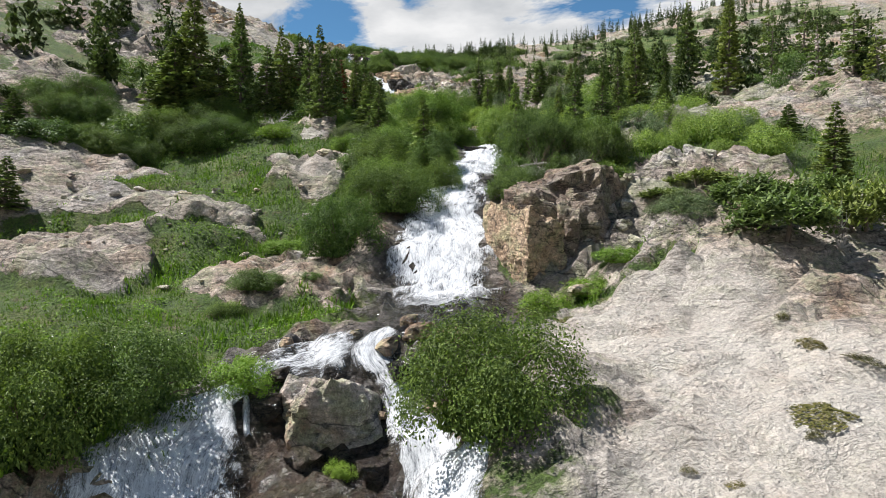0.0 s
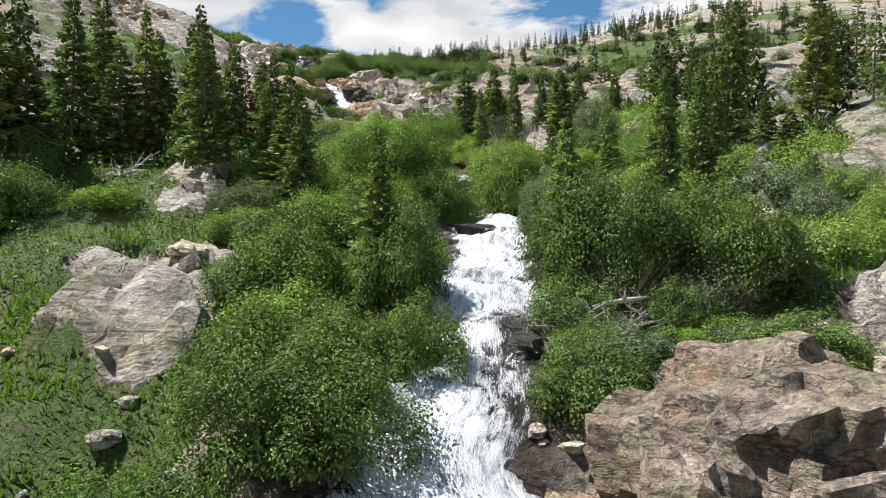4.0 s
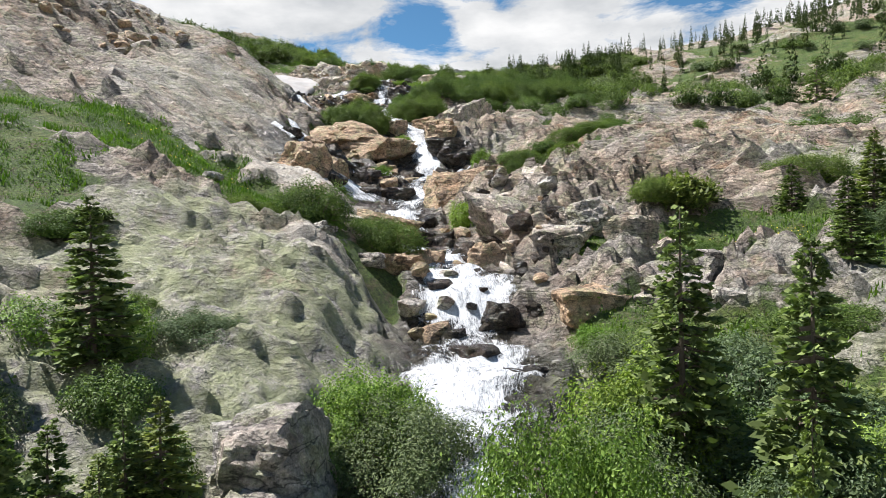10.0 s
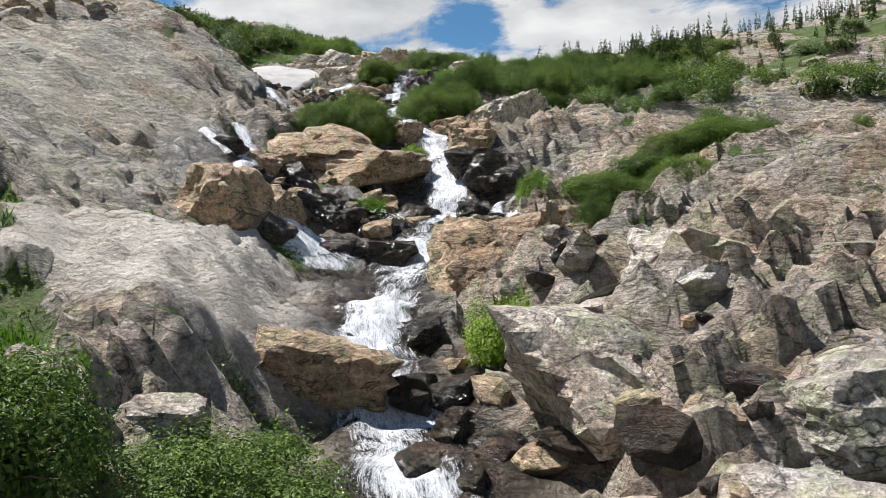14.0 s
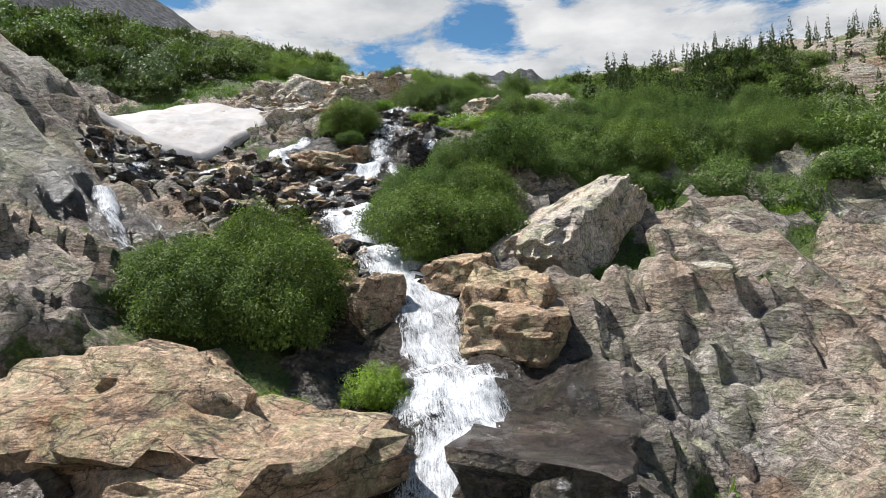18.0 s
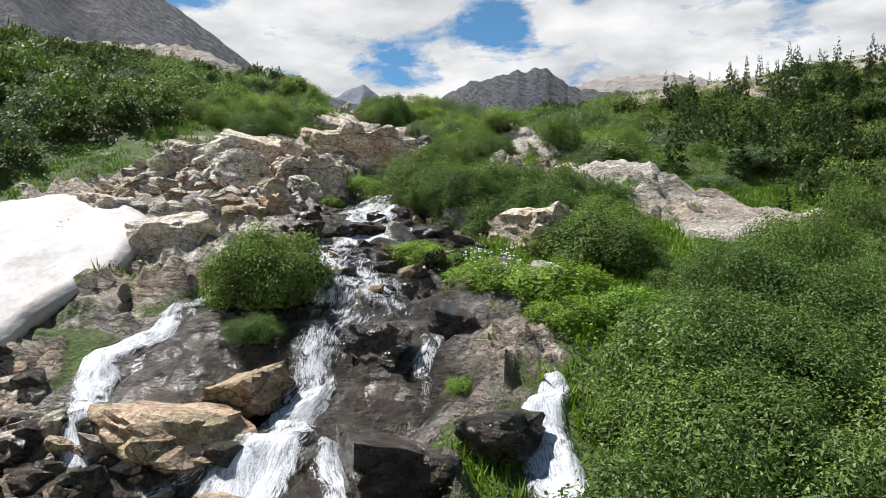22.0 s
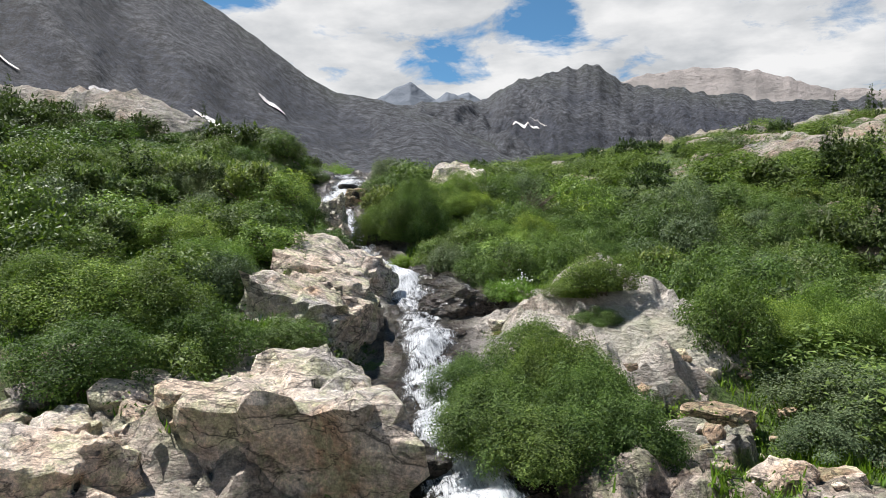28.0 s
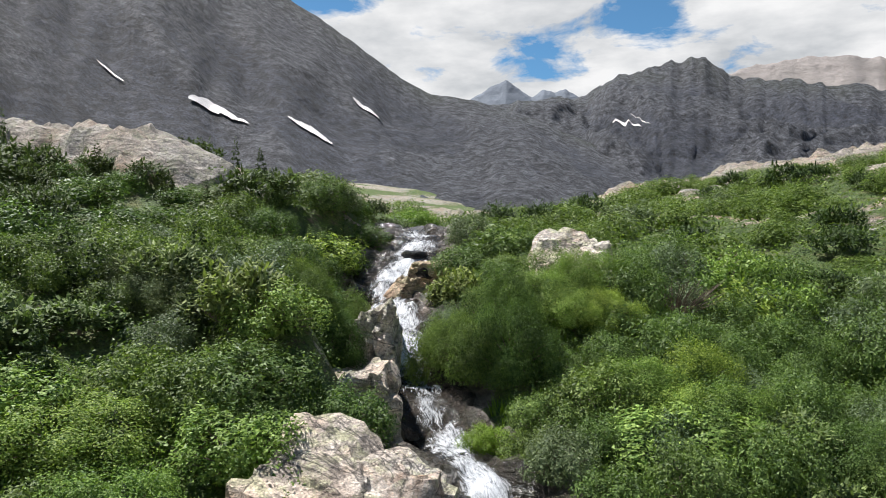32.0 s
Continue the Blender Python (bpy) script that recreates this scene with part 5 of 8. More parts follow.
def conifer_meshes(seed, needle, levels, per, twigs, slim, blade, bare=0.06, droop=0.25, gaps=0.12):
    """Crown and trunk of a spruce 1 m high, half-width 1 m: drooping boughs set with needle sprays."""
    rng = np.random.default_rng(seed)
    base, tip, up = [], [], []
    lines, radii = [], []
    for k in range(levels):
        level = bare + (0.985 - bare) * (k + rng.uniform(-0.3, 0.3)) / levels
        full = (1 - level) ** 0.8 * (0.55 + 0.45 * min(1.0, (level - bare) / 0.12 + 0.35)) + 0.02
        for b in range(per):
            if rng.uniform() < gaps:
                continue
            z = min(0.99, level + rng.uniform(-1.3, 1.3) * (0.985 - bare) / levels)
            az = 2 * math.pi * (b + rng.uniform(-0.35, 0.35)) / per + k * 2.4
            reach = full * rng.uniform(0.62, 1.12)
            out = np.array([math.cos(az), math.sin(az), 0])
            across = np.array([-math.sin(az), math.cos(az), 0])
            fall = droop * rng.uniform(0.5, 1.3) * slim * 0.9
            s = rng.uniform(0.18, 1.0, twigs) ** 0.75
            line = out * (s * reach)[:, None] + np.array([0, 0, 1.0]) * (z - fall * reach * s * (1.1 - 0.75 * s) + rng.normal(size=twigs) * 0.004)[:, None]
            side = np.where(rng.uniform(size=twigs) < 0.5, -1, 1)
            ln = (0.16 + 0.30 * (1 - s)) * reach * rng.uniform(0.6, 1.2, twigs) + 0.045
            way = out * rng.uniform(0.45, 1.0, twigs)[:, None] + across * (side * rng.uniform(0.2, 1.0, twigs))[:, None] + np.array([0, 0, slim]) * rng.uniform(-0.30, 0.22, twigs)[:, None]
            base.append(line)
            tip.append(line + way * ln[:, None])
            up.append(across * (side * rng.uniform(-0.4, 0.6, twigs))[:, None] + np.array([0, 0, 1.0]))
            if k % 3 == 0 and k < levels * 0.7:
                lines.append(np.array([[0, 0, z], out * reach * 0.5 + [0, 0, z - fall * reach * 0.3], out * reach * 0.85 + [0, 0, z - fall * reach * 0.4]]))
                radii.append((0.010 / 1, 0.003))
    base, tip, up = np.concatenate(base), np.concatenate(tip), np.concatenate(up)
    k = len(base)
    a = tip - base
    w = np.cross(a, up)
    w /= np.linalg.norm(w, axis=1)[:, None] + 1e-9
    wide = (np.linalg.norm(a, axis=1) * blade + 0.012)[:, None]
    mid = base + a * 0.45
    v = np.stack([base, mid + w * wide, tip, mid - w * wide], axis=1).reshape(-1, 3)
    crown = mesh_of("crown", v, np.arange(4 * k).reshape(-1, 4), needle, True)
    trunk_line = np.stack([np.zeros(7) + 0.01 * np.sin(np.linspace(0, 5, 7) + seed), 0.01 * np.cos(np.linspace(0, 4, 7)) - 0.01, np.linspace(-0.06, 0.97, 7)], axis=1)
    v1, f1 = tubes([trunk_line], [(0.075, 0.006)], 7)
    v2, f2 = tubes(lines, radii, 3)
    return crown, mesh_of("trunk", np.concatenate([v1, v2]), np.concatenate([f1, f2 + len(v1)]), BARK)


TREES = {
    "spruce": {"near": [conifer_meshes(50 + k, NEEDLE, 36, 7, 20, 0.32, 0.13) for k in range(4)], "far": [conifer_meshes(60 + k, NEEDLE, 22, 6, 10, 0.32, 0.22) for k in range(4)]},
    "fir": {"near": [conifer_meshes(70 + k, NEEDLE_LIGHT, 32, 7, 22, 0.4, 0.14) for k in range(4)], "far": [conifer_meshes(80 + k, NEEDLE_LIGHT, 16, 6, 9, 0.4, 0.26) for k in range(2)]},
    "tall": {"near": [conifer_meshes(90 + k, NEEDLE, 42, 6, 17, 0.22, 0.14, 0.12, 0.4, 0.15) for k in range(3)], "far": [conifer_meshes(95 + k, NEEDLE, 28, 5, 8, 0.22, 0.24, 0.14, 0.4, 0.18) for k in range(3)]},
    "rusty": {"near": [conifer_meshes(99, RUST_NEEDLE, 26, 6, 14, 0.24, 0.12, 0.12, 0.4, 0.3)], "far": [conifer_meshes(100, RUST_NEEDLE, 18, 5, 8, 0.24, 0.22, 0.12, 0.4, 0.3)]}}
TREE_WORDS = {"spruce": "dark green spruce tree with drooping boughs", "fir": "young light green fir tree among the willows", "tall": "tall slender spruce with a bare lower trunk",
              "rusty": "dying spruce with rust-brown needles"}


def conifer(x, y, w, h, kind="spruce", seed=1, detail="near", lift=0.0):
    crown, trunk = TREES[kind][detail][seed % len(TREES[kind][detail])]
    ob = thing("spruce_tree" if kind != "fir" else "fir_tree", TREE_WORDS[kind], "tree", "conifers")
    ob.matrix_basis = pose(x, y, height(x, y) - 0.05 + lift, (seed * 7) % 5 - 2, (seed * 11) % 5 - 2, (seed * 97) % 360)
    grow = Matrix.Diagonal((w / 2, w / 2, h, 1))
    part("crown", crown, ob).matrix_basis = grow
    part("trunk", trunk, ob).matrix_basis = grow
    return ob


def snag_meshes(seed, branches, flat):
    rng = np.random.default_rng(seed)
    lines, radii = [], []
    for k in range(branches):
        way = np.array([rng.normal(), rng.normal(), flat + abs(rng.normal()) * (1 - flat)])
        way /= np.linalg.norm(way)
        s = np.linspace(0, 1, 6)[:, None]
        bend = rng.normal(size=3) * 0.25
        ln = rng.uniform(0.5, 1.0)
        pts = way * s * ln + bend * s ** 2 * ln
        lines.append(pts)
        radii.append((0.035, 0.006))
        for j in range(3):
            i = rng.integers(2, 5)
            sub = way + rng.normal(size=3) * 0.7
            lines.append(pts[i] + np.linspace(0, 1, 4)[:, None] * sub * 0.3 + rng.normal(size=(4, 3)) * 0.012)
            radii.append((0.014, 0.004))
    v, f = tubes(lines, radii, 4)
    return mesh_of("dead_tree", v, f, DEADWOOD)


SNAGS = [snag_meshes(110 + k, 9, 0.3) for k in range(3)] + [snag_meshes(120 + k, 16, 0.15) for k in range(2)]


def snag(x, y, w, h, seed=1, lift=0.0):
    ob = new("dead_tree", SNAGS[seed % 5])
    ob.matrix_basis = pose(x, y, height(x, y) + lift, 0, 0, seed * 77 % 360) @ Matrix.Diagonal((w / 2, w / 2, h, 1))
    return tagged(ob, "bleached grey dead tree with bare branches", "deadwood", "dead trees")


def log(x, y, length, r, turn, rise=5, lift=0.1):
    rng = np.random.default_rng(int(abs(x * 31 + y * 17)))
    s = np.linspace(-0.5, 0.5, 9)
    main = np.stack([s * length, 0.03 * length * np.sin(s * 5 + x), 0.02 * length * np.cos(s * 4)], axis=1)
    lines, radii = [main], [(r, r * 0.45)]
    for k in range(7):
        p = main[rng.integers(2, 9) - 1]
        lines.append(p + np.linspace(0, 1, 4)[:, None] * (rng.normal(size=3) * [0.1, 0.25, 0.2] + [0.08, 0, 0.08]) * length * 0.5)
        radii.append((r * 0.35, r * 0.1))
    v, f = tubes(lines, radii, 6)
    ob = new("fallen_trunk", mesh_of("fallen_trunk", v, f, DEADWOOD))
    ob.matrix_basis = pose(x, y, height(x, y) + lift, 0, -rise, turn)
    return tagged(ob, "bleached fallen tree trunk with broken twigs", "deadwood", "fallen trunks")


def mat_mesh(seed, material):
    rng = np.random.default_rng(seed)
    k = 900
    a, r = rng.uniform(0, 2 * math.pi, k), np.sqrt(rng.uniform(0, 1, k))
    edge = 0.75 + 0.25 * np.sin(a * 3 + seed) * np.cos(a * 2 + seed * 2)
    c = np.stack([np.cos(a) * r * edge, np.sin(a) * r * edge, (1 - r ** 2) * rng.uniform(0.3, 1, k)], axis=1)
    v, f = leaf_cards(c, c + [0, 0, 0.8], 0.12, 0.07, rng)
    return mesh_of("moss_mat", v, f, material, True)


MOSS = make_leaf("moss", (0.07, 0.075, 0.02), (0.16, 0.14, 0.05), (1, 1, 0.6), 0.8)
MATS = [mat_mesh(k, MOSS) for k in range(3)]


def moss(x, y, w, d, h, seed=1, lift=0.0):
    ob = new("moss_cushion", MATS[seed % 3])
    ob.matrix_basis = pose(x, y, height(x, y) - 0.03 + lift, 17, 0, seed * 40) @ Matrix.Diagonal((w / 2, d / 2, h, 1))
    return tagged(ob, "brownish green moss cushion on bare rock", "moss", "moss cushions")


def scrub_meshes(seed, count, size):
    """Crown of a wind-pressed, spreading spruce scrub: 1 m half-width and height."""
    rng = np.random.default_rng(seed)
    clumps = 34
    az, rr = rng.uniform(0, 2 * math.pi, clumps), np.sqrt(rng.uniform(0, 1, clumps)) * 0.85
    hh = (1 - rr ** 2) ** 0.6 * rng.uniform(0.55, 1.0, clumps)
    centre = np.stack([np.cos(az) * rr, np.sin(az) * rr, hh * 0.75], axis=1)
    which = rng.integers(0, clumps, count)
    fan = rng.normal(size=(count, 3)) * [1, 1, 0.45]
    fan /= np.linalg.norm(fan, axis=1)[:, None]
    base = centre[which] + rng.normal(size=(count, 3)) * [0.12, 0.12, 0.08]
    tip = base + fan * size * rng.uniform(0.5, 1.2, count)[:, None]
    w = np.cross(tip - base, [0, 0, 1.0])
    w /= np.linalg.norm(w, axis=1)[:, None] + 1e-9
    mid = base * 0.55 + tip * 0.45
    v = np.stack([base, mid + w * size * 0.2, tip + [0, 0, size * 0.1], mid - w * size * 0.2], axis=1).reshape(-1, 3)
    v[:, 2] = np.abs(v[:, 2])
    return mesh_of("crown", v, np.arange(4 * count).reshape(-1, 4), NEEDLE, True)


SCRUBS = {"near": [scrub_meshes(130 + k, 3200, 0.17) for k in range(3)], "far": [scrub_meshes(140 + k, 900, 0.28) for k in range(3)]}
STUMP = mesh_of("stem", *tubes([np.array([[0, 0, -0.2], [0.1, 0.05, 0.2], [0.05, 0.1, 0.55]]), np.array([[0, 0, -0.2], [-0.3, 0.1, 0.15], [-0.6, 0.2, 0.3]])], [(0.06, 0.02), (0.05, 0.02)], 5), BARK)


def scrub(x, y, w, h, seed=1, detail="near"):
    ob = thing("spruce_scrub", "dark low spreading spruce scrub on rocky ground", "shrub", "spruce scrub")
    ob.matrix_basis = pose(x, y, height(x, y) - 0.08, 0, 0, seed * 61 % 360)
    grow = Matrix.Diagonal((w / 2, w / 2, h, 1))
    part("crown", SCRUBS[detail][seed % 3], ob).matrix_basis = grow
    if detail == "near":
        part("stem", STUMP, ob).matrix_basis = grow
    return ob


def mesh_arrays(me):
    v = np.empty(len(me.vertices) * 3, np.float32)
    me.vertices.foreach_get("co", v)
    f = np.empty(len(me.loops), np.int32)
    me.loops.foreach_get("vertex_index", f)
    return v.reshape(-1, 3), f.reshape(len(me.polygons), -1)


def joined(name, label, category, pieces, material):
    """Many far or small pieces, too many to count, as one object: (arrays, pose matrix) each."""
    vs, fs, base = [], [], 0
    for (v, f), m in pieces:
        m = np.array(m)
        vs.append(v @ m[:3, :3].T + m[:3, 3])
        fs.append(f + base)
        base += len(v)
    ob = new(name, mesh_of(name, np.concatenate(vs), np.concatenate(fs), material, True))
    return tagged(ob, label, category, kind="stuff")


def snow_bank(x, y, rx, ry, turn, thick, seed):
    """A melting bank of old snow: a smooth crown with a steep undercut rim."""
    rings, around = 26, 72
    rr = np.concatenate([np.linspace(0, 0.9, rings - 7), np.linspace(0.93, 1.0, 4), [0.99, 0.94, 0.88]])
    a = np.linspace(0, 2 * math.pi, around, endpoint=False)
    edge = 1 + 0.16 * fbm(np.cos(a) * 1.5 + seed, np.sin(a) * 1.5, 0, 3, seed)
    r2, a2 = np.meshgrid(rr, a, indexing="ij")
    lx, ly = r2 * np.cos(a2) * edge * rx, r2 * np.sin(a2) * edge * ry
    c, s = math.cos(radians(turn)), math.sin(radians(turn))
    xx, yy = x + lx * c - ly * s, y + lx * s + ly * c
    base = land_base(xx, yy)
    prof = np.concatenate([1 - 0.35 * np.linspace(0, 0.9, rings - 7) ** 2, [0.68, 0.60, 0.48, 0.34], [0.16, 0.05, -0.3]])
    zz = base + thick * prof[:, None] + 0.09 * fbm(xx * 0.8, yy * 0.8, 0, 4, seed + 2) * (prof[:, None] > 0.3)
    v = np.stack([xx, yy, zz], axis=-1).reshape(-1, 3)
    i = np.arange(len(rr) - 1)[:, None] * around
    j = np.arange(around)[None, :]
    jn = (j + 1) % around
    f = np.stack([i + j, i + around + j, i + around + jn, i + jn], axis=-1).reshape(-1, 4)
    return tagged(new("snow_bank", mesh_of("snow_bank", v, f, SNOW)), "dirty white bank of old snow with an undercut edge", "snow")


def tuft_arrays(seed, blades=9):
    rng = np.random.default_rng(seed)
    a = rng.uniform(0, 2 * math.pi, blades)
    foot = rng.normal(size=(blades, 3)) * [0.35, 0.35, 0]
    out = np.stack([np.cos(a), np.sin(a), np.zeros(blades)], axis=1)
    tip = foot + out * rng.uniform(0.2, 0.9, blades)[:, None] + np.array([0, 0, 1.0]) * rng.uniform(0.6, 1.1, blades)[:, None]
    side = np.stack([-np.sin(a), np.cos(a), np.zeros(blades)], axis=1) * 0.07
    return np.stack([foot - side, foot + side, tip], axis=1).reshape(-1, 3), np.arange(blades * 3).reshape(-1, 3)


def on_turf(x0, x1, y0, y1, count, seed, turf):
    rng = np.random.default_rng(seed)
    x, y = rng.uniform(x0, x1, count), rng.uniform(y0, y1, count)
    z, rock, tint, wet, pale = land(x, y)
    ok = (rock + 0.25 * vnoise(x * 2.2, y * 2.2, 0, 77) < turf) & (wet < 0.3)
    return rng, x[ok], y[ok], z[ok]


def meadow(x0, x1, y0, y1, count, low, high, seed, turf=0.47):
    """Grass blades wherever the ground of a stretch is turf, longer in tussocks."""
    rng, x, y, z = on_turf(x0, x1, y0, y1, count, seed, turf)
    k = len(x)
    if not k:
        return
    tussock = np.clip(0.5 + 0.9 * vnoise(x * 1.3, y * 1.3, 0, 78), 0.15, 1.25)
    h = (low + (high - low) * tussock) * rng.uniform(0.6, 1.3, k)
    a, lean = rng.uniform(0, 2 * math.pi, k), rng.uniform(0.1, 0.8, k)
    foot = np.stack([x, y, z - 0.02], axis=1)
    side = np.stack([-np.sin(a), np.cos(a), np.zeros(k)], axis=1) * (0.010 + 0.05 * h)[:, None]
    tip = foot + np.stack([np.cos(a) * lean, np.sin(a) * lean, np.ones(k)], axis=1) * h[:, None]
    v = np.stack([foot - side, foot + side, tip], axis=1).reshape(-1, 3)
    tagged(new("grass", mesh_of("grass", v, np.arange(3 * k).reshape(-1, 3), GRASS, True)), "green mountain grass in tussocks", "grass", kind="stuff")


def ground_cover(x0, x1, y0, y1, count, high, seed, material, share=0.0, leaf=0.075, turf=0.5):
    """Low creeping willow and herbs in cushions over the turf."""
    rng, x, y, z = on_turf(x0, x1, y0, y1, count, seed, turf)
    n = fbm(x * 0.75, y * 0.75, 0, 3, seed) + 0.5 * vnoise(x * 2.3, y * 2.3, 0, seed + 5)
    ok = n > share
    x, y, z, n = x[ok], y[ok], z[ok], n[ok]
    k = len(x)
    if not k:
        return
    top = high * smooth(share, share + 0.7, n)
    c = np.stack([x, y, z + 0.02 + top * rng.uniform(0.35, 1.0, k)], axis=1)
    v, f = leaf_cards(c, np.tile([0, 0, 0.8], (k, 1)), leaf, leaf * 0.6, rng)
    tagged(new("ground_cover", mesh_of("ground_cover", v, f, material, True)), "low creeping leafy plants over the turf", "plants", kind="stuff")


def flower_patch(x, y, rx, ry, count, lift, seed, petal=None):
    """Many small flower heads over low plants."""
    rng = np.random.default_rng(seed)
    head = ico(1)
    pieces = []
    for k in range(count):
        a, r = rng.uniform(0, 2 * math.pi), math.sqrt(rng.uniform(0, 1))
        px, py = x + rx * r * math.cos(a), y + ry * r * math.sin(a)
        s = rng.uniform(0.012, 0.028)
        pieces.append((head, pose(px, py, height(px, py) + lift * rng.uniform(0.7, 1.1)) @ Matrix.Diagonal((s, s, s * 0.6, 1))))
    joined("flowers", "small white flower heads" if petal is None else "small yellow flower heads", "flowers", pieces, petal or PETAL)


BARE = [tubes(*zip(*[(np.array([[0, 0, -0.1], [math.cos(a) * r * 0.5, math.sin(a) * r * 0.5, 0.45 * h], [math.cos(a + 0.2) * r, math.sin(a + 0.2) * r, h]]), (0.014, 0.004))
                    for a, r, h in np.random.default_rng(170 + k).uniform((0, 0.3, 0.35), (6.28, 1.0, 1.05), (110, 3))]), 3) for k in range(2)]
BARE_MESHES = [mesh_of("bare_shrub", v, f, TWIG) for v, f in BARE]


def bare_shrub(x, y, w, h, seed=1):
    ob = new("bare_shrub", BARE_MESHES[seed % 2])
    ob.matrix_basis = pose(x, y, height(x, y) - 0.05, 0, 0, seed * 53 % 360) @ Matrix.Diagonal((w / 2, w / 2, h, 1))
    return tagged(ob, "leafless brown willow shrub with bare twigs", "shrub", "bare shrubs")


# ---- things on the slope ----
boulder(1.07, 16.05, 0.47, 0.42, 0.22, -21, "grey", 42, 0.3, -6, 0.4, -0.00, 3, "on the slope")
boulder(-3.99, 19.62, 0.47, 0.42, 0.36, -1, "grey", 62, 0.3, -2, 0.4, -0.05, 3, "on the slope")
boulder(3.03, 15.98, 0.54, 0.49, 0.19, 36, "grey", 63, 0.3, -5, 0.4, -0.06, 3, "on the slope")
boulder(7.79, 22.30, 0.80, 0.72, 0.43, -17, "grey", 64, 0.3, -8, 0.4, -0.07, 4, "on the slope")
boulder(1.33, 27.64, 0.62, 0.62, 0.30, 40, "wet", 85, 0.3, -7, 0.4, -0.03, 3, "in the stream")
boulder(1.39, 21.80, 0.50, 0.50, 0.37, -13, "wet", 86, 0.3, 6, 0.4, -0.05, 3, "in the stream")
boulder(-3.70, 25.23, 0.88, 0.79, 0.32, -36, "pale", 117, 0.3, -7, 0.4, -0.06, 4, "on the slope")
boulder(-3.96, 25.64, 0.47, 0.42, 0.20, 1, "pale", 118, 0.3, 6, 0.4, -0.03, 3, "on the slope")
boulder(1.31, 32.09, 0.76, 0.68, 0.53, 38, "grey", 119, 0.3, 3, 0.4, -0.11, 3, "on the slope")
boulder(1.37, 27.58, 0.67, 0.67, 0.38, -15, "wet", 120, 0.3, 0, 0.4, -0.03, 3, "in the stream")
boulder(1.62, 29.64, 0.42, 0.38, 0.26, 22, "tan", 121, 0.3, -3, 0.4, -0.01, 3, "on the slope")
boulder(1.60, 34.38, 0.51, 0.45, 0.36, -32, "tan", 139, 0.3, 7, 0.4, -0.03, 3, "on the slope")
boulder(1.19, 35.35, 0.65, 0.65, 0.18, 5, "wet", 140, 0.3, 4, 0.4, -0.05, 3, "in the stream")
boulder(2.81, 31.42, 1.10, 1.10, 0.37, 42, "wet", 141, 0.3, 1, 0.4, -0.10, 4, "in the stream")
boulder(6.43, 37.80, 1.10, 0.98, 0.36, 26, "grey", 143, 0.3, -5, 0.4, -0.05, 4, "on the slope")
boulder(-2.47, 37.62, 1.00, 0.89, 0.95, -3, "grey", 186, 0.3, -6, 0.4, -0.05, 4, "on the slope")
boulder(-3.12, 37.36, 0.50, 0.44, 0.27, 34, "grey", 187, 0.3, 7, 0.4, -0.03, 3, "on the slope")
boulder(3.27, 48.25, 0.60, 0.54, 0.57, 12, "pale", 201, 0.3, -3, 0.4, -0.04, 3, "on the slope")
boulder(3.81, 47.04, 1.16, 1.04, 0.68, -41, "grey", 202, 0.3, -6, 0.4, -0.08, 4, "on the slope")
boulder(3.15, 46.23, 1.66, 1.48, 0.52, -4, "grey", 203, 0.3, 7, 0.4, -0.09, 4, "on the slope")
boulder(1.33, 45.94, 1.25, 1.12, 0.63, 33, "tan", 204, 0.3, 4, 0.4, -0.07, 4, "on the slope")
boulder(4.00, 45.38, 0.71, 0.63, 0.37, -20, "grey", 205, 0.3, 1, 0.4, -0.03, 3, "on the slope")
boulder(-0.94, 49.55, 1.16, 1.04, 0.79, -15, "tan", 210, 0.3, 2, 0.4, -0.04, 4, "on the slope")
boulder(-3.16, 48.64, 1.27, 1.14, 0.57, 22, "tan", 211, 0.3, -1, 0.4, -0.06, 4, "on the slope")
boulder(-2.59, 49.57, 0.81, 0.73, 0.58, -31, "tan", 212, 0.3, -4, 0.4, -0.02, 4, "on the slope")
boulder(-4.59, 53.83, 1.68, 1.50, 0.93, 6, "tan", 213, 0.3, -7, 0.4, -0.06, 4, "on the slope")
boulder(-0.48, 52.65, 1.93, 1.73, 0.87, 43, "grey", 214, 0.3, 6, 0.4, -0.21, 4, "on the slope")
boulder(0.86, 49.71, 1.37, 1.23, 0.65, -10, "grey", 215, 0.3, 3, 0.4, -0.11, 4, "on the slope")
boulder(1.57, 51.06, 1.36, 1.21, 0.81, 27, "grey", 216, 0.3, 0, 0.4, -0.09, 4, "on the slope")
boulder(2.70, 49.41, 0.89, 0.80, 0.84, -26, "grey", 217, 0.3, -3, 0.4, -0.06, 4, "on the slope")
boulder(0.78, 54.85, 1.96, 1.75, 0.74, 11, "grey", 218, 0.3, -6, 0.4, -0.13, 4, "on the slope")
boulder(2.70, 54.65, 1.16, 1.03, 0.55, -42, "grey", 219, 0.3, 7, 0.4, -0.08, 4, "on the slope")
boulder(-2.65, 58.46, 2.18, 1.95, 0.97, -5, "tan", 220, 0.3, 4, 0.4, -0.07, 4, "on the slope")
boulder(-4.74, 50.06, 0.82, 0.73, 0.42, 32, "grey", 221, 0.3, 1, 0.4, -0.05, 4, "on the slope")
boulder(-4.70, 47.22, 0.33, 0.30, 0.18, -21, "grey", 222, 0.3, -2, 0.4, -0.02, 3, "on the slope")
boulder(-4.53, 47.47, 0.28, 0.25, 0.16, 16, "grey", 223, 0.3, -5, 0.4, -0.02, 3, "on the slope")
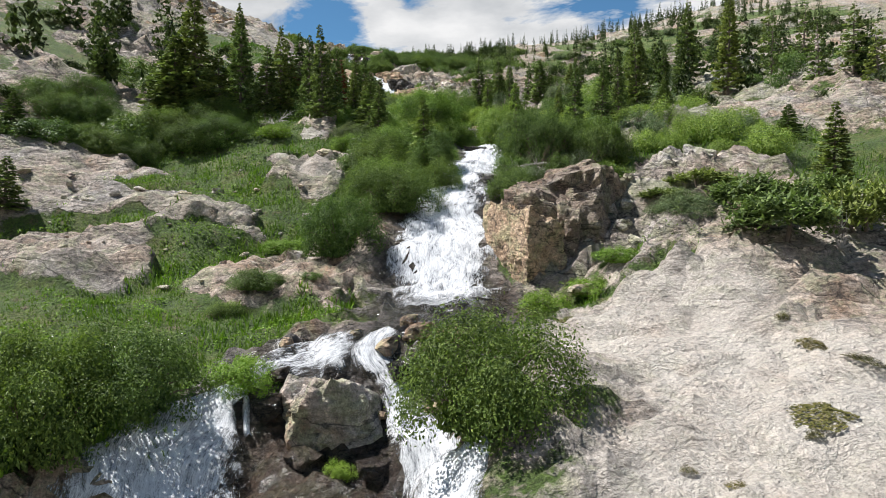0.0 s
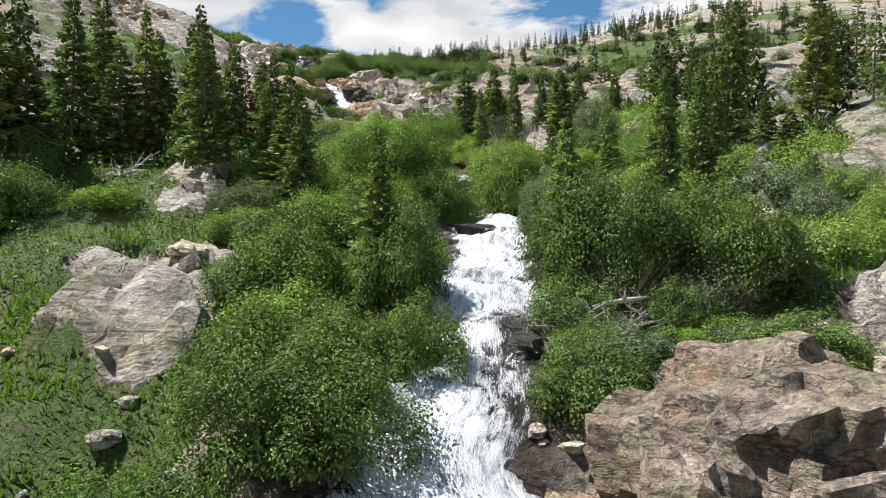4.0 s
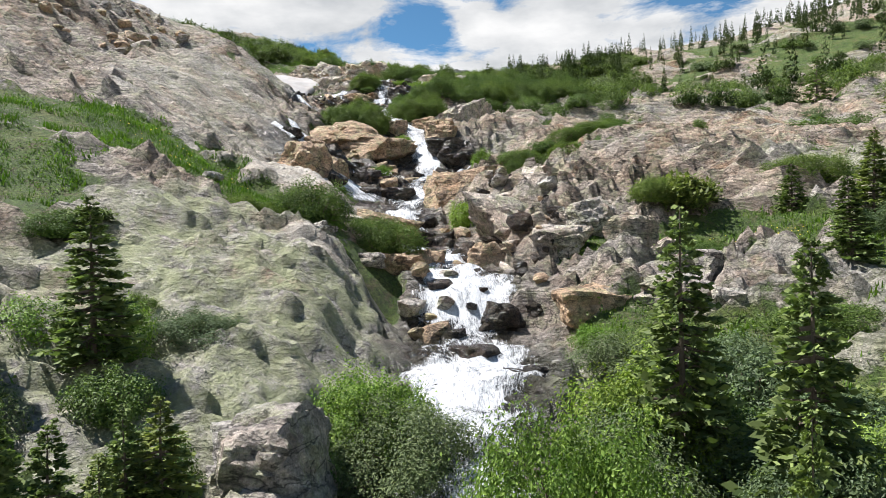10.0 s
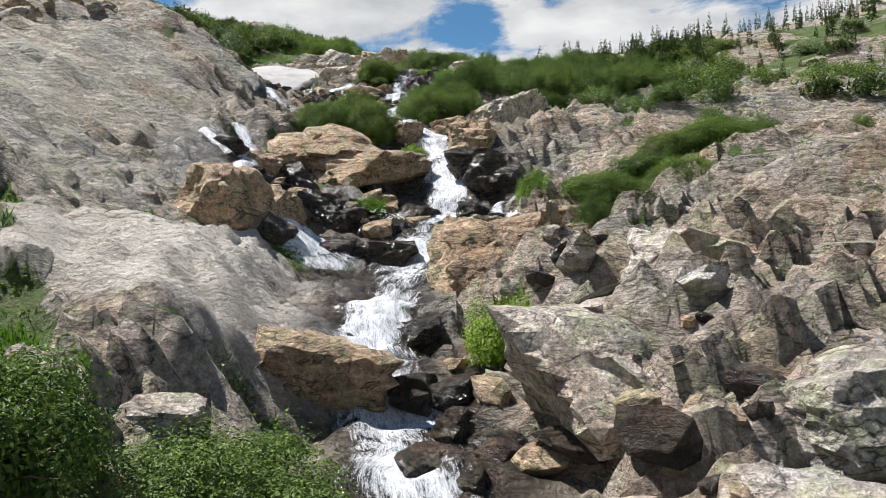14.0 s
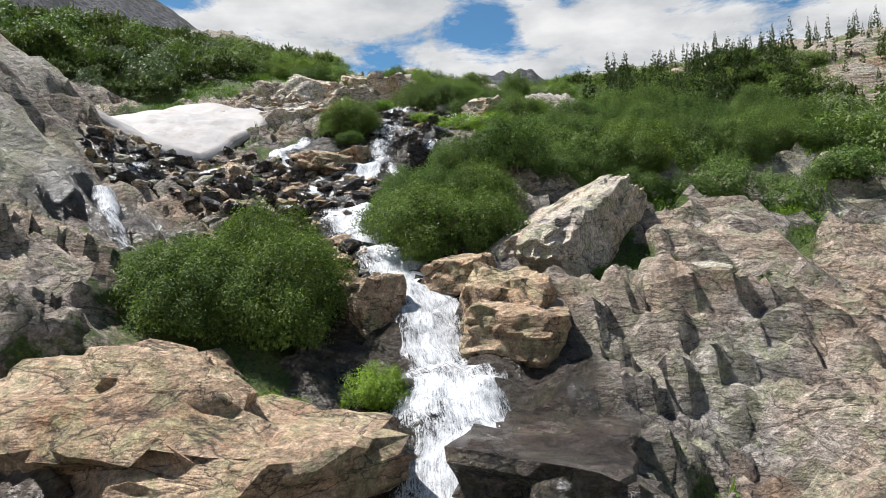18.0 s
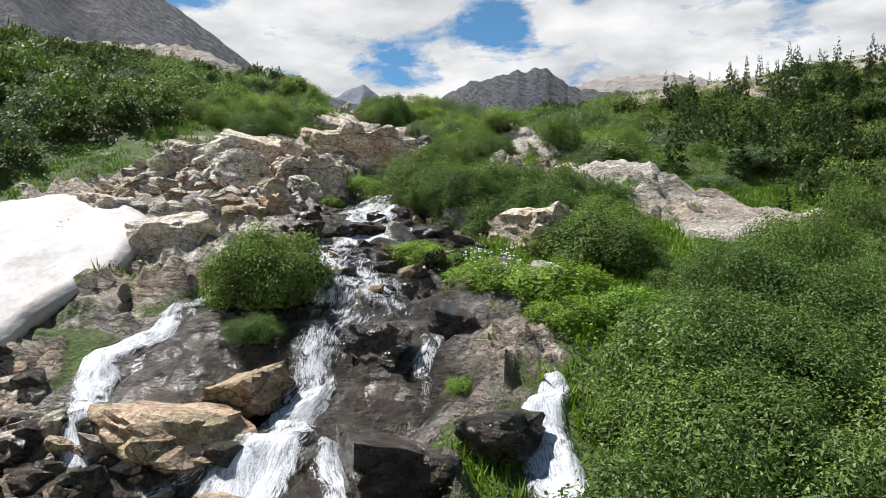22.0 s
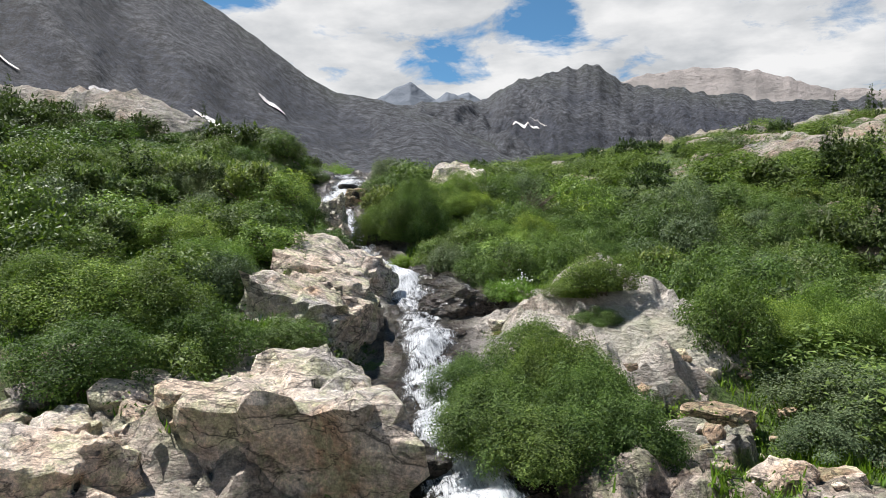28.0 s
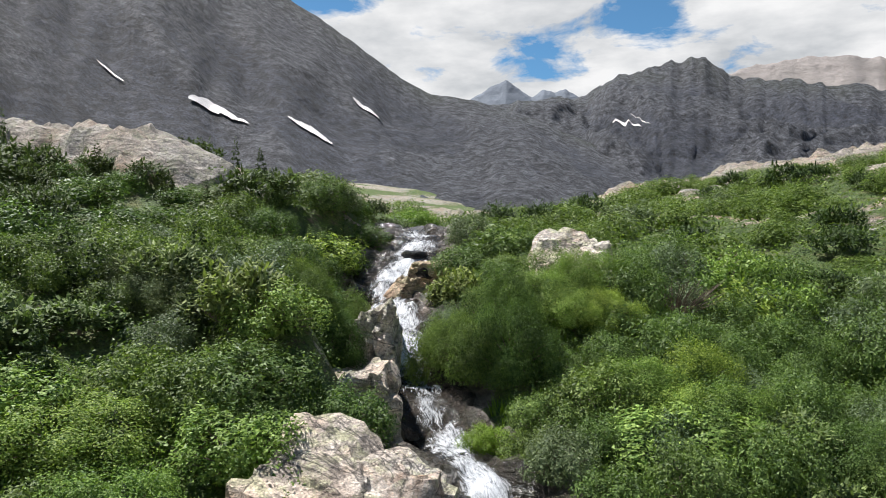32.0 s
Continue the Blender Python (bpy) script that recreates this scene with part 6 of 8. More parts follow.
boulder(-3.64, 47.78, 0.68, 0.61, 0.32, -37, "grey", 224, 0.3, -8, 0.4, -0.05, 3, "on the slope")
boulder(-8.48, 49.70, 0.47, 0.42, 0.22, 0, "grey", 225, 0.3, 5, 0.4, -0.04, 3, "on the slope")
boulder(-0.81, 44.68, 0.70, 0.70, 0.34, 42, "wet", 231, 0.3, 3, 0.4, -0.02, 3, "in the stream")
boulder(-0.42, 46.91, 0.92, 0.92, 0.46, -11, "wet", 232, 0.3, 0, 0.4, -0.19, 4, "in the stream")
boulder(0.35, 43.54, 0.37, 0.37, 0.23, 26, "wet", 233, 0.3, -3, 0.4, -0.02, 3, "in the stream")
boulder(-0.05, 43.49, 0.50, 0.50, 0.23, -27, "wet", 234, 0.3, -6, 0.4, -0.02, 3, "in the stream")
boulder(-1.91, 47.67, 0.54, 0.54, 0.27, 10, "wet", 235, 0.3, 7, 0.4, -0.03, 3, "in the stream")
boulder(-1.39, 48.08, 0.37, 0.37, 0.19, -43, "wet", 236, 0.3, 4, 0.4, -0.02, 3, "in the stream")
boulder(-3.21, 53.93, 0.53, 0.53, 0.28, -6, "wet", 237, 0.3, 1, 0.4, -0.04, 3, "in the stream")
boulder(-2.38, 53.11, 0.57, 0.57, 0.30, 31, "wet", 238, 0.3, -2, 0.4, -0.03, 3, "in the stream")
boulder(0.34, 47.02, 0.51, 0.51, 0.31, -22, "wet", 239, 0.3, -5, 0.4, -0.14, 3, "in the stream")
boulder(-3.28, 54.23, 0.64, 0.64, 0.34, 15, "wet", 240, 0.3, -8, 0.4, -0.05, 3, "in the stream")
boulder(-2.57, 54.03, 0.58, 0.58, 0.37, -38, "wet", 241, 0.3, 5, 0.4, -0.05, 3, "in the stream")
boulder(-2.47, 51.99, 0.76, 0.76, 0.31, -1, "wet", 242, 0.3, 2, 0.4, -0.03, 3, "in the stream")
boulder(-1.59, 49.63, 0.36, 0.36, 0.27, 36, "wet", 243, 0.3, -1, 0.4, -0.01, 3, "in the stream")
boulder(-1.78, 52.36, 0.62, 0.62, 0.35, -17, "wet", 244, 0.3, -4, 0.4, -0.03, 3, "in the stream")
boulder(-3.44, 55.91, 0.62, 0.62, 0.38, 20, "wet", 245, 0.3, -7, 0.4, -0.04, 3, "in the stream")
boulder(-7.03, 62.19, 0.88, 0.88, 0.44, -33, "wet", 246, 0.3, 6, 0.4, -0.10, 4, "in the stream")
boulder(-6.13, 62.20, 0.88, 0.88, 0.43, 4, "wet", 247, 0.3, 3, 0.4, -0.07, 4, "in the stream")
boulder(-7.96, 60.48, 0.92, 0.82, 0.73, 41, "tan", 248, 0.3, 0, 0.4, -0.08, 4, "on the slope")
boulder(-8.97, 59.36, 1.61, 1.44, 1.27, -12, "tan", 249, 0.3, -3, 0.4, -0.07, 4, "on the slope")
boulder(-9.47, 66.45, 2.87, 2.57, 1.14, 25, "tan", 250, 0.3, -6, 0.4, -0.29, 4, "on the slope")
boulder(-7.57, 66.08, 3.15, 2.82, 0.99, -28, "tan", 251, 0.3, 7, 0.4, -0.39, 4, "on the slope")
boulder(-10.10, 63.81, 1.12, 1.00, 0.58, 9, "tan", 252, 0.3, 4, 0.4, -0.12, 4, "on the slope")
boulder(-8.07, 60.72, 0.83, 0.83, 0.46, -44, "wet", 253, 0.3, 1, 0.4, -0.09, 4, "in the stream")
boulder(-7.01, 61.72, 0.74, 0.74, 0.44, -7, "wet", 254, 0.3, -2, 0.4, -0.10, 3, "in the stream")
boulder(-5.50, 60.91, 1.06, 1.06, 0.44, 30, "wet", 255, 0.3, -5, 0.4, -0.09, 4, "in the stream")
boulder(-3.81, 64.15, 0.94, 0.94, 0.51, -23, "wet", 256, 0.3, -8, 0.4, -0.06, 4, "in the stream")
boulder(-3.48, 66.09, 1.53, 1.53, 0.99, 14, "wet", 257, 0.3, 5, 0.4, -0.23, 4, "in the stream")
boulder(-5.31, 64.18, 0.70, 0.70, 0.46, -39, "wet", 258, 0.3, 2, 0.4, -0.05, 3, "in the stream")
boulder(-6.26, 62.79, 0.72, 0.72, 0.42, -2, "wet", 259, 0.3, -1, 0.4, -0.06, 3, "in the stream")
boulder(-7.72, 61.97, 0.62, 0.62, 0.34, 35, "wet", 260, 0.3, -4, 0.4, -0.07, 3, "in the stream")
boulder(-11.09, 63.64, 1.18, 1.18, 0.54, -18, "wet", 261, 0.3, -7, 0.4, -0.16, 4, "in the stream")
boulder(-6.71, 60.52, 1.05, 1.05, 0.44, 19, "wet", 262, 0.3, 6, 0.4, -0.13, 4, "in the stream")
boulder(-3.01, 63.25, 0.63, 0.63, 0.29, -34, "wet", 263, 0.3, 3, 0.4, -0.03, 3, "in the stream")
boulder(-6.83, 62.94, 0.50, 0.50, 0.31, 3, "wet", 264, 0.3, 0, 0.4, -0.06, 3, "in the stream")
boulder(-3.32, 61.83, 1.24, 1.11, 0.73, 40, "grey", 265, 0.3, -3, 0.4, -0.07, 4, "on the slope")
boulder(-4.72, 69.77, 1.49, 1.34, 0.77, -19, "tan", 278, 0.3, 6, 0.4, -0.15, 4, "on the slope")
boulder(-0.91, 58.99, 0.50, 0.45, 0.21, 23, "tan", 284, 0.3, 4, 0.4, -0.02, 3, "on the slope")
boulder(-0.99, 60.53, 0.79, 0.71, 0.38, -30, "tan", 285, 0.3, 1, 0.4, -0.03, 3, "on the slope")
boulder(-7.31, 70.18, 1.03, 0.92, 0.97, 44, "tan", 287, 0.3, -5, 0.4, -0.09, 4, "on the slope")
boulder(-5.89, 71.46, 1.07, 0.95, 0.61, -9, "tan", 288, 0.3, -8, 0.4, -0.11, 4, "on the slope")
boulder(-5.25, 70.74, 1.04, 0.93, 0.68, 28, "tan", 289, 0.3, 5, 0.4, -0.10, 4, "on the slope")
boulder(-4.77, 70.16, 1.25, 1.12, 0.90, -25, "tan", 290, 0.3, 2, 0.4, -0.13, 4, "on the slope")
boulder(-1.58, 72.62, 1.16, 1.04, 0.41, 12, "grey", 291, 0.3, -1, 0.4, -0.08, 4, "on the slope")
boulder(-2.94, 71.88, 0.57, 0.51, 0.20, -41, "grey", 292, 0.3, -4, 0.4, -0.03, 3, "on the slope")
boulder(-2.50, 71.08, 0.33, 0.29, 0.15, -4, "grey", 293, 0.3, -7, 0.4, -0.02, 3, "on the slope")
boulder(-6.41, 71.28, 0.45, 0.45, 0.29, 33, "wet", 294, 0.3, 6, 0.4, -0.05, 3, "in the stream")
boulder(-11.48, 79.04, 1.9, 1.7, 0.50, -37, "tan", 314, 0.3, -6, 0.4, -0.17, 4, "on the slope")
boulder(-10.93, 79.86, 1.02, 0.91, 0.44, 0, "tan", 315, 0.3, 7, 0.4, -0.09, 4, "on the slope")
boulder(-8.31, 78.31, 1.35, 1.35, 0.65, 37, "wet", 316, 0.3, 4, 0.4, -0.14, 4, "in the stream")
boulder(-9.06, 77.04, 0.69, 0.69, 0.28, -16, "wet", 317, 0.3, 1, 0.4, -0.05, 3, "in the stream")
boulder(-10.19, 77.47, 0.80, 0.80, 0.45, 21, "wet", 318, 0.3, -2, 0.4, -0.07, 4, "in the stream")
boulder(-7.39, 78.93, 0.86, 0.86, 0.37, -32, "wet", 319, 0.3, -5, 0.4, -0.09, 4, "in the stream")
boulder(-9.53, 81.09, 0.89, 0.89, 0.39, 5, "wet", 320, 0.3, -8, 0.4, -0.08, 4, "in the stream")
boulder(-11.71, 86.11, 1.11, 1.11, 0.46, 42, "wet", 321, 0.3, 5, 0.4, -0.07, 4, "in the stream")
boulder(-13.87, 77.49, 0.65, 0.59, 0.47, -11, "tan", 322, 0.3, 2, 0.4, -0.03, 3, "on the slope")
boulder(-12.55, 75.29, 0.58, 0.52, 0.55, 26, "tan", 323, 0.3, -1, 0.4, -0.04, 3, "on the slope")
boulder(-12.91, 76.56, 0.44, 0.40, 0.28, -27, "tan", 324, 0.3, -4, 0.4, -0.03, 3, "on the slope")
boulder(-11.46, 76.53, 0.63, 0.63, 0.33, 10, "wet", 325, 0.3, -7, 0.4, -0.05, 3, "in the stream")
boulder(-8.41, 81.51, 0.72, 0.72, 0.33, 31, "wet", 328, 0.3, 0, 0.4, -0.06, 3, "in the stream")
boulder(-7.57, 85.48, 1.53, 1.37, 0.76, -22, "pale", 329, 0.3, -3, 0.4, -0.07, 4, "on the slope")
boulder(-8.57, 86.51, 0.72, 0.65, 0.41, 15, "grey", 330, 0.3, -6, 0.4, -0.03, 3, "on the slope")
boulder(-9.35, 86.70, 0.84, 0.75, 0.42, -38, "grey", 331, 0.3, 7, 0.4, -0.04, 4, "on the slope")
boulder(-7.21, 83.36, 0.61, 0.55, 0.31, -1, "grey", 332, 0.3, 4, 0.4, -0.04, 3, "on the slope")
boulder(-15.45, 84.91, 1.87, 1.68, 0.80, 36, "pale", 333, 0.3, 1, 0.4, -0.14, 4, "on the slope")
boulder(-18.24, 86.11, 1.30, 1.17, 0.62, -17, "pale", 334, 0.3, -2, 0.4, -0.11, 4, "on the slope")
boulder(-10.49, 85.72, 0.66, 0.59, 0.40, 20, "grey", 335, 0.3, -5, 0.4, -0.04, 3, "on the slope")
boulder(-11.82, 85.80, 0.78, 0.78, 0.38, -33, "wet", 336, 0.3, -8, 0.4, -0.06, 3, "in the stream")
boulder(-11.36, 86.05, 0.53, 0.53, 0.33, 4, "wet", 337, 0.3, 5, 0.4, -0.03, 3, "in the stream")
boulder(-16.45, 89.62, 1.60, 1.43, 0.85, 19, "pale", 352, 0.3, -8, 0.4, -0.11, 4, "on the slope")
boulder(-15.13, 90.22, 1.26, 1.13, 0.74, -34, "pale", 353, 0.3, 5, 0.4, -0.12, 4, "on the slope")
boulder(-14.09, 90.02, 1.22, 1.09, 1.16, 3, "pale", 354, 0.3, 2, 0.4, -0.10, 4, "on the slope")
boulder(-17.35, 91.67, 1.86, 1.67, 0.93, 40, "pale", 355, 0.3, -1, 0.4, -0.14, 4, "on the slope")
boulder(-19.15, 90.96, 0.88, 0.79, 0.47, -13, "pale", 356, 0.3, -4, 0.4, -0.08, 4, "on the slope")
boulder(-18.68, 89.90, 0.72, 0.64, 0.44, 24, "pale", 357, 0.3, -7, 0.4, -0.06, 3, "on the slope")
boulder(-17.25, 92.77, 0.84, 0.75, 0.57, -29, "pale", 358, 0.3, 6, 0.4, -0.06, 4, "on the slope")
boulder(-16.61, 93.39, 0.74, 0.66, 0.47, 8, "pale", 359, 0.3, 3, 0.4, -0.05, 3, "on the slope")
boulder(-16.37, 92.50, 0.82, 0.73, 0.66, -45, "pale", 360, 0.3, 0, 0.4, -0.06, 4, "on the slope")
boulder(-17.35, 90.24, 0.82, 0.73, 0.39, -8, "pale", 361, 0.3, -3, 0.4, -0.06, 4, "on the slope")
boulder(-15.82, 87.06, 0.70, 0.62, 0.37, 29, "pale", 362, 0.3, -6, 0.4, -0.05, 3, "on the slope")
boulder(-14.38, 87.58, 0.63, 0.56, 0.45, -24, "tan", 363, 0.3, 7, 0.4, -0.04, 3, "on the slope")
boulder(-14.89, 86.99, 0.68, 0.61, 0.29, 13, "tan", 364, 0.3, 4, 0.4, -0.04, 3, "on the slope")
boulder(-14.39, 89.36, 0.82, 0.73, 0.43, -40, "pale", 365, 0.3, 1, 0.4, -0.06, 4, "on the slope")
boulder(-7.87, 88.44, 0.73, 0.65, 0.41, 28, "pale", 379, 0.3, 7, 0.4, -0.04, 3, "on the slope")
boulder(-7.68, 95.89, 0.75, 0.67, 0.42, -25, "pale", 380, 0.3, 4, 0.4, -0.03, 3, "on the slope")
boulder(-11.99, 92.26, 0.67, 0.67, 0.43, -41, "wet", 382, 0.3, -2, 0.4, -0.04, 3, "in the stream")
boulder(-13.06, 88.07, 0.71, 0.71, 0.26, -4, "wet", 383, 0.3, -5, 0.4, -0.04, 3, "in the stream")
boulder(-12.02, 94.17, 0.65, 0.65, 0.40, 33, "wet", 384, 0.3, -8, 0.4, -0.04, 3, "in the stream")
boulder(-13.20, 87.04, 0.52, 0.52, 0.29, -20, "wet", 385, 0.3, 5, 0.4, -0.03, 3, "in the stream")
boulder(-3.52, 108.24, 1.63, 1.46, 0.52, 1, "pale", 388, 0.3, -4, 0.4, -0.09, 4, "on the slope")
boulder(-17.51, 93.05, 0.53, 0.47, 0.43, 22, "grey", 391, 0.3, 3, 0.4, -0.04, 3, "on the slope")
boulder(-16.67, 93.31, 0.60, 0.54, 0.36, -31, "grey", 392, 0.3, 0, 0.4, -0.04, 3, "on the slope")
boulder(-17.34, 92.29, 0.62, 0.56, 0.33, 6, "pale", 393, 0.3, -3, 0.4, -0.05, 3, "on the slope")
boulder(-16.60, 92.79, 0.50, 0.45, 0.34, 43, "grey", 394, 0.3, -6, 0.4, -0.03, 3, "on the slope")
boulder(-17.43, 92.02, 0.61, 0.55, 0.32, -10, "grey", 395, 0.3, 7, 0.4, -0.05, 3, "on the slope")
boulder(-17.42, 92.65, 0.44, 0.39, 0.28, 27, "grey", 396, 0.3, 4, 0.4, -0.03, 3, "on the slope")
boulder(-12.86, 95.16, 0.57, 0.57, 0.32, 11, "wet", 398, 0.3, -2, 0.4, -0.03, 3, "in the stream")
boulder(-13.45, 102.20, 1.04, 1.04, 0.34, -42, "wet", 399, 0.3, -5, 0.4, -0.06, 4, "in the stream")
boulder(-14.87, 102.58, 0.97, 0.97, 0.45, -5, "wet", 400, 0.3, -8, 0.4, -0.07, 4, "in the stream")
boulder(-8.51, 97.75, 0.97, 0.86, 0.30, -21, "tan", 402, 0.3, 2, 0.4, -0.04, 4, "on the slope")
boulder(-6.78, 101.73, 0.57, 0.51, 0.21, -37, "tan", 404, 0.3, -4, 0.4, -0.01, 3, "on the slope")
boulder(-14.63, 102.04, 1.28, 1.28, 0.57, 0, "wet", 405, 0.3, -7, 0.4, -0.06, 4, "in the stream")
boulder(-13.71, 102.21, 1.02, 1.02, 0.50, 37, "wet", 406, 0.3, 6, 0.4, -0.06, 4, "in the stream")
boulder(-13.96, 100.47, 0.54, 0.54, 0.23, -16, "wet", 407, 0.3, 3, 0.4, -0.03, 3, "in the stream")
boulder(-15.25, 101.32, 0.59, 0.59, 0.31, 21, "wet", 408, 0.3, 0, 0.4, -0.03, 3, "in the stream")
boulder(-14.12, 99.51, 0.50, 0.50, 0.21, -32, "wet", 409, 0.3, -3, 0.4, -0.03, 3, "in the stream")
boulder(-12.95, 100.92, 0.51, 0.46, 0.20, 42, "pale", 411, 0.3, 7, 0.4, -0.03, 3, "on the slope")
boulder(-15.97, 100.92, 0.51, 0.51, 0.38, 10, "wet", 415, 0.3, -5, 0.4, -0.02, 3, "in the stream")
boulder(-22.74, 114.25, 0.76, 0.76, 0.34, -13, "wet", 446, 0.3, -2, 0.4, -0.07, 3, "in the stream")
boulder(-21.89, 110.99, 0.66, 0.66, 0.39, 24, "wet", 447, 0.3, -5, 0.4, -0.04, 3, "in the stream")
boulder(-21.65, 113.02, 0.85, 0.85, 0.37, -29, "wet", 448, 0.3, -8, 0.4, -0.07, 4, "in the stream")
boulder(-21.28, 108.70, 0.81, 0.81, 0.43, 8, "wet", 449, 0.3, 5, 0.4, -0.04, 4, "in the stream")
boulder(-18.63, 105.22, 0.53, 0.53, 0.23, -45, "wet", 450, 0.3, 2, 0.4, -0.02, 3, "in the stream")
boulder(-18.42, 107.07, 0.69, 0.69, 0.44, -8, "wet", 451, 0.3, -1, 0.4, -0.05, 3, "in the stream")
boulder(-21.68, 113.08, 1.11, 0.99, 0.60, 29, "tan", 452, 0.3, -4, 0.4, -0.08, 4, "on the slope")
boulder(-21.72, 111.69, 0.90, 0.81, 0.71, -24, "tan", 453, 0.3, -7, 0.4, -0.06, 4, "on the slope")
boulder(-24.89, 116.07, 0.68, 0.68, 0.31, 13, "wet", 454, 0.3, 6, 0.4, -0.04, 3, "in the stream")
boulder(1.11, 31.76, 0.83, 0.75, 0.57, -4, "grey", 473, 0.3, -3, 0.4, -0.16, 4, "on the slope")
boulder(1.56, 29.08, 0.31, 0.31, 0.23, 33, "wet", 474, 0.3, -6, 0.4, -0.01, 3, "in the stream")
boulder(-2.79, 71.99, 0.57, 0.51, 0.27, -39, "grey", 528, 0.3, -8, 0.4, -0.03, 3, "on the slope")
boulder(-2.92, 72.14, 0.44, 0.39, 0.17, -2, "grey", 529, 0.3, 5, 0.4, -0.03, 3, "on the slope")
boulder(-2.51, 71.01, 0.29, 0.26, 0.15, 35, "grey", 530, 0.3, 2, 0.4, -0.02, 3, "on the slope")
boulder(-3.92, 66.83, 1.99, 1.99, 0.81, 3, "wet", 534, 0.3, 6, 0.4, -0.26, 4, "in the stream")
boulder(-7.39, 61.71, 0.96, 0.96, 0.49, 40, "wet", 535, 0.3, 3, 0.4, -0.13, 4, "in the stream")
boulder(-8.12, 61.43, 0.81, 0.81, 0.49, -13, "wet", 536, 0.3, 0, 0.4, -0.08, 4, "in the stream")
boulder(-5.53, 60.76, 1.29, 1.29, 0.53, 24, "wet", 537, 0.3, -3, 0.4, -0.11, 4, "in the stream")
boulder(-5.55, 64.28, 0.80, 0.80, 0.39, -29, "wet", 538, 0.3, -6, 0.4, -0.06, 3, "in the stream")
boulder(-7.73, 59.38, 0.72, 0.72, 0.40, 8, "wet", 539, 0.3, 7, 0.4, -0.09, 3, "in the stream")
boulder(3.35, 19.6, 2.6, 2.8, 0.95, 40, "brown", 627, 1.9, 0, 0.1, -0.1, 5, "beside the waterfall")
boulder(2.75, 18.5, 1.7, 1.8, 1.15, -20, "brown", 631, 1.5, 0, 0.1, -0.1, 5, "beside the waterfall")
boulder(2.05, 18.1, 1.5, 1.9, 0.95, 30, "tan", 604, 1.4, 0, 0.7, 0.0, 5, "beside the waterfall")
boulder(-1.75, 12.6, 2.0, 1.9, 1.10, 10, "grey", 605, 0.91, 0, 0.2, -0.97, 5, "beside the stream")
boulder(-2.4, 59.6, 3.4, 3.0, 1.10, 20, "tan", 606, 1.55, 0, 0.2, -0.84, 5, "beside the stream")
boulder(-15.0, 94.4, 3.2, 3.2, 1.31, 20, "pale", 607, 1.23, 0, 0.5, -0.60, 5, "beside the stream")
boulder(-17.0, 99.2, 3.0, 3.2, 1.10, 15, "pale", 608, 1.36, 0, 0.7, -0.73, 5, "beside the stream")
boulder(-17.6, 101.4, 2.6, 2.2, 1.16, 5, "pale", 609, 1.12, 0, 0.6, -0.60, 5, "beside the stream")
boulder(-19.7, 105.8, 1.5, 3.4, 1.56, 35, "pale", 610, 0.48, 0, 0.4, -0.60, 5, "beside the stream")
boulder(-20.7, 107.9, 1.2, 2.8, 0.9, 30, "pale", 626, 1.2, 0, 0.5, 0.2, 5, "beside the stream")
boulder(-2.75, 38.7, 1.5, 1.4, 1.25, 20, "grey", 632, 0.5, 0, 0.6, -0.1, 5, "beside the stream")
boulder(-17.2, 112.2, 2.8, 1.6, 1.32, 5, "pale", 611, 1.06, 0, 0.4, -0.60, 5, "beside the stream")
boulder(-4.0, 74.2, 2.1, 4.8, 0.95, -26, "pale", 619, 1.0, 19, 0.95, -0.1, 5, "standing beside the stream", -14)
conifer(10.39, 19.43, 1.41, 2.39, "spruce", 20, "near")
conifer(11.48, 24.27, 1.18, 1.22, "spruce", 21, "near")
conifer(-14.28, 30.79, 1.50, 1.90, "spruce", 23, "near")
conifer(-14.51, 24.71, 1.60, 1.62, "spruce", 24, "near")
conifer(-12.41, 20.65, 1.34, 1.59, "spruce", 25, "near")
conifer(5.35, 22.78, 1.02, 1.32, "fir", 76, "near")
conifer(-7.11, 31.79, 1.40, 4.09, "tall", 91, "near")
conifer(-6.78, 32.37, 1.57, 3.63, "spruce", 92, "near")
conifer(-5.72, 31.13, 1.33, 3.81, "spruce", 93, "near")
conifer(-5.37, 31.62, 1.07, 3.67, "tall", 94, "near")
conifer(-4.68, 31.08, 1.13, 3.52, "spruce", 95, "near")
conifer(-4.40, 31.57, 1.18, 3.05, "rusty", 96, "near")
conifer(-3.88, 31.33, 1.16, 2.60, "spruce", 97, "near")
conifer(-3.19, 30.75, 1.21, 2.20, "spruce", 98, "near")
conifer(-3.27, 33.48, 1.35, 2.34, "spruce", 99, "near")
conifer(-3.25, 37.26, 1.23, 1.75, "spruce", 100, "near")
conifer(6.96, 28.89, 0.99, 3.08, "tall", 122, "near")
conifer(8.59, 35.80, 0.59, 0.70, "rusty", 123, "near")
conifer(3.53, 30.61, 1.10, 2.58, "fir", 132, "near")
conifer(4.67, 29.80, 1.00, 2.23, "fir", 133, "near")
conifer(7.00, 47.21, 1.40, 2.01, "spruce", 145, "near")
conifer(8.80, 50.42, 1.36, 2.17, "spruce", 146, "near")
conifer(7.10, 51.12, 1.16, 1.55, "spruce", 147, "near")
conifer(14.50, 53.84, 2.31, 3.06, "spruce", 148, "near")
conifer(14.77, 50.12, 1.36, 2.38, "spruce", 149, "near")
conifer(14.69, 48.79, 1.30, 2.58, "spruce", 150, "near")
conifer(18.83, 71.10, 1.99, 2.66, "spruce", 151, "far")
conifer(9.93, 45.18, 1.30, 1.59, "spruce", 152, "near")
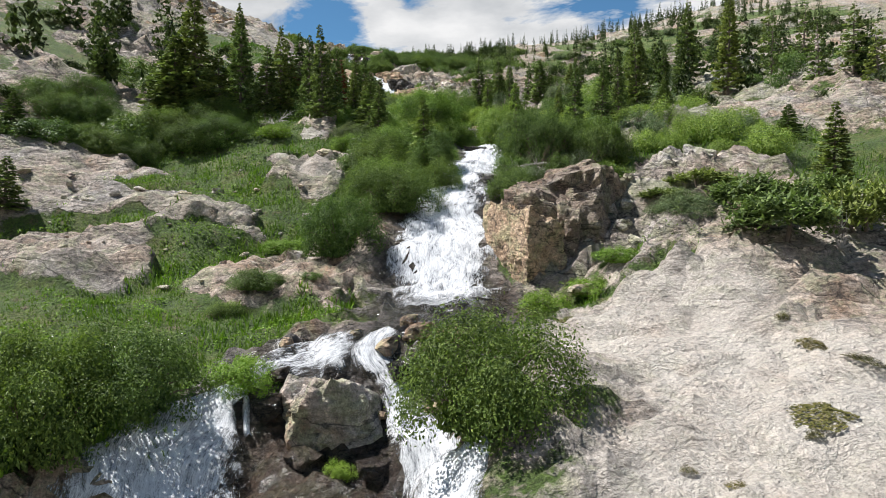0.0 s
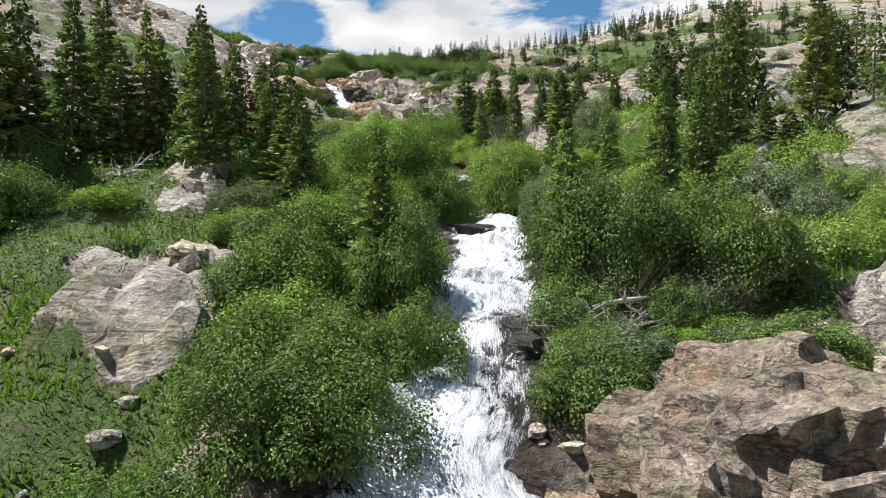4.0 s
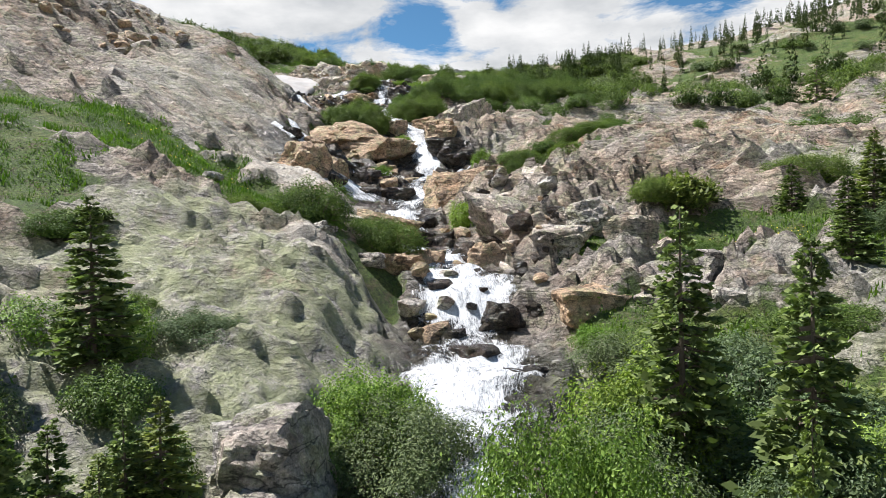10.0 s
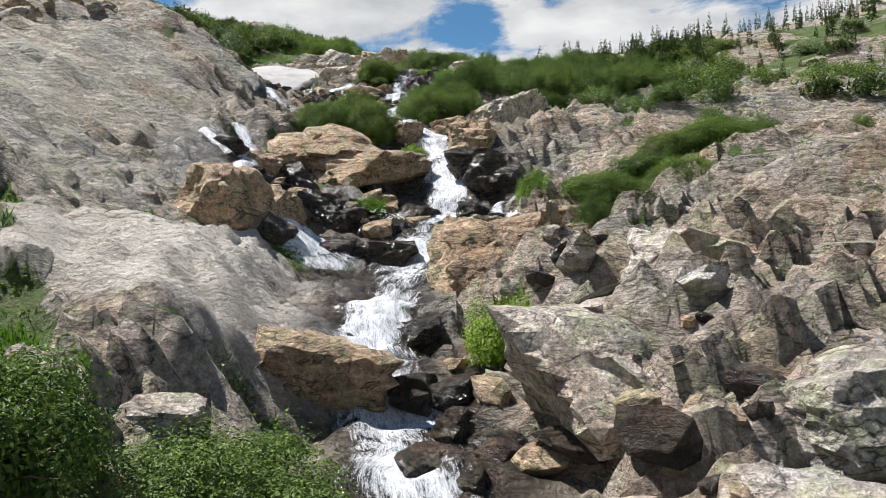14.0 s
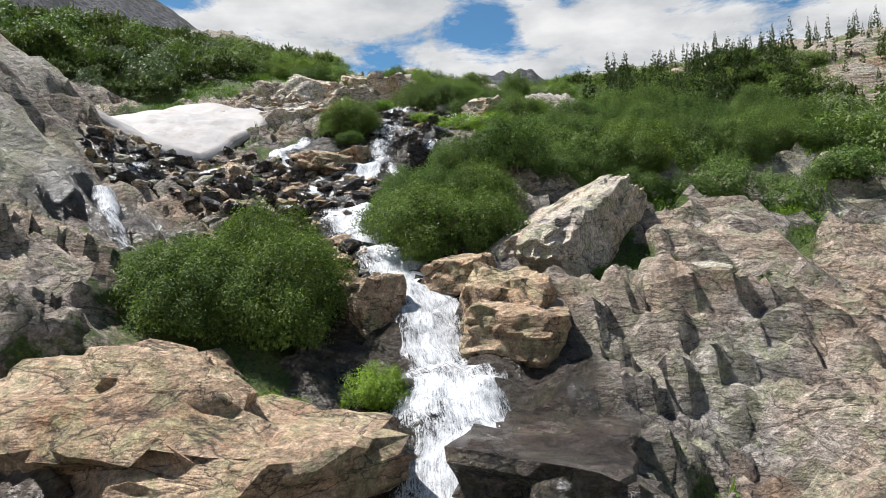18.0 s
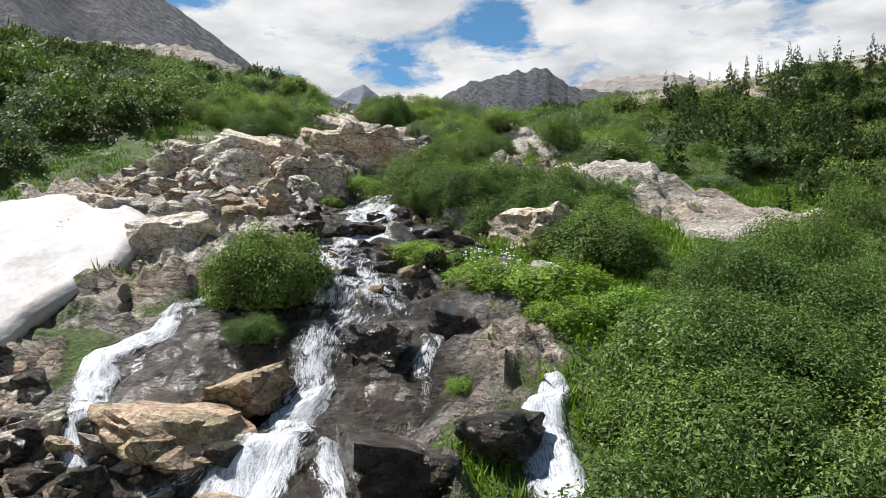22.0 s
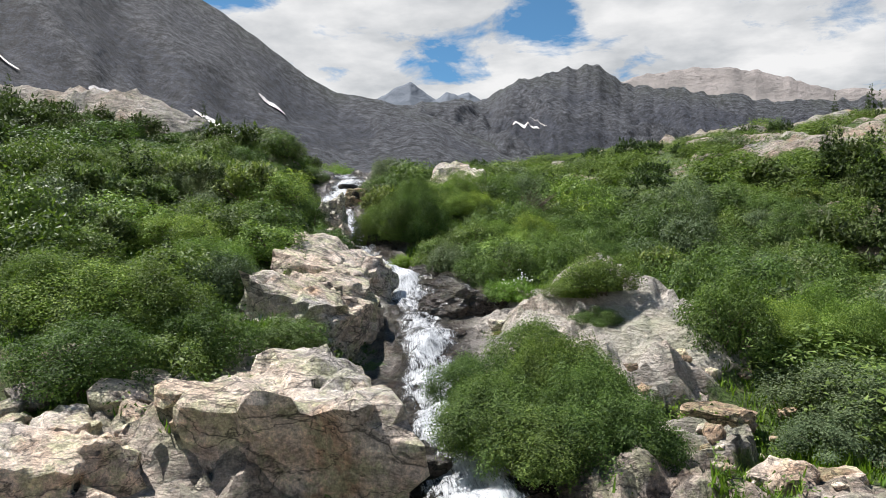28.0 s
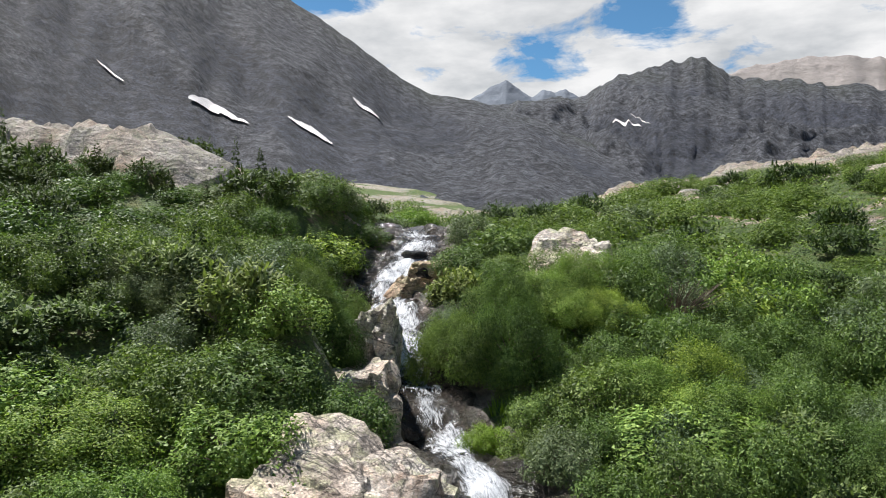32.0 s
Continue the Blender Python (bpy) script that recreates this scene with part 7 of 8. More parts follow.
conifer(8.17, 37.41, 0.97, 1.28, "spruce", 153, "near")
conifer(6.88, 36.27, 1.01, 0.96, "spruce", 154, "near")
conifer(-5.39, 33.58, 1.03, 3.58, "spruce", 155, "near")
conifer(-7.95, 38.70, 1.13, 1.80, "rusty", 156, "near")
conifer(-3.81, 34.42, 1.30, 3.09, "spruce", 157, "near")
conifer(-3.89, 32.82, 1.12, 3.19, "spruce", 158, "near")
conifer(-3.75, 35.74, 1.14, 2.27, "spruce", 159, "near")
conifer(-3.51, 37.16, 0.92, 1.65, "spruce", 160, "near")
conifer(14.76, 54.97, 2.44, 2.96, "spruce", 161, "far")
conifer(17.82, 58.25, 1.99, 2.85, "spruce", 162, "far")
conifer(10.21, 44.21, 0.81, 1.68, "spruce", 163, "near")
conifer(-5.08, 36.80, 0.97, 2.13, "spruce", 164, "near")
conifer(-4.45, 36.55, 1.01, 2.07, "spruce", 165, "near")
conifer(-3.83, 36.41, 1.07, 1.90, "spruce", 166, "near")
conifer(-3.50, 36.70, 0.89, 1.41, "spruce", 167, "near")
conifer(-3.34, 37.14, 1.00, 1.10, "spruce", 168, "near")
conifer(29.73, 75.91, 3.38, 8.19, "tall", 416, "far")
conifer(16.42, 49.21, 1.79, 5.50, "tall", 417, "far")
conifer(20.91, 71.86, 2.33, 3.60, "spruce", 418, "far")
conifer(17.83, 39.66, 1.29, 4.13, "tall", 419, "far")
conifer(18.74, 36.34, 1.76, 3.64, "spruce", 420, "far")
conifer(19.30, 34.35, 1.94, 3.44, "spruce", 421, "far")
conifer(19.08, 31.97, 1.55, 2.96, "spruce", 422, "far")
conifer(8.71, 32.51, 1.18, 1.76, "spruce", 423, "near")
conifer(7.44, 33.63, 1.23, 2.20, "spruce", 424, "near")
conifer(7.03, 37.66, 1.22, 2.32, "spruce", 425, "near")
conifer(4.65, 35.10, 1.42, 2.17, "spruce", 426, "near")
conifer(8.24, 30.93, 1.54, 4.14, "tall", 429, "near")
conifer(8.36, 32.87, 1.25, 2.68, "tall", 430, "near")
conifer(9.77, 32.09, 0.90, 1.86, "spruce", 431, "near")
conifer(8.69, 28.79, 1.35, 1.52, "spruce", 432, "near")
conifer(23.15, 51.92, 2.84, 4.97, "tall", 433, "far")
conifer(28.36, 57.49, 2.55, 5.19, "tall", 434, "far")
conifer(14.04, 51.47, 1.55, 3.24, "spruce", 435, "near")
conifer(18.67, 81.46, 2.22, 3.17, "spruce", 436, "far")
conifer(-10.08, 29.67, 2.63, 5.47, "spruce", 461, "near")
conifer(-8.56, 30.82, 1.74, 4.75, "spruce", 462, "near")
conifer(-10.79, 29.41, 3.08, 3.38, "spruce", 463, "near")
conifer(-7.62, 31.34, 1.77, 3.14, "spruce", 464, "near")
conifer(-9.17, 30.06, 2.18, 3.00, "spruce", 465, "near")
conifer(-2.94, 28.80, 1.9, 2.28, "spruce", 485, "near")
conifer(3.32, 36.00, 0.7, 3.08, "spruce", 486, "near")
conifer(4.23, 36.50, 0.8, 2.46, "spruce", 487, "near")
conifer(2.23, 36.01, 0.9, 2.61, "fir", 488, "near")
conifer(1.96, 39.15, 1.5, 3.17, "tall", 612, "near")
conifer(2.88, 37.85, 1.5, 3.10, "spruce", 613, "near")
conifer(2.42, 23.75, 1.15, 2.80, "fir", 614, "near")
conifer(-2.5, 27.73, 1.2, 2.51, "spruce", 615, "near")
conifer(-5.6, 39.84, 1.5, 2.33, "spruce", 616, "near")
conifer(5.89, 27.26, 1.1, 2.90, "tall", 617, "near")
conifer(-0.61, 23.67, 1.35, 2.50, "fir", 618, "near")
conifer(-4.8, 29.3, 1.5, 3.79, "spruce", 620, "near")
conifer(-10.3, 37.0, 1.6, 4.36, "tall", 621, "near")
conifer(-7.65, 39.1, 1.6, 3.26, "spruce", 622, "near")
conifer(15.3, 39.2, 2.2, 5.60, "tall", 623, "near")
conifer(15.4, 46.3, 2.4, 5.16, "tall", 624, "near")
conifer(4.65, 25.9, 1.05, 3.20, "tall", 625, "near")
shrub(-5.77, 10.29, 2.50, 1.81, "willow", 1, "big")
shrub(-4.99, 11.53, 2.53, 1.52, "willow", 2, "big")
shrub(-7.35, 12.60, 2.48, 0.90, "willow", 3, "big")
shrub(-3.40, 12.40, 1.25, 0.67, "fresh", 4, "mid")
shrub(0.63, 9.98, 2.62, 1.67, "willow", 5, "big")
shrub(-1.60, 11.23, 0.57, 0.25, "fresh", 6, "mid")
shrub(-14.14, 27.94, 3.96, 1.24, "willow", 27, "mid")
shrub(-14.00, 25.33, 2.97, 0.93, "willow", 28, "mid")
shrub(-9.46, 28.17, 4.65, 1.45, "willow", 29, "big")
shrub(-11.76, 26.46, 3.74, 1.17, "willow", 30, "mid")
shrub(-4.30, 16.75, 1.42, 0.44, "willow", 43, "near")
shrub(-4.69, 15.98, 1.01, 0.32, "willow", 44, "near")
shrub(-2.64, 18.87, 2.39, 1.59, "willow", 45, "big")
shrub(-3.02, 16.87, 0.52, 0.20, "willow", 48, "mid")
shrub(2.23, 15.98, 1.18, 0.56, "fresh", 49, "mid")
shrub(3.32, 16.16, 1.28, 0.40, "fresh", 50, "mid")
shrub(3.97, 16.46, 1.17, 0.36, "fresh", 51, "mid")
shrub(-4.38, 20.22, 1.36, 0.43, "fresh", 52, "mid")
shrub(5.83, 17.75, 1.69, 0.72, "grey", 53, "near")
shrub(1.99, 20.71, 1.66, 0.91, "willow", 56, "near")
shrub(4.64, 21.04, 2.05, 0.71, "willow", 57, "near")
shrub(-0.08, 21.60, 1.51, 1.05, "willow", 58, "near")
shrub(-1.36, 20.27, 2.66, 1.37, "willow", 59, "big")
shrub(-2.16, 21.67, 1.94, 1.24, "willow", 65, "near")
shrub(-1.04, 21.56, 1.81, 0.95, "willow", 66, "near")
shrub(-2.09, 24.05, 2.10, 1.27, "willow", 67, "near")
shrub(-0.31, 23.58, 1.65, 1.37, "willow", 68, "near")
shrub(2.97, 23.70, 2.60, 1.92, "willow", 69, "big")
shrub(4.16, 23.56, 2.37, 1.43, "willow", 70, "big")
shrub(4.93, 23.01, 1.83, 1.42, "willow", 71, "near")
shrub(2.62, 27.14, 1.23, 1.04, "grey", 72, "near")
shrub(2.54, 21.15, 1.54, 0.69, "grey", 73, "near")
shrub(2.16, 21.56, 1.21, 0.61, "willow", 74, "near")
shrub(4.30, 21.56, 1.41, 0.44, "grey", 75, "near")
shrub(3.56, 21.83, 1.07, 0.34, "fresh", 90, "mid")
shrub(2.76, 27.00, 1.63, 1.18, "grey", 101, "near")
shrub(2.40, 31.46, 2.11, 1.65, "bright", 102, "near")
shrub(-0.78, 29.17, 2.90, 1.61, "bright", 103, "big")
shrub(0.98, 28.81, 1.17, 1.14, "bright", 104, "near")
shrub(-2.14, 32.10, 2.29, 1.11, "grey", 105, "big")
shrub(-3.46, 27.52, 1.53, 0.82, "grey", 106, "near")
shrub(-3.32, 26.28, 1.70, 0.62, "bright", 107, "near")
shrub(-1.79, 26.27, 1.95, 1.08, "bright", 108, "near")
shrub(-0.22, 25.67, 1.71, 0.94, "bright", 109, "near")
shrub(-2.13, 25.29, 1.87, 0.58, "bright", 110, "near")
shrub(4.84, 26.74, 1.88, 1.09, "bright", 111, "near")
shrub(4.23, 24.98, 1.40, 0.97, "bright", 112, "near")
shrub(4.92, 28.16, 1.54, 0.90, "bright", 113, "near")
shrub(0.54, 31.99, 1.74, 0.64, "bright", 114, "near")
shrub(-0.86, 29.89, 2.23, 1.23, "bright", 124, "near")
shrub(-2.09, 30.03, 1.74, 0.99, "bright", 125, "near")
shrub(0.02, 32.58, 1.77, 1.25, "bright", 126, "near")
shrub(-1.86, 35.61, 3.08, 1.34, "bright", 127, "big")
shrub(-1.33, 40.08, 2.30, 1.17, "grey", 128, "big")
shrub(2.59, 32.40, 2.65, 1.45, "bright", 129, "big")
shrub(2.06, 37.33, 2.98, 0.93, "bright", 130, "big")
shrub(1.68, 39.27, 2.34, 0.97, "grey", 131, "big")
shrub(-4.12, 35.32, 1.29, 0.61, "bright", 169, "near")
shrub(-2.82, 35.71, 2.86, 0.89, "grey", 170, "big")
shrub(-1.53, 36.22, 1.83, 0.57, "grey", 171, "near")
shrub(-2.02, 40.70, 1.96, 1.18, "bright", 172, "near")
shrub(0.60, 37.54, 2.26, 2.07, "bright", 173, "big")
shrub(1.65, 39.75, 2.11, 1.33, "bright", 174, "near")
shrub(2.85, 37.52, 1.65, 1.21, "grey", 175, "near")
shrub(4.11, 39.46, 2.16, 0.89, "grey", 176, "near")
shrub(2.17, 36.56, 2.04, 0.78, "bright", 177, "near")
shrub(9.56, 49.33, 2.74, 0.86, "grey", 178, "big")
shrub(5.37, 44.08, 1.94, 0.61, "willow", 179, "near")
shrub(5.06, 37.28, 1.62, 0.85, "bright", 180, "near")
shrub(-8.54, 43.32, 1.59, 0.50, "willow", 189, "near")
shrub(-6.65, 47.01, 1.31, 0.54, "willow", 192, "near")
shrub(-6.16, 41.86, 0.90, 0.30, "willow", 193, "near")
shrub(-4.88, 41.30, 1.61, 0.50, "grey", 194, "near")
shrub(4.37, 49.13, 1.47, 0.49, "willow", 195, "near")
shrub(4.95, 48.60, 0.95, 0.31, "willow", 196, "near")
shrub(8.17, 53.31, 2.72, 0.85, "willow", 198, "big")
shrub(2.13, 42.99, 2.33, 0.73, "grey", 199, "big")
shrub(1.42, 44.38, 0.95, 0.46, "fresh", 200, "mid")
shrub(-5.27, 48.34, 2.07, 1.06, "willow", 206, "near")
shrub(-3.79, 49.37, 2.51, 1.09, "willow", 207, "big")
shrub(-6.22, 47.44, 1.08, 0.60, "willow", 208, "near")
shrub(-7.30, 48.35, 0.78, 0.24, "willow", 209, "mid")
shrub(-1.94, 54.65, 1.33, 0.93, "fresh", 226, "mid")
shrub(-2.56, 49.03, 0.69, 0.25, "fresh", 227, "mid")
shrub(3.45, 50.86, 1.21, 0.70, "willow", 228, "near")
shrub(2.41, 48.39, 1.35, 0.42, "grey", 229, "near")
shrub(3.11, 67.50, 4.30, 0.95, "willow", 230, "mid")
shrub(-9.87, 68.99, 2.57, 1.41, "willow", 266, "big")
shrub(-8.59, 69.55, 2.52, 1.53, "willow", 267, "big")
shrub(-7.69, 67.20, 1.16, 0.50, "fresh", 268, "mid")
shrub(-6.46, 67.98, 0.90, 0.57, "fresh", 269, "mid")
shrub(-6.75, 63.56, 1.35, 0.42, "fresh", 270, "mid")
shrub(-3.80, 62.77, 0.72, 0.24, "fresh", 271, "mid")
shrub(-6.84, 75.13, 3.49, 1.65, "willow", 272, "big")
shrub(-3.9, 79.6, 4.2, 1.30, "willow", 273, "big")
shrub(-1.71, 83.49, 6.25, 1.95, "willow", 274, "big")
shrub(2.01, 84.92, 5.38, 1.68, "willow", 275, "mid")
shrub(3.29, 80.11, 1.88, 0.93, "willow", 276, "mid")
shrub(-7.74, 73.97, 2.01, 0.95, "willow", 277, "near")
shrub(-0.40, 62.30, 2.30, 0.73, "willow", 279, "big")
shrub(1.73, 62.90, 1.83, 0.73, "willow", 280, "near")
shrub(-1.97, 62.41, 1.05, 0.85, "fresh", 281, "mid")
shrub(-0.54, 59.51, 0.83, 0.72, "willow", 282, "near")
shrub(-2.20, 66.40, 1.29, 0.40, "fresh", 283, "mid")
shrub(4.51, 76.29, 2.00, 0.63, "willow", 286, "mid")
shrub(-7.64, 73.87, 2.11, 0.97, "willow", 295, "near")
shrub(-6.16, 75.27, 2.28, 0.84, "willow", 296, "big")
shrub(-6.75, 72.34, 1.12, 0.54, "willow", 297, "near")
shrub(-11.83, 82.22, 2.38, 1.17, "willow", 298, "big")
shrub(-6.86, 75.96, 1.74, 1.32, "willow", 299, "near")
shrub(-5.68, 76.30, 2.01, 1.37, "willow", 300, "near")
shrub(-4.28, 77.32, 2.44, 1.30, "willow", 301, "big")
shrub(-2.37, 79.81, 3.00, 1.53, "willow", 302, "big")
shrub(-2.62, 77.56, 1.88, 0.74, "willow", 303, "near")
shrub(-4.59, 79.48, 2.19, 1.05, "willow", 305, "near")
shrub(-11.72, 81.85, 2.13, 1.22, "willow", 306, "near")
shrub(-11.34, 80.75, 1.06, 0.39, "willow", 307, "near")
shrub(-8.63, 87.53, 4.05, 1.39, "willow", 308, "big")
shrub(-6.35, 85.00, 2.92, 1.14, "willow", 309, "big")
shrub(-4.99, 83.74, 1.43, 0.47, "willow", 310, "near")
shrub(-11.08, 79.29, 0.74, 0.25, "fresh", 311, "mid")
shrub(-7.99, 80.06, 0.48, 0.22, "fresh", 312, "mid")
shrub(-11.69, 78.86, 0.73, 0.24, "fresh", 313, "mid")
shrub(-14.21, 77.24, 1.04, 0.36, "fresh", 326, "mid")
shrub(-12.90, 76.54, 1.03, 0.32, "fresh", 327, "mid")
shrub(-6.32, 84.59, 2.07, 1.18, "willow", 338, "near")
shrub(-5.06, 84.45, 0.98, 0.45, "willow", 339, "near")
shrub(-7.75, 87.90, 2.39, 0.75, "willow", 340, "big")
shrub(-6.14, 91.12, 1.32, 0.57, "willow", 341, "near")
shrub(-0.99, 99.57, 2.66, 0.83, "grey", 342, "mid")
shrub(-4.58, 97.51, 1.96, 0.65, "willow", 343, "mid")
shrub(-9.71, 84.08, 1.32, 0.49, "fresh", 344, "mid")
shrub(-8.66, 84.16, 1.12, 0.35, "fresh", 345, "mid")
shrub(-8.13, 83.47, 1.70, 0.53, "fresh", 346, "mid")
shrub(-6.94, 82.95, 1.94, 0.61, "fresh", 347, "mid")
shrub(-5.91, 82.55, 1.81, 0.57, "fresh", 348, "mid")
shrub(-6.71, 81.99, 1.41, 0.44, "fresh", 349, "mid")
shrub(-4.31, 82.62, 2.09, 0.66, "grey", 350, "near")
shrub(-5.31, 82.20, 1.39, 0.44, "grey", 351, "near")
shrub(-13.08, 90.74, 1.60, 0.50, "fresh", 366, "mid")
shrub(-13.54, 89.37, 0.74, 0.28, "fresh", 367, "mid")
shrub(-10.66, 88.41, 2.77, 1.31, "willow", 368, "big")
shrub(-8.93, 88.69, 2.81, 1.66, "willow", 369, "big")
shrub(-7.47, 89.86, 2.34, 1.23, "willow", 370, "big")
shrub(-6.15, 91.07, 1.55, 0.65, "willow", 371, "near")
shrub(-11.01, 96.19, 3.47, 1.18, "willow", 372, "big")
shrub(-6.41, 98.71, 2.95, 1.06, "grey", 373, "big")
shrub(-4.60, 95.32, 1.76, 0.63, "willow", 374, "mid")
shrub(-2.72, 100.12, 1.38, 0.67, "willow", 375, "mid")
shrub(-2.85, 96.38, 2.10, 0.66, "grey", 376, "mid")
shrub(-11.15, 96.37, 3.09, 1.36, "willow", 389, "big")
shrub(-10.77, 101.28, 1.91, 0.78, "willow", 390, "near")
shrub(-16.31, 97.03, 1.85, 0.58, "willow", 397, "near")
shrub(-6.78, 97.38, 1.90, 0.71, "grey", 401, "near")
shrub(-13.00, 102.22, 1.43, 0.49, "fresh", 410, "mid")
shrub(-11.29, 101.39, 1.46, 0.48, "willow", 412, "near")
shrub(-10.74, 100.46, 1.15, 0.36, "willow", 413, "near")
shrub(-17.78, 107.70, 3.27, 1.71, "willow", 455, "mid")
shrub(-21.76, 107.23, 3.27, 1.37, "willow", 456, "mid")
shrub(-20.28, 102.91, 2.57, 0.99, "willow", 457, "mid")
shrub(-19.44, 113.89, 2.73, 1.27, "willow", 458, "far")
shrub(-27.37, 123.20, 2.56, 1.06, "fresh", 459, "far")
shrub(-16.83, 105.23, 0.98, 0.51, "fresh", 460, "mid")
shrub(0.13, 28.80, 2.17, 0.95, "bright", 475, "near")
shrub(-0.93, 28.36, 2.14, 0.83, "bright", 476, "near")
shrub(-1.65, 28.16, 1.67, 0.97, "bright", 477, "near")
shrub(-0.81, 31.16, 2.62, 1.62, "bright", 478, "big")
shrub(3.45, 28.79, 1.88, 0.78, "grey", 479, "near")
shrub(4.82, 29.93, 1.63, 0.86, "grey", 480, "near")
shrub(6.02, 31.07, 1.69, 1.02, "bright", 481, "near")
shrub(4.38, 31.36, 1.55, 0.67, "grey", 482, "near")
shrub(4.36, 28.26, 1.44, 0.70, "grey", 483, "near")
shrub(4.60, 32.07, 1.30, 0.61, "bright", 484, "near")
shrub(-9.31, 69.37, 3.74, 1.49, "willow", 489, "big")
shrub(-6.75, 72.71, 2.77, 1.47, "willow", 490, "big")
shrub(-5.71, 72.96, 2.07, 1.21, "willow", 491, "near")
shrub(-3.61, 81.67, 4.13, 1.29, "willow", 492, "big")
shrub(-0.36, 84.14, 4.50, 1.41, "willow", 493, "big")
shrub(2.35, 84.15, 4.07, 1.27, "willow", 494, "mid")
shrub(-18.99, 96.38, 2.94, 1.41, "willow", 499, "big")
shrub(-18.26, 94.26, 2.55, 1.08, "willow", 500, "big")
shrub(-17.17, 95.96, 1.83, 0.97, "willow", 501, "near")
shrub(-8.22, 100.28, 2.16, 1.46, "willow", 502, "near")
shrub(-10.35, 106.63, 3.07, 1.27, "willow", 503, "mid")
shrub(-11.87, 97.97, 3.32, 1.04, "willow", 504, "big")
shrub(-20.92, 95.96, 2.45, 1.25, "willow", 505, "big")
shrub(-7.10, 107.08, 2.96, 1.52, "willow", 506, "mid")
shrub(-18.84, 98.75, 2.13, 0.92, "grey", 507, "near")
shrub(4.50, 49.40, 1.54, 0.49, "willow", 516, "near")
shrub(2.45, 50.34, 0.66, 0.50, "willow", 517, "mid")
shrub(9.72, 74.48, 0.92, 0.63, "willow", 518, "mid")
shrub(4.97, 76.89, 2.62, 0.82, "willow", 519, "mid")
shrub(3.64, 56.15, 1.25, 0.47, "willow", 521, "near")
shrub(-3.17, 72.66, 1.34, 0.42, "fresh", 526, "mid")
shrub(-1.27, 72.39, 1.33, 0.42, "fresh", 527, "mid")
shrub(0.89, 64.71, 1.94, 0.61, "willow", 542, "near")
shrub(-6.34, 27.60, 1.53, 0.48, "fresh", 546, "mid")
shrub(3.56, 29.46, 2.27, 1.32, "grey", 552, "big")
shrub(3.99, 22.27, 1.33, 0.42, "fresh", 555, "mid")
shrub(-9.53, 87.87, 3.26, 1.40, "willow", 572, "big")
shrub(-6.73, 88.33, 2.94, 0.92, "willow", 573, "big")
shrub(-6.24, 85.93, 2.06, 1.04, "willow", 574, "near")
shrub(-10.93, 96.04, 3.72, 1.16, "willow", 575, "big")
shrub(-0.13, 63.93, 1.72, 0.54, "willow", 584, "near")
shrub(-1.91, 64.42, 1.20, 0.43, "fresh", 585, "mid")
shrub(-1.86, 22.60, 2.10, 0.94, "bright", 586, "near")
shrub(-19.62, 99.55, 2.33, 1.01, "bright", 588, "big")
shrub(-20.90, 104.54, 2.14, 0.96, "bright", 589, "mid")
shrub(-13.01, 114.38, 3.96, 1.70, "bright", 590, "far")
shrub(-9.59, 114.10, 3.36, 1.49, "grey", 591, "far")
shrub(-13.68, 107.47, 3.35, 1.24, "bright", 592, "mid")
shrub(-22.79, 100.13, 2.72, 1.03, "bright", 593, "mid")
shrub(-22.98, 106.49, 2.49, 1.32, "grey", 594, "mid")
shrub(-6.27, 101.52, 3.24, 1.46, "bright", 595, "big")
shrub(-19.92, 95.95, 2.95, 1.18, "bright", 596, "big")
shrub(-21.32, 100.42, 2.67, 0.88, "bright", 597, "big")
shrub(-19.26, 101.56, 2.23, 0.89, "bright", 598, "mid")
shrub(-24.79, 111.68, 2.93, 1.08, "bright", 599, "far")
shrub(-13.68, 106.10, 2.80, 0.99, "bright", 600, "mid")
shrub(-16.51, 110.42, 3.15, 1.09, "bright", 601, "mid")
shrub(-24.20, 105.22, 3.12, 1.18, "grey", 602, "mid")
scrub(7.03, 15.00, 2.32, 1.24, 16, "near")
scrub(7.40, 17.51, 2.21, 1.17, 17, "near")
scrub(9.10, 15.75, 1.99, 1.48, 18, "near")
scrub(8.96, 17.39, 1.82, 1.17, 19, "near")
scrub(-11.47, 30.61, 3.20, 2.27, 26, "far")
scrub(5.64, 18.63, 1.36, 0.41, 54, "near")
scrub(6.98, 19.88, 1.89, 0.63, 55, "near")
scrub(-8.24, 43.67, 1.22, 0.44, 190, "near")
scrub(4.27, 51.56, 2.14, 1.36, 197, "near")
bare_shrub(3.18, 22.81, 2.08, 0.78, 437)
bare_shrub(4.50, 22.61, 1.44, 0.72, 438)
bare_shrub(5.65, 23.59, 1.47, 0.81, 439)
bare_shrub(6.05, 32.52, 1.97, 0.99, 440)
bare_shrub(7.00, 31.26, 1.62, 0.71, 441)
bare_shrub(2.97, 37.10, 1.42, 0.78, 442)
bare_shrub(3.17, 23.28, 1.93, 0.70, 443)
bare_shrub(-14.41, 112.44, 2.73, 0.96, 444)
bare_shrub(-14.05, 115.79, 3.10, 1.16, 445)
scrub(4.15, 51.75, 2.63, 1.37, 520, "near")
bare_shrub(3.59, 23.59, 2.35, 0.99, 553)
bare_shrub(4.80, 23.65, 1.67, 0.90, 554)
snag(8.00, 14.71, 0.57, 1.25, 22)
snag(2.21, 22.15, 1.41, 0.51, 78)
snag(3.90, 22.39, 1.00, 0.47, 79)
snag(-6.84, 29.48, 1.53, 0.70, 87)
snag(3.70, 36.15, 0.95, 0.95, 134)
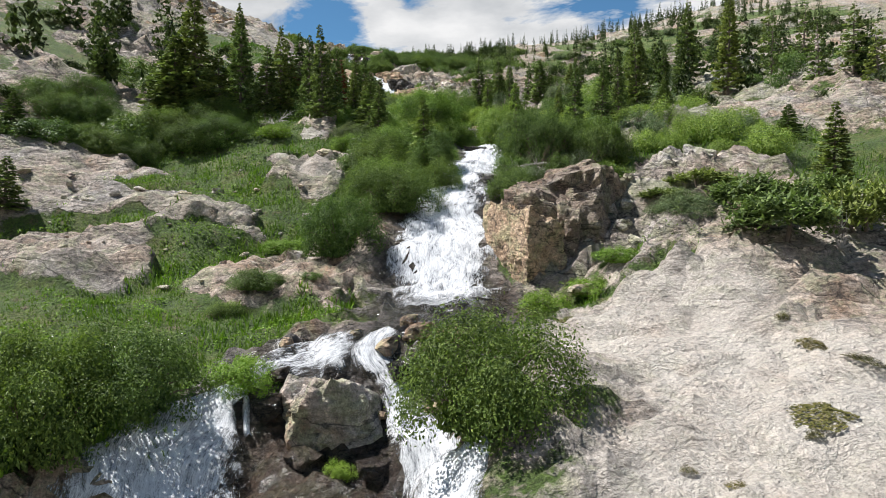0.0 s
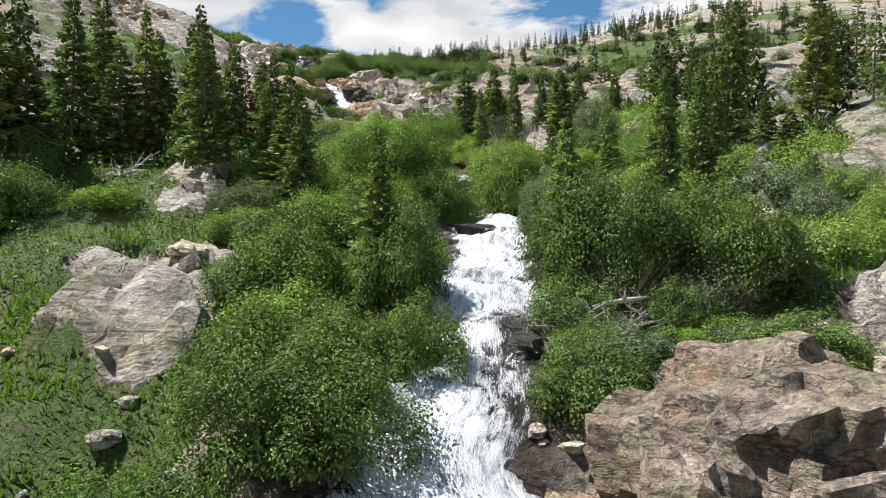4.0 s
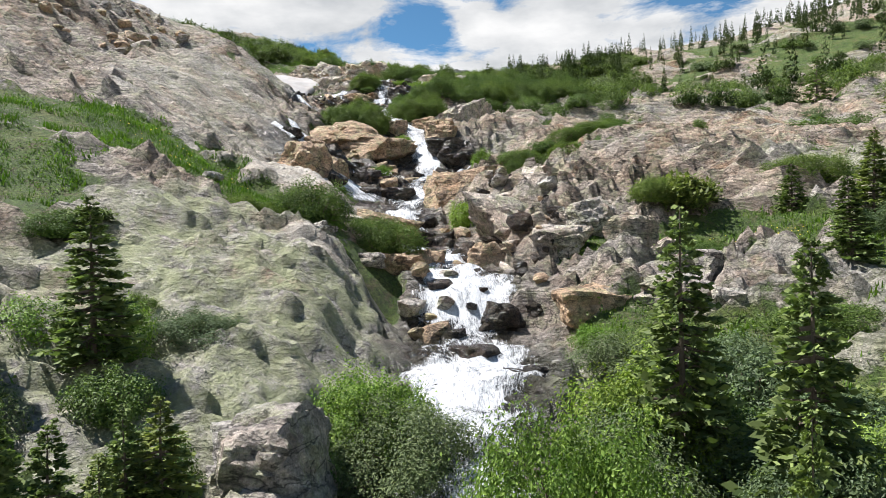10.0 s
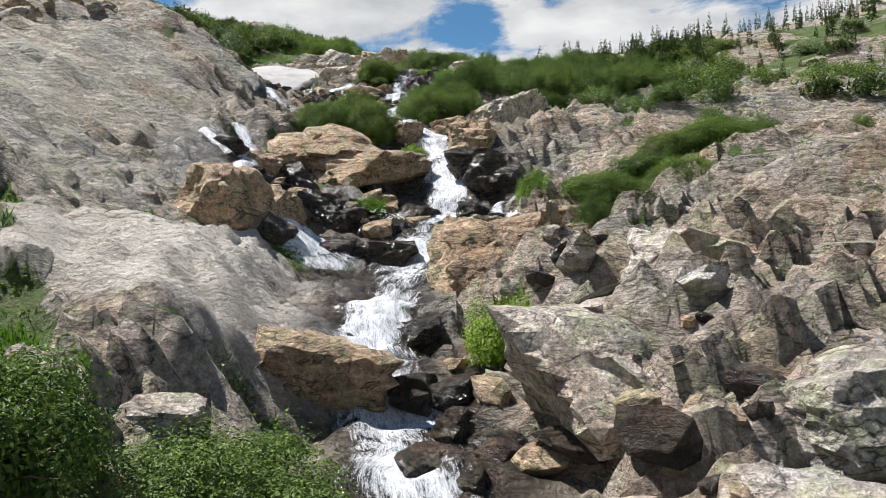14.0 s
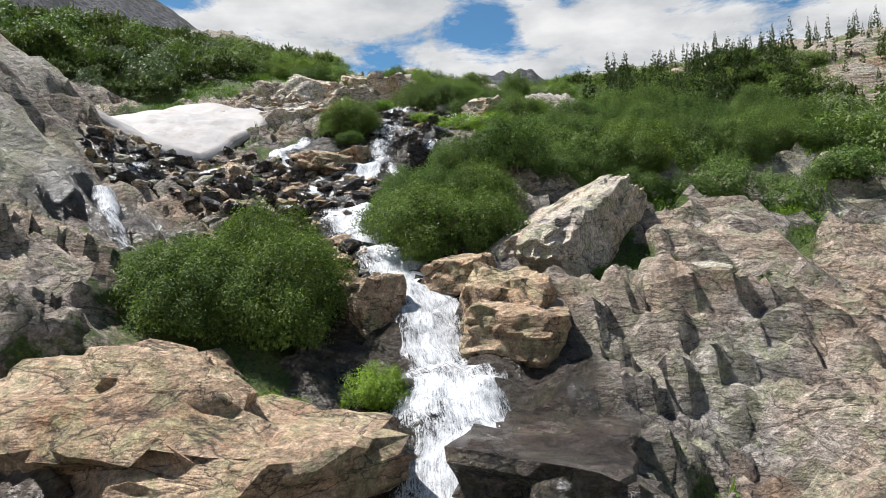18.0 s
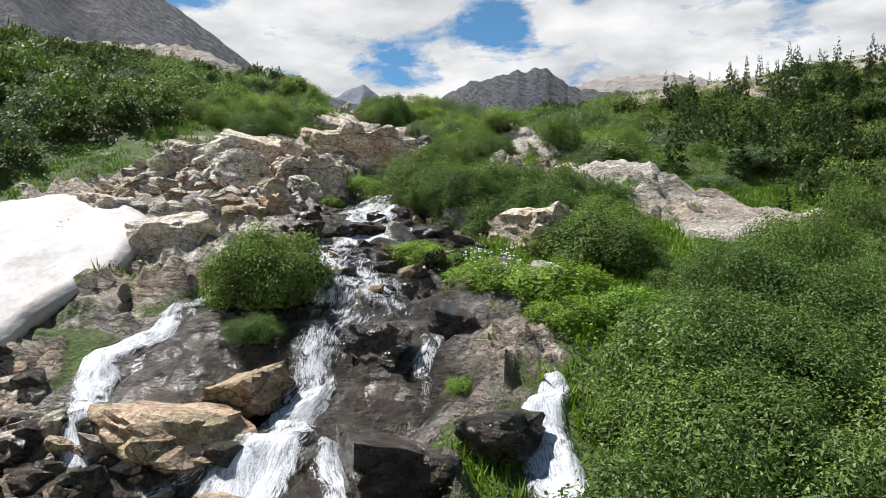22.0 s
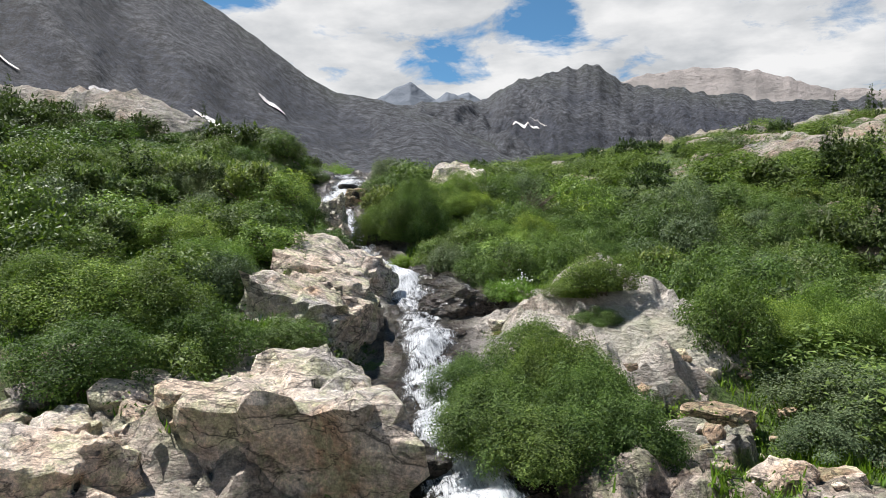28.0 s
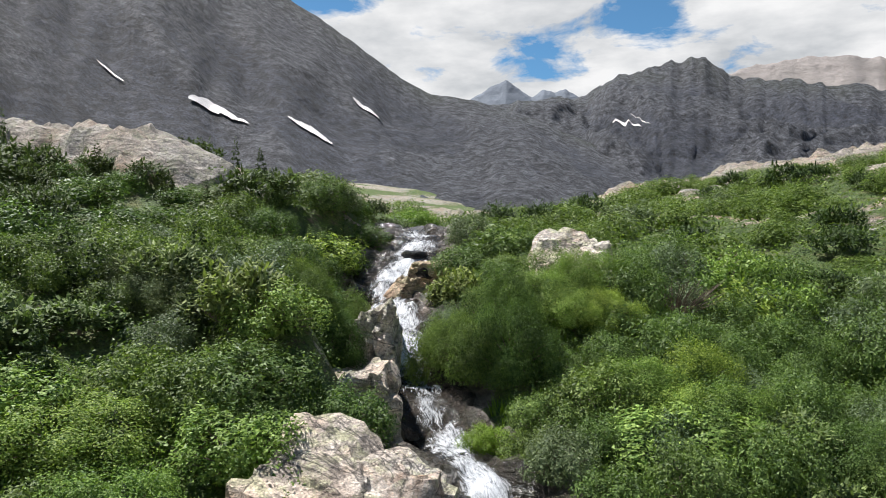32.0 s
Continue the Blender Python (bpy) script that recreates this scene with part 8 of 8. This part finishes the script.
snag(2.88, 36.30, 1.06, 0.64, 135)
snag(7.96, 41.05, 1.88, 0.87, 136)
snag(1.94, 35.72, 0.61, 0.61, 137)
snag(4.51, 30.48, 0.31, 0.43, 138)
snag(3.74, 36.42, 1.03, 0.97, 181)
snag(2.93, 36.05, 1.26, 1.06, 182)
snag(11.94, 51.78, 1.88, 1.13, 183)
snag(5.01, 38.95, 1.15, 0.44, 184)
log(2.84, 22.28, 1.05, 0.05, 17, 8, 0.3)
log(9.32, 43.34, 1.47, 0.06, 5, 8, 0.3)
snag(3.54, 35.93, 1.10, 0.80, 300)
snag(3.84, 36.34, 0.80, 0.70, 301)
snag(2.59, 36.29, 0.90, 0.50, 302)
snag(7.39, 39.66, 1.20, 0.90, 303)
snag(6.58, 38.89, 0.90, 0.60, 304)
snag(3.81, 35.26, 1.00, 0.40, 305)
snag(4.56, 38.94, 0.90, 0.50, 306)
snag(2.86, 36.05, 0.70, 0.50, 307)
snag(2.90, 22.15, 1.5, 0.40, 308)
snag(2.55, 21.90, 1.2, 0.35, 309)
snag(3.35, 22.30, 1.2, 0.40, 314)
snag(3.20, 35.40, 1.2, 0.45, 310)
log(3.28, 31.18, 0.90, 0.045, 40, 8, 0.25)
log(1.74, 23.48, 0.90, 0.045, 20, 8, 0.25)
moss(2.28, 13.62, 1.25, 0.92, 0.12, 7)
moss(4.89, 9.49, 1.23, 0.96, 0.12, 8)
moss(5.85, 12.59, 0.39, 0.26, 0.12, 9)
moss(5.85, 11.52, 0.80, 0.64, 0.12, 10)
moss(6.23, 10.79, 0.99, 0.80, 0.12, 11)
moss(3.49, 8.58, 0.46, 0.37, 0.12, 12)
moss(2.97, 8.91, 0.34, 0.27, 0.10, 13)
moss(4.65, 9.16, 0.49, 0.31, 0.12, 14)
moss(4.89, 15.38, 1.30, 0.52, 0.12, 15)
moss(-12.85, 100.43, 0.53, 0.42, 0.12, 414)

# ---- thickets: shrubs and small trees strewn over a stretch of slope ----
FAR_SHRUBS = {key: [mesh_arrays(shrub_meshes(key, None, 30 + k, 1500, 0.115, 26)[0]) for k in range(3)] for key in ("willow", "grey")}
MID_SHRUBS = {key: [mesh_arrays(shrub_meshes(key, None, 40 + k, 3600, 0.074, 30)[0]) for k in range(3)] for key in ("willow", "grey")}
FAR_SCRUB = [mesh_arrays(scrub_meshes(150 + k, 1000, 0.21)) for k in range(3)]
FAR_TREES = [mesh_arrays(conifer_meshes(160 + k, None, 16, 6, 8, 0.32, 0.46)[0]) for k in range(4)]


def clear_of_stream(x, y, gap):
    return abs(x - float(stream_x(y))) > gap


def thicket(x0, x1, y0, y1, count, low, high, seed, mix=(0.7, 0.2, 0.1), gap=2.2, detail="mid", keep=(), tall=0.62, leaf=None):
    """Shrubs strewn at random with room between them; mix: shares of willow, grey willow and spruce scrub; keep: ovals left open."""
    rng = np.random.default_rng(seed)
    taken = []
    heap = {}
    tries = 0
    while len(taken) < count and tries < count * 30:
        tries += 1
        x, y = rng.uniform(x0, x1), rng.uniform(y0, y1)
        w = rng.uniform(low, high)
        if not clear_of_stream(x, y, gap + w * 0.35):
            continue
        if any(((x - a) / c) ** 2 + ((y - b) / d) ** 2 < 1 for a, b, c, d in keep):
            continue
        if any(abs(x - a) < (w + c) * 0.27 and abs(y - b) < (w + c) * 0.27 for a, b, c in taken):
            continue
        taken.append((x, y, w))
        pick = rng.uniform()
        if pick < mix[0] + mix[1]:
            if detail == "far" or abs(x - float(stream_x(y))) > 4.5:
                key = "willow" if pick < mix[0] else "grey"
                heap.setdefault(key, []).append(((FAR_SHRUBS if detail == "far" else MID_SHRUBS)[key][len(taken) % 3], pose(x, y, float(land_base(x, y)) - 0.1, 0, 0, len(taken) * 137 % 360) @ Matrix.Diagonal((w / 2, w / 2, w * rng.uniform(tall - 0.12, tall + 0.12), 1))))
                continue
            shrub(round(x, 2), round(y, 2), w, w * rng.uniform(tall - 0.12, tall + 0.12), "willow" if pick < mix[0] else "grey", 1000 + seed * 50 + len(taken), detail)
        else:
            if detail == "far":
                heap.setdefault("scrub", []).append((FAR_SCRUB[len(taken) % 3], pose(x, y, float(land_base(x, y)) - 0.1, 0, 0, len(taken) * 137 % 360) @ Matrix.Diagonal((w / 2, w / 2, w * rng.uniform(0.5, 0.8), 1))))
                continue
            scrub(round(x, 2), round(y, 2), w, w * rng.uniform(0.5, 0.8), 1000 + len(taken), "near")
    for key, pieces in heap.items():
        label = {"willow": "dense green willow thicket covering the slope", "grey": "far grey-green willow thicket on the slope", "scrub": "far dark spruce scrub on the slope"}[key]
        joined("far_thicket", label, "thicket", pieces, {"willow": leaf or WILLOW, "grey": WILLOW_GREY, "scrub": NEEDLE_DARK}[key])


def grove(x0, x1, y0, y1, count, low, high, seed, kind="spruce", slim=0.42, gap=3.0):
    rng = np.random.default_rng(seed)
    pieces = []
    while len(pieces) < count:
        x, y = rng.uniform(x0, x1), rng.uniform(y0, y1)
        h = rng.uniform(low, high)
        if clear_of_stream(x, y, gap):
            w = h * slim * rng.uniform(0.8, 1.2)
            pieces.append((FAR_TREES[len(pieces) % 4], pose(x, y, float(land_base(x, y)) - 0.1, 0, 0, len(pieces) * 77) @ Matrix.Diagonal((w / 2, w / 2, h, 1))))
    joined("far_conifer_stand", "far stand of small dark conifers", "trees", pieces, NEEDLE_DARK)


# both banks at the head of the stream
thicket(-27, -17, 95, 116, 90, 1.2, 2.3, 1, (0.72, 0.12, 0.16), 1.1, "mid", ((-17, 100, 2.6, 4), (-20.2, 106.8, 1.5, 3.2)), tall=0.48)
thicket(-45, -27, 96, 120, 130, 1.4, 2.8, 2, (0.4, 0.1, 0.5), 2.0, "far", ((-38, 114, 11, 4),), tall=0.32)
thicket(-16, -4, 103.5, 117, 100, 1.2, 2.3, 3, (0.75, 0.15, 0.10), 0.9, "mid", ((-17.2, 112.2, 2.2, 1.2), (-11, 103, 2, 1.5)))
thicket(-7, 12, 98, 122, 170, 1.4, 3.0, 4, (0.65, 0.15, 0.2), 2.0, "far", ((-3, 100, 3, 3),), tall=0.42)
thicket(-30, 14, 116, 146, 200, 1.6, 3.0, 5, (0.7, 0.15, 0.15), 0.5, "far", tall=0.36)
# the left slope above the snow bank
thicket(-32, -22, 86, 98, 60, 1.2, 2.6, 6, (0.35, 0.1, 0.55), 2.0, "far")
thicket(-48, -28, 78, 100, 90, 1.6, 3.2, 7, (0.3, 0.1, 0.6), 2.0, "far")
# right bank above the pale block
thicket(-6, 6, 78, 86, 26, 1.2, 2.2, 8, (0.8, 0.2, 0.0), 3.0, "mid", ((-4, 84, 2.5, 2),))
thicket(4, 30, 80, 100, 70, 1.4, 2.8, 9, (0.6, 0.2, 0.2), 3.0, "far")
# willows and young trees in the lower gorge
# the first two carry painted sunlight in their leaf colour
thicket(-8, 0, 23, 41, 44, 1.0, 1.8, 10, (0.8, 0.2, 0.0), 0.8, "mid", ((-4, 43, 3, 3), (-6.2, 25.5, 3.1, 4.8)), leaf=WILLOW_LIT)
thicket(2, 11, 22, 43, 90, 0.9, 1.9, 11, (0.62, 0.35, 0.03), 0.9, "mid", ((4.5, 35.5, 1.6, 1.2),), leaf=WILLOW_LIT)
thicket(-22, -8, 26, 44, 34, 0.9, 2.0, 12, (0.5, 0.25, 0.25), 2.0, "far", ((-6.2, 25.5, 3.1, 4.8),))
thicket(10, 32, 26, 62, 44, 0.9, 2.2, 13, (0.5, 0.25, 0.25), 2.0, "far")
# conifers: the right slope, the skyline and the dark stands at the head of the valley
grove(9, 26, 34, 60, 16, 1.8, 4.2, 21)
grove(14, 40, 28, 70, 18, 2.4, 5.0, 22)
grove(-30, -13, 30, 46, 16, 2.5, 5.0, 23)
grove(2, 60, 108, 150, 190, 1.6, 3.4, 24, "spruce", 0.30)
grove(-4, 14, 94, 112, 50, 1.0, 2.2, 25, "spruce", 0.5)
grove(-60, -30, 84, 118, 60, 0.9, 1.9, 26, "spruce", 0.42)
grove(-26, -18, 97, 108, 16, 0.9, 1.6, 27, "spruce", 0.6)
grove(40, 90, 120, 190, 30, 2.6, 4.6, 28, "spruce", 0.36)

grove(-3, 10, 106, 121, 120, 1.7, 3.2, 30, "spruce", 0.42)
grove(-46, -25, 96, 118, 90, 0.6, 1.3, 34, "spruce", 0.55)
grove(18, 60, 66, 118, 26, 2.2, 4.6, 31, "spruce", 0.4)
grove(30, 95, 118, 180, 40, 2.4, 4.6, 32, "spruce", 0.4)
grove(12, 62, 98, 130, 110, 1.1, 2.5, 35, "spruce", 0.34)
grove(-70, -34, 60, 110, 40, 2.0, 4.5, 33, "spruce", 0.42)
thicket(14, 60, 64, 120, 90, 1.2, 3.2, 14, (0.3, 0.2, 0.5), 2.0, "far", tall=0.4)

# ---- talus and loose stones ----
STONE_ARRAYS = {kind: [mesh_arrays(me) for other, me in PEBBLES if other == kind] for kind in STONES}


def talus(x, y, rx, ry, count, low, high, stones, seed, gap=0.0, things=0):
    """Loose stones in an oval; the first few are things, the rest lie joined as rubble."""
    rng = np.random.default_rng(seed)
    heap = {}
    for made in range(count):
        a, r = rng.uniform(0, 2 * math.pi), math.sqrt(rng.uniform(0, 1))
        px, py = x + rx * r * math.cos(a), y + ry * r * math.sin(a)
        size = low + (high - low) * rng.uniform() ** 2.2
        kind = stones[made % len(stones)]
        if made < things:
            stone_at(round(px, 2), round(py, 2), size + 0.1, kind, seed * 1000 + made)
        else:
            s = size / 2
            m = pose(px, py, height(px, py) + s * 0.2, *(rng.uniform(-25, 25, 2)), rng.uniform(0, 360)) @ Matrix.Diagonal((s * rng.uniform(0.8, 1.3), s * rng.uniform(0.7, 1.1), s * rng.uniform(0.5, 0.85), 1))
            heap.setdefault(kind, []).append((STONE_ARRAYS[kind][made % 4], m))
    for kind, pieces in heap.items():
        joined("rubble", "strewn " + WORDS[kind] + " rubble", "rubble", pieces, STONES[kind])


talus(-16.8, 89.0, 2.8, 3.2, 380, 0.12, 0.8, ("pale", "pale", "grey", "tan", "pale"), 1, 0.0, 60)
talus(-11.6, 76.2, 3.0, 2.6, 420, 0.08, 0.55, ("wet", "tan", "grey", "wet"), 2, 0.0, 60)
talus(-13.6, 75.4, 2.4, 3.2, 420, 0.08, 0.6, ("wet", "tan", "grey", "wet", "wet"), 13, 0.0, 50)
talus(-15.4, 78.2, 2.0, 2.0, 200, 0.1, 0.5, ("wet", "tan", "grey"), 14, 0.0, 20)
talus(-9.6, 71.6, 2.0, 2.2, 260, 0.1, 0.55, ("wet", "tan", "grey", "wet"), 15, 0.0, 30)
talus(-10.9, 84.9, 2.4, 2.8, 240, 0.12, 0.62, ("wet", "wet", "tan", "wet"), 3, 0.0, 60)
talus(-17.5, 93.0, 1.6, 1.8, 40, 0.3, 0.7, ("grey", "pale"), 4, 0.0, 20)
talus(-7.0, 63.0, 3.0, 2.2, 70, 0.2, 0.7, ("wet", "wet", "tan"), 5, 0.0, 30)
talus(-1.2, 51.0, 2.2, 5.5, 90, 0.2, 0.7, ("wet", "tan", "grey", "wet"), 6, 0.0, 30)
talus(-0.6, 12.6, 2.4, 1.8, 50, 0.15, 0.6, ("wet", "tan", "wet"), 7, 0.0, 15)
talus(-8, 21, 6, 4, 60, 0.1, 0.4, ("grey", "pale"), 8, 0.0, 10)
talus(4, 22, 3, 5, 50, 0.1, 0.5, ("grey", "pale"), 9, 0.0, 10)
talus(-2.0, 79.0, 3.0, 2.0, 40, 0.15, 0.5, ("pale", "grey"), 10)
talus(-8.0, 97.5, 3.0, 2.2, 50, 0.15, 0.5, ("tan", "pale"), 11)
talus(-22, 66, 4, 5, 60, 0.3, 1.2, ("grey", "tan"), 12)


# ---- snow ----
snow_bank(-18.1, 81.6, 2.7, 5.0, 4, 0.55, 5)

# ---- grass and flowers ----
meadow(-15, -2, 8, 24, 60000, 0.05, 0.16, 1)
meadow(-13, 1, 24, 42, 30000, 0.05, 0.18, 2)
meadow(1, 13, 12, 50, 45000, 0.05, 0.18, 3)
meadow(-14, -4, 44, 62, 60000, 0.04, 0.15, 4)
meadow(-3, 12, 44, 82, 60000, 0.05, 0.17, 5)
meadow(-10, 4, 78, 98, 90000, 0.07, 0.24, 6)
meadow(-22, -9, 82, 104, 50000, 0.05, 0.18, 7)
meadow(-18, 0, 96, 114, 60000, 0.05, 0.2, 8)
ground_cover(-15, -2, 8, 24, 30000, 0.14, 31, FRESH, 0.1)
ground_cover(-13, 1, 24, 42, 40000, 0.35, 32, WILLOW, -0.2)
ground_cover(1, 13, 12, 50, 70000, 0.35, 33, WILLOW, -0.1)
ground_cover(-14, -4, 44, 62, 22000, 0.12, 34, FRESH, 0.15)
ground_cover(-3, 12, 44, 82, 40000, 0.25, 35, WILLOW, 0.0)
ground_cover(-10, 8, 76, 98, 50000, 0.35, 36, FRESH, 0.1)
ground_cover(-28, -9, 82, 118, 110000, 0.45, 37, WILLOW, -0.3)
ground_cover(-18, 4, 94, 118, 110000, 0.45, 38, WILLOW, -0.3)
ground_cover(-30, 8, 112, 140, 50000, 0.6, 39, WILLOW, -0.3, 0.15)
flower_patch(-8.2, 83.6, 0.5, 0.3, 70, 0.35, 1)
flower_patch(-7.4, 83.2, 0.6, 0.35, 90, 0.35, 2)
flower_patch(-5.4, 31.0, 0.8, 0.6, 60, 0.2, 3)
flower_patch(-6.0, 62.9, 0.5, 0.3, 60, 0.3, 4)
flower_patch(-13.0, 102.6, 0.5, 0.4, 80, 0.35, 5)
flower_patch(-10.0, 51.0, 2.0, 1.6, 60, 0.15, 6, PETAL_YELLOW)
flower_patch(5.2, 49.0, 1.6, 0.8, 60, 0.2, 7, PETAL_YELLOW)
flower_patch(-7.0, 13.5, 2.5, 1.8, 60, 0.15, 8)
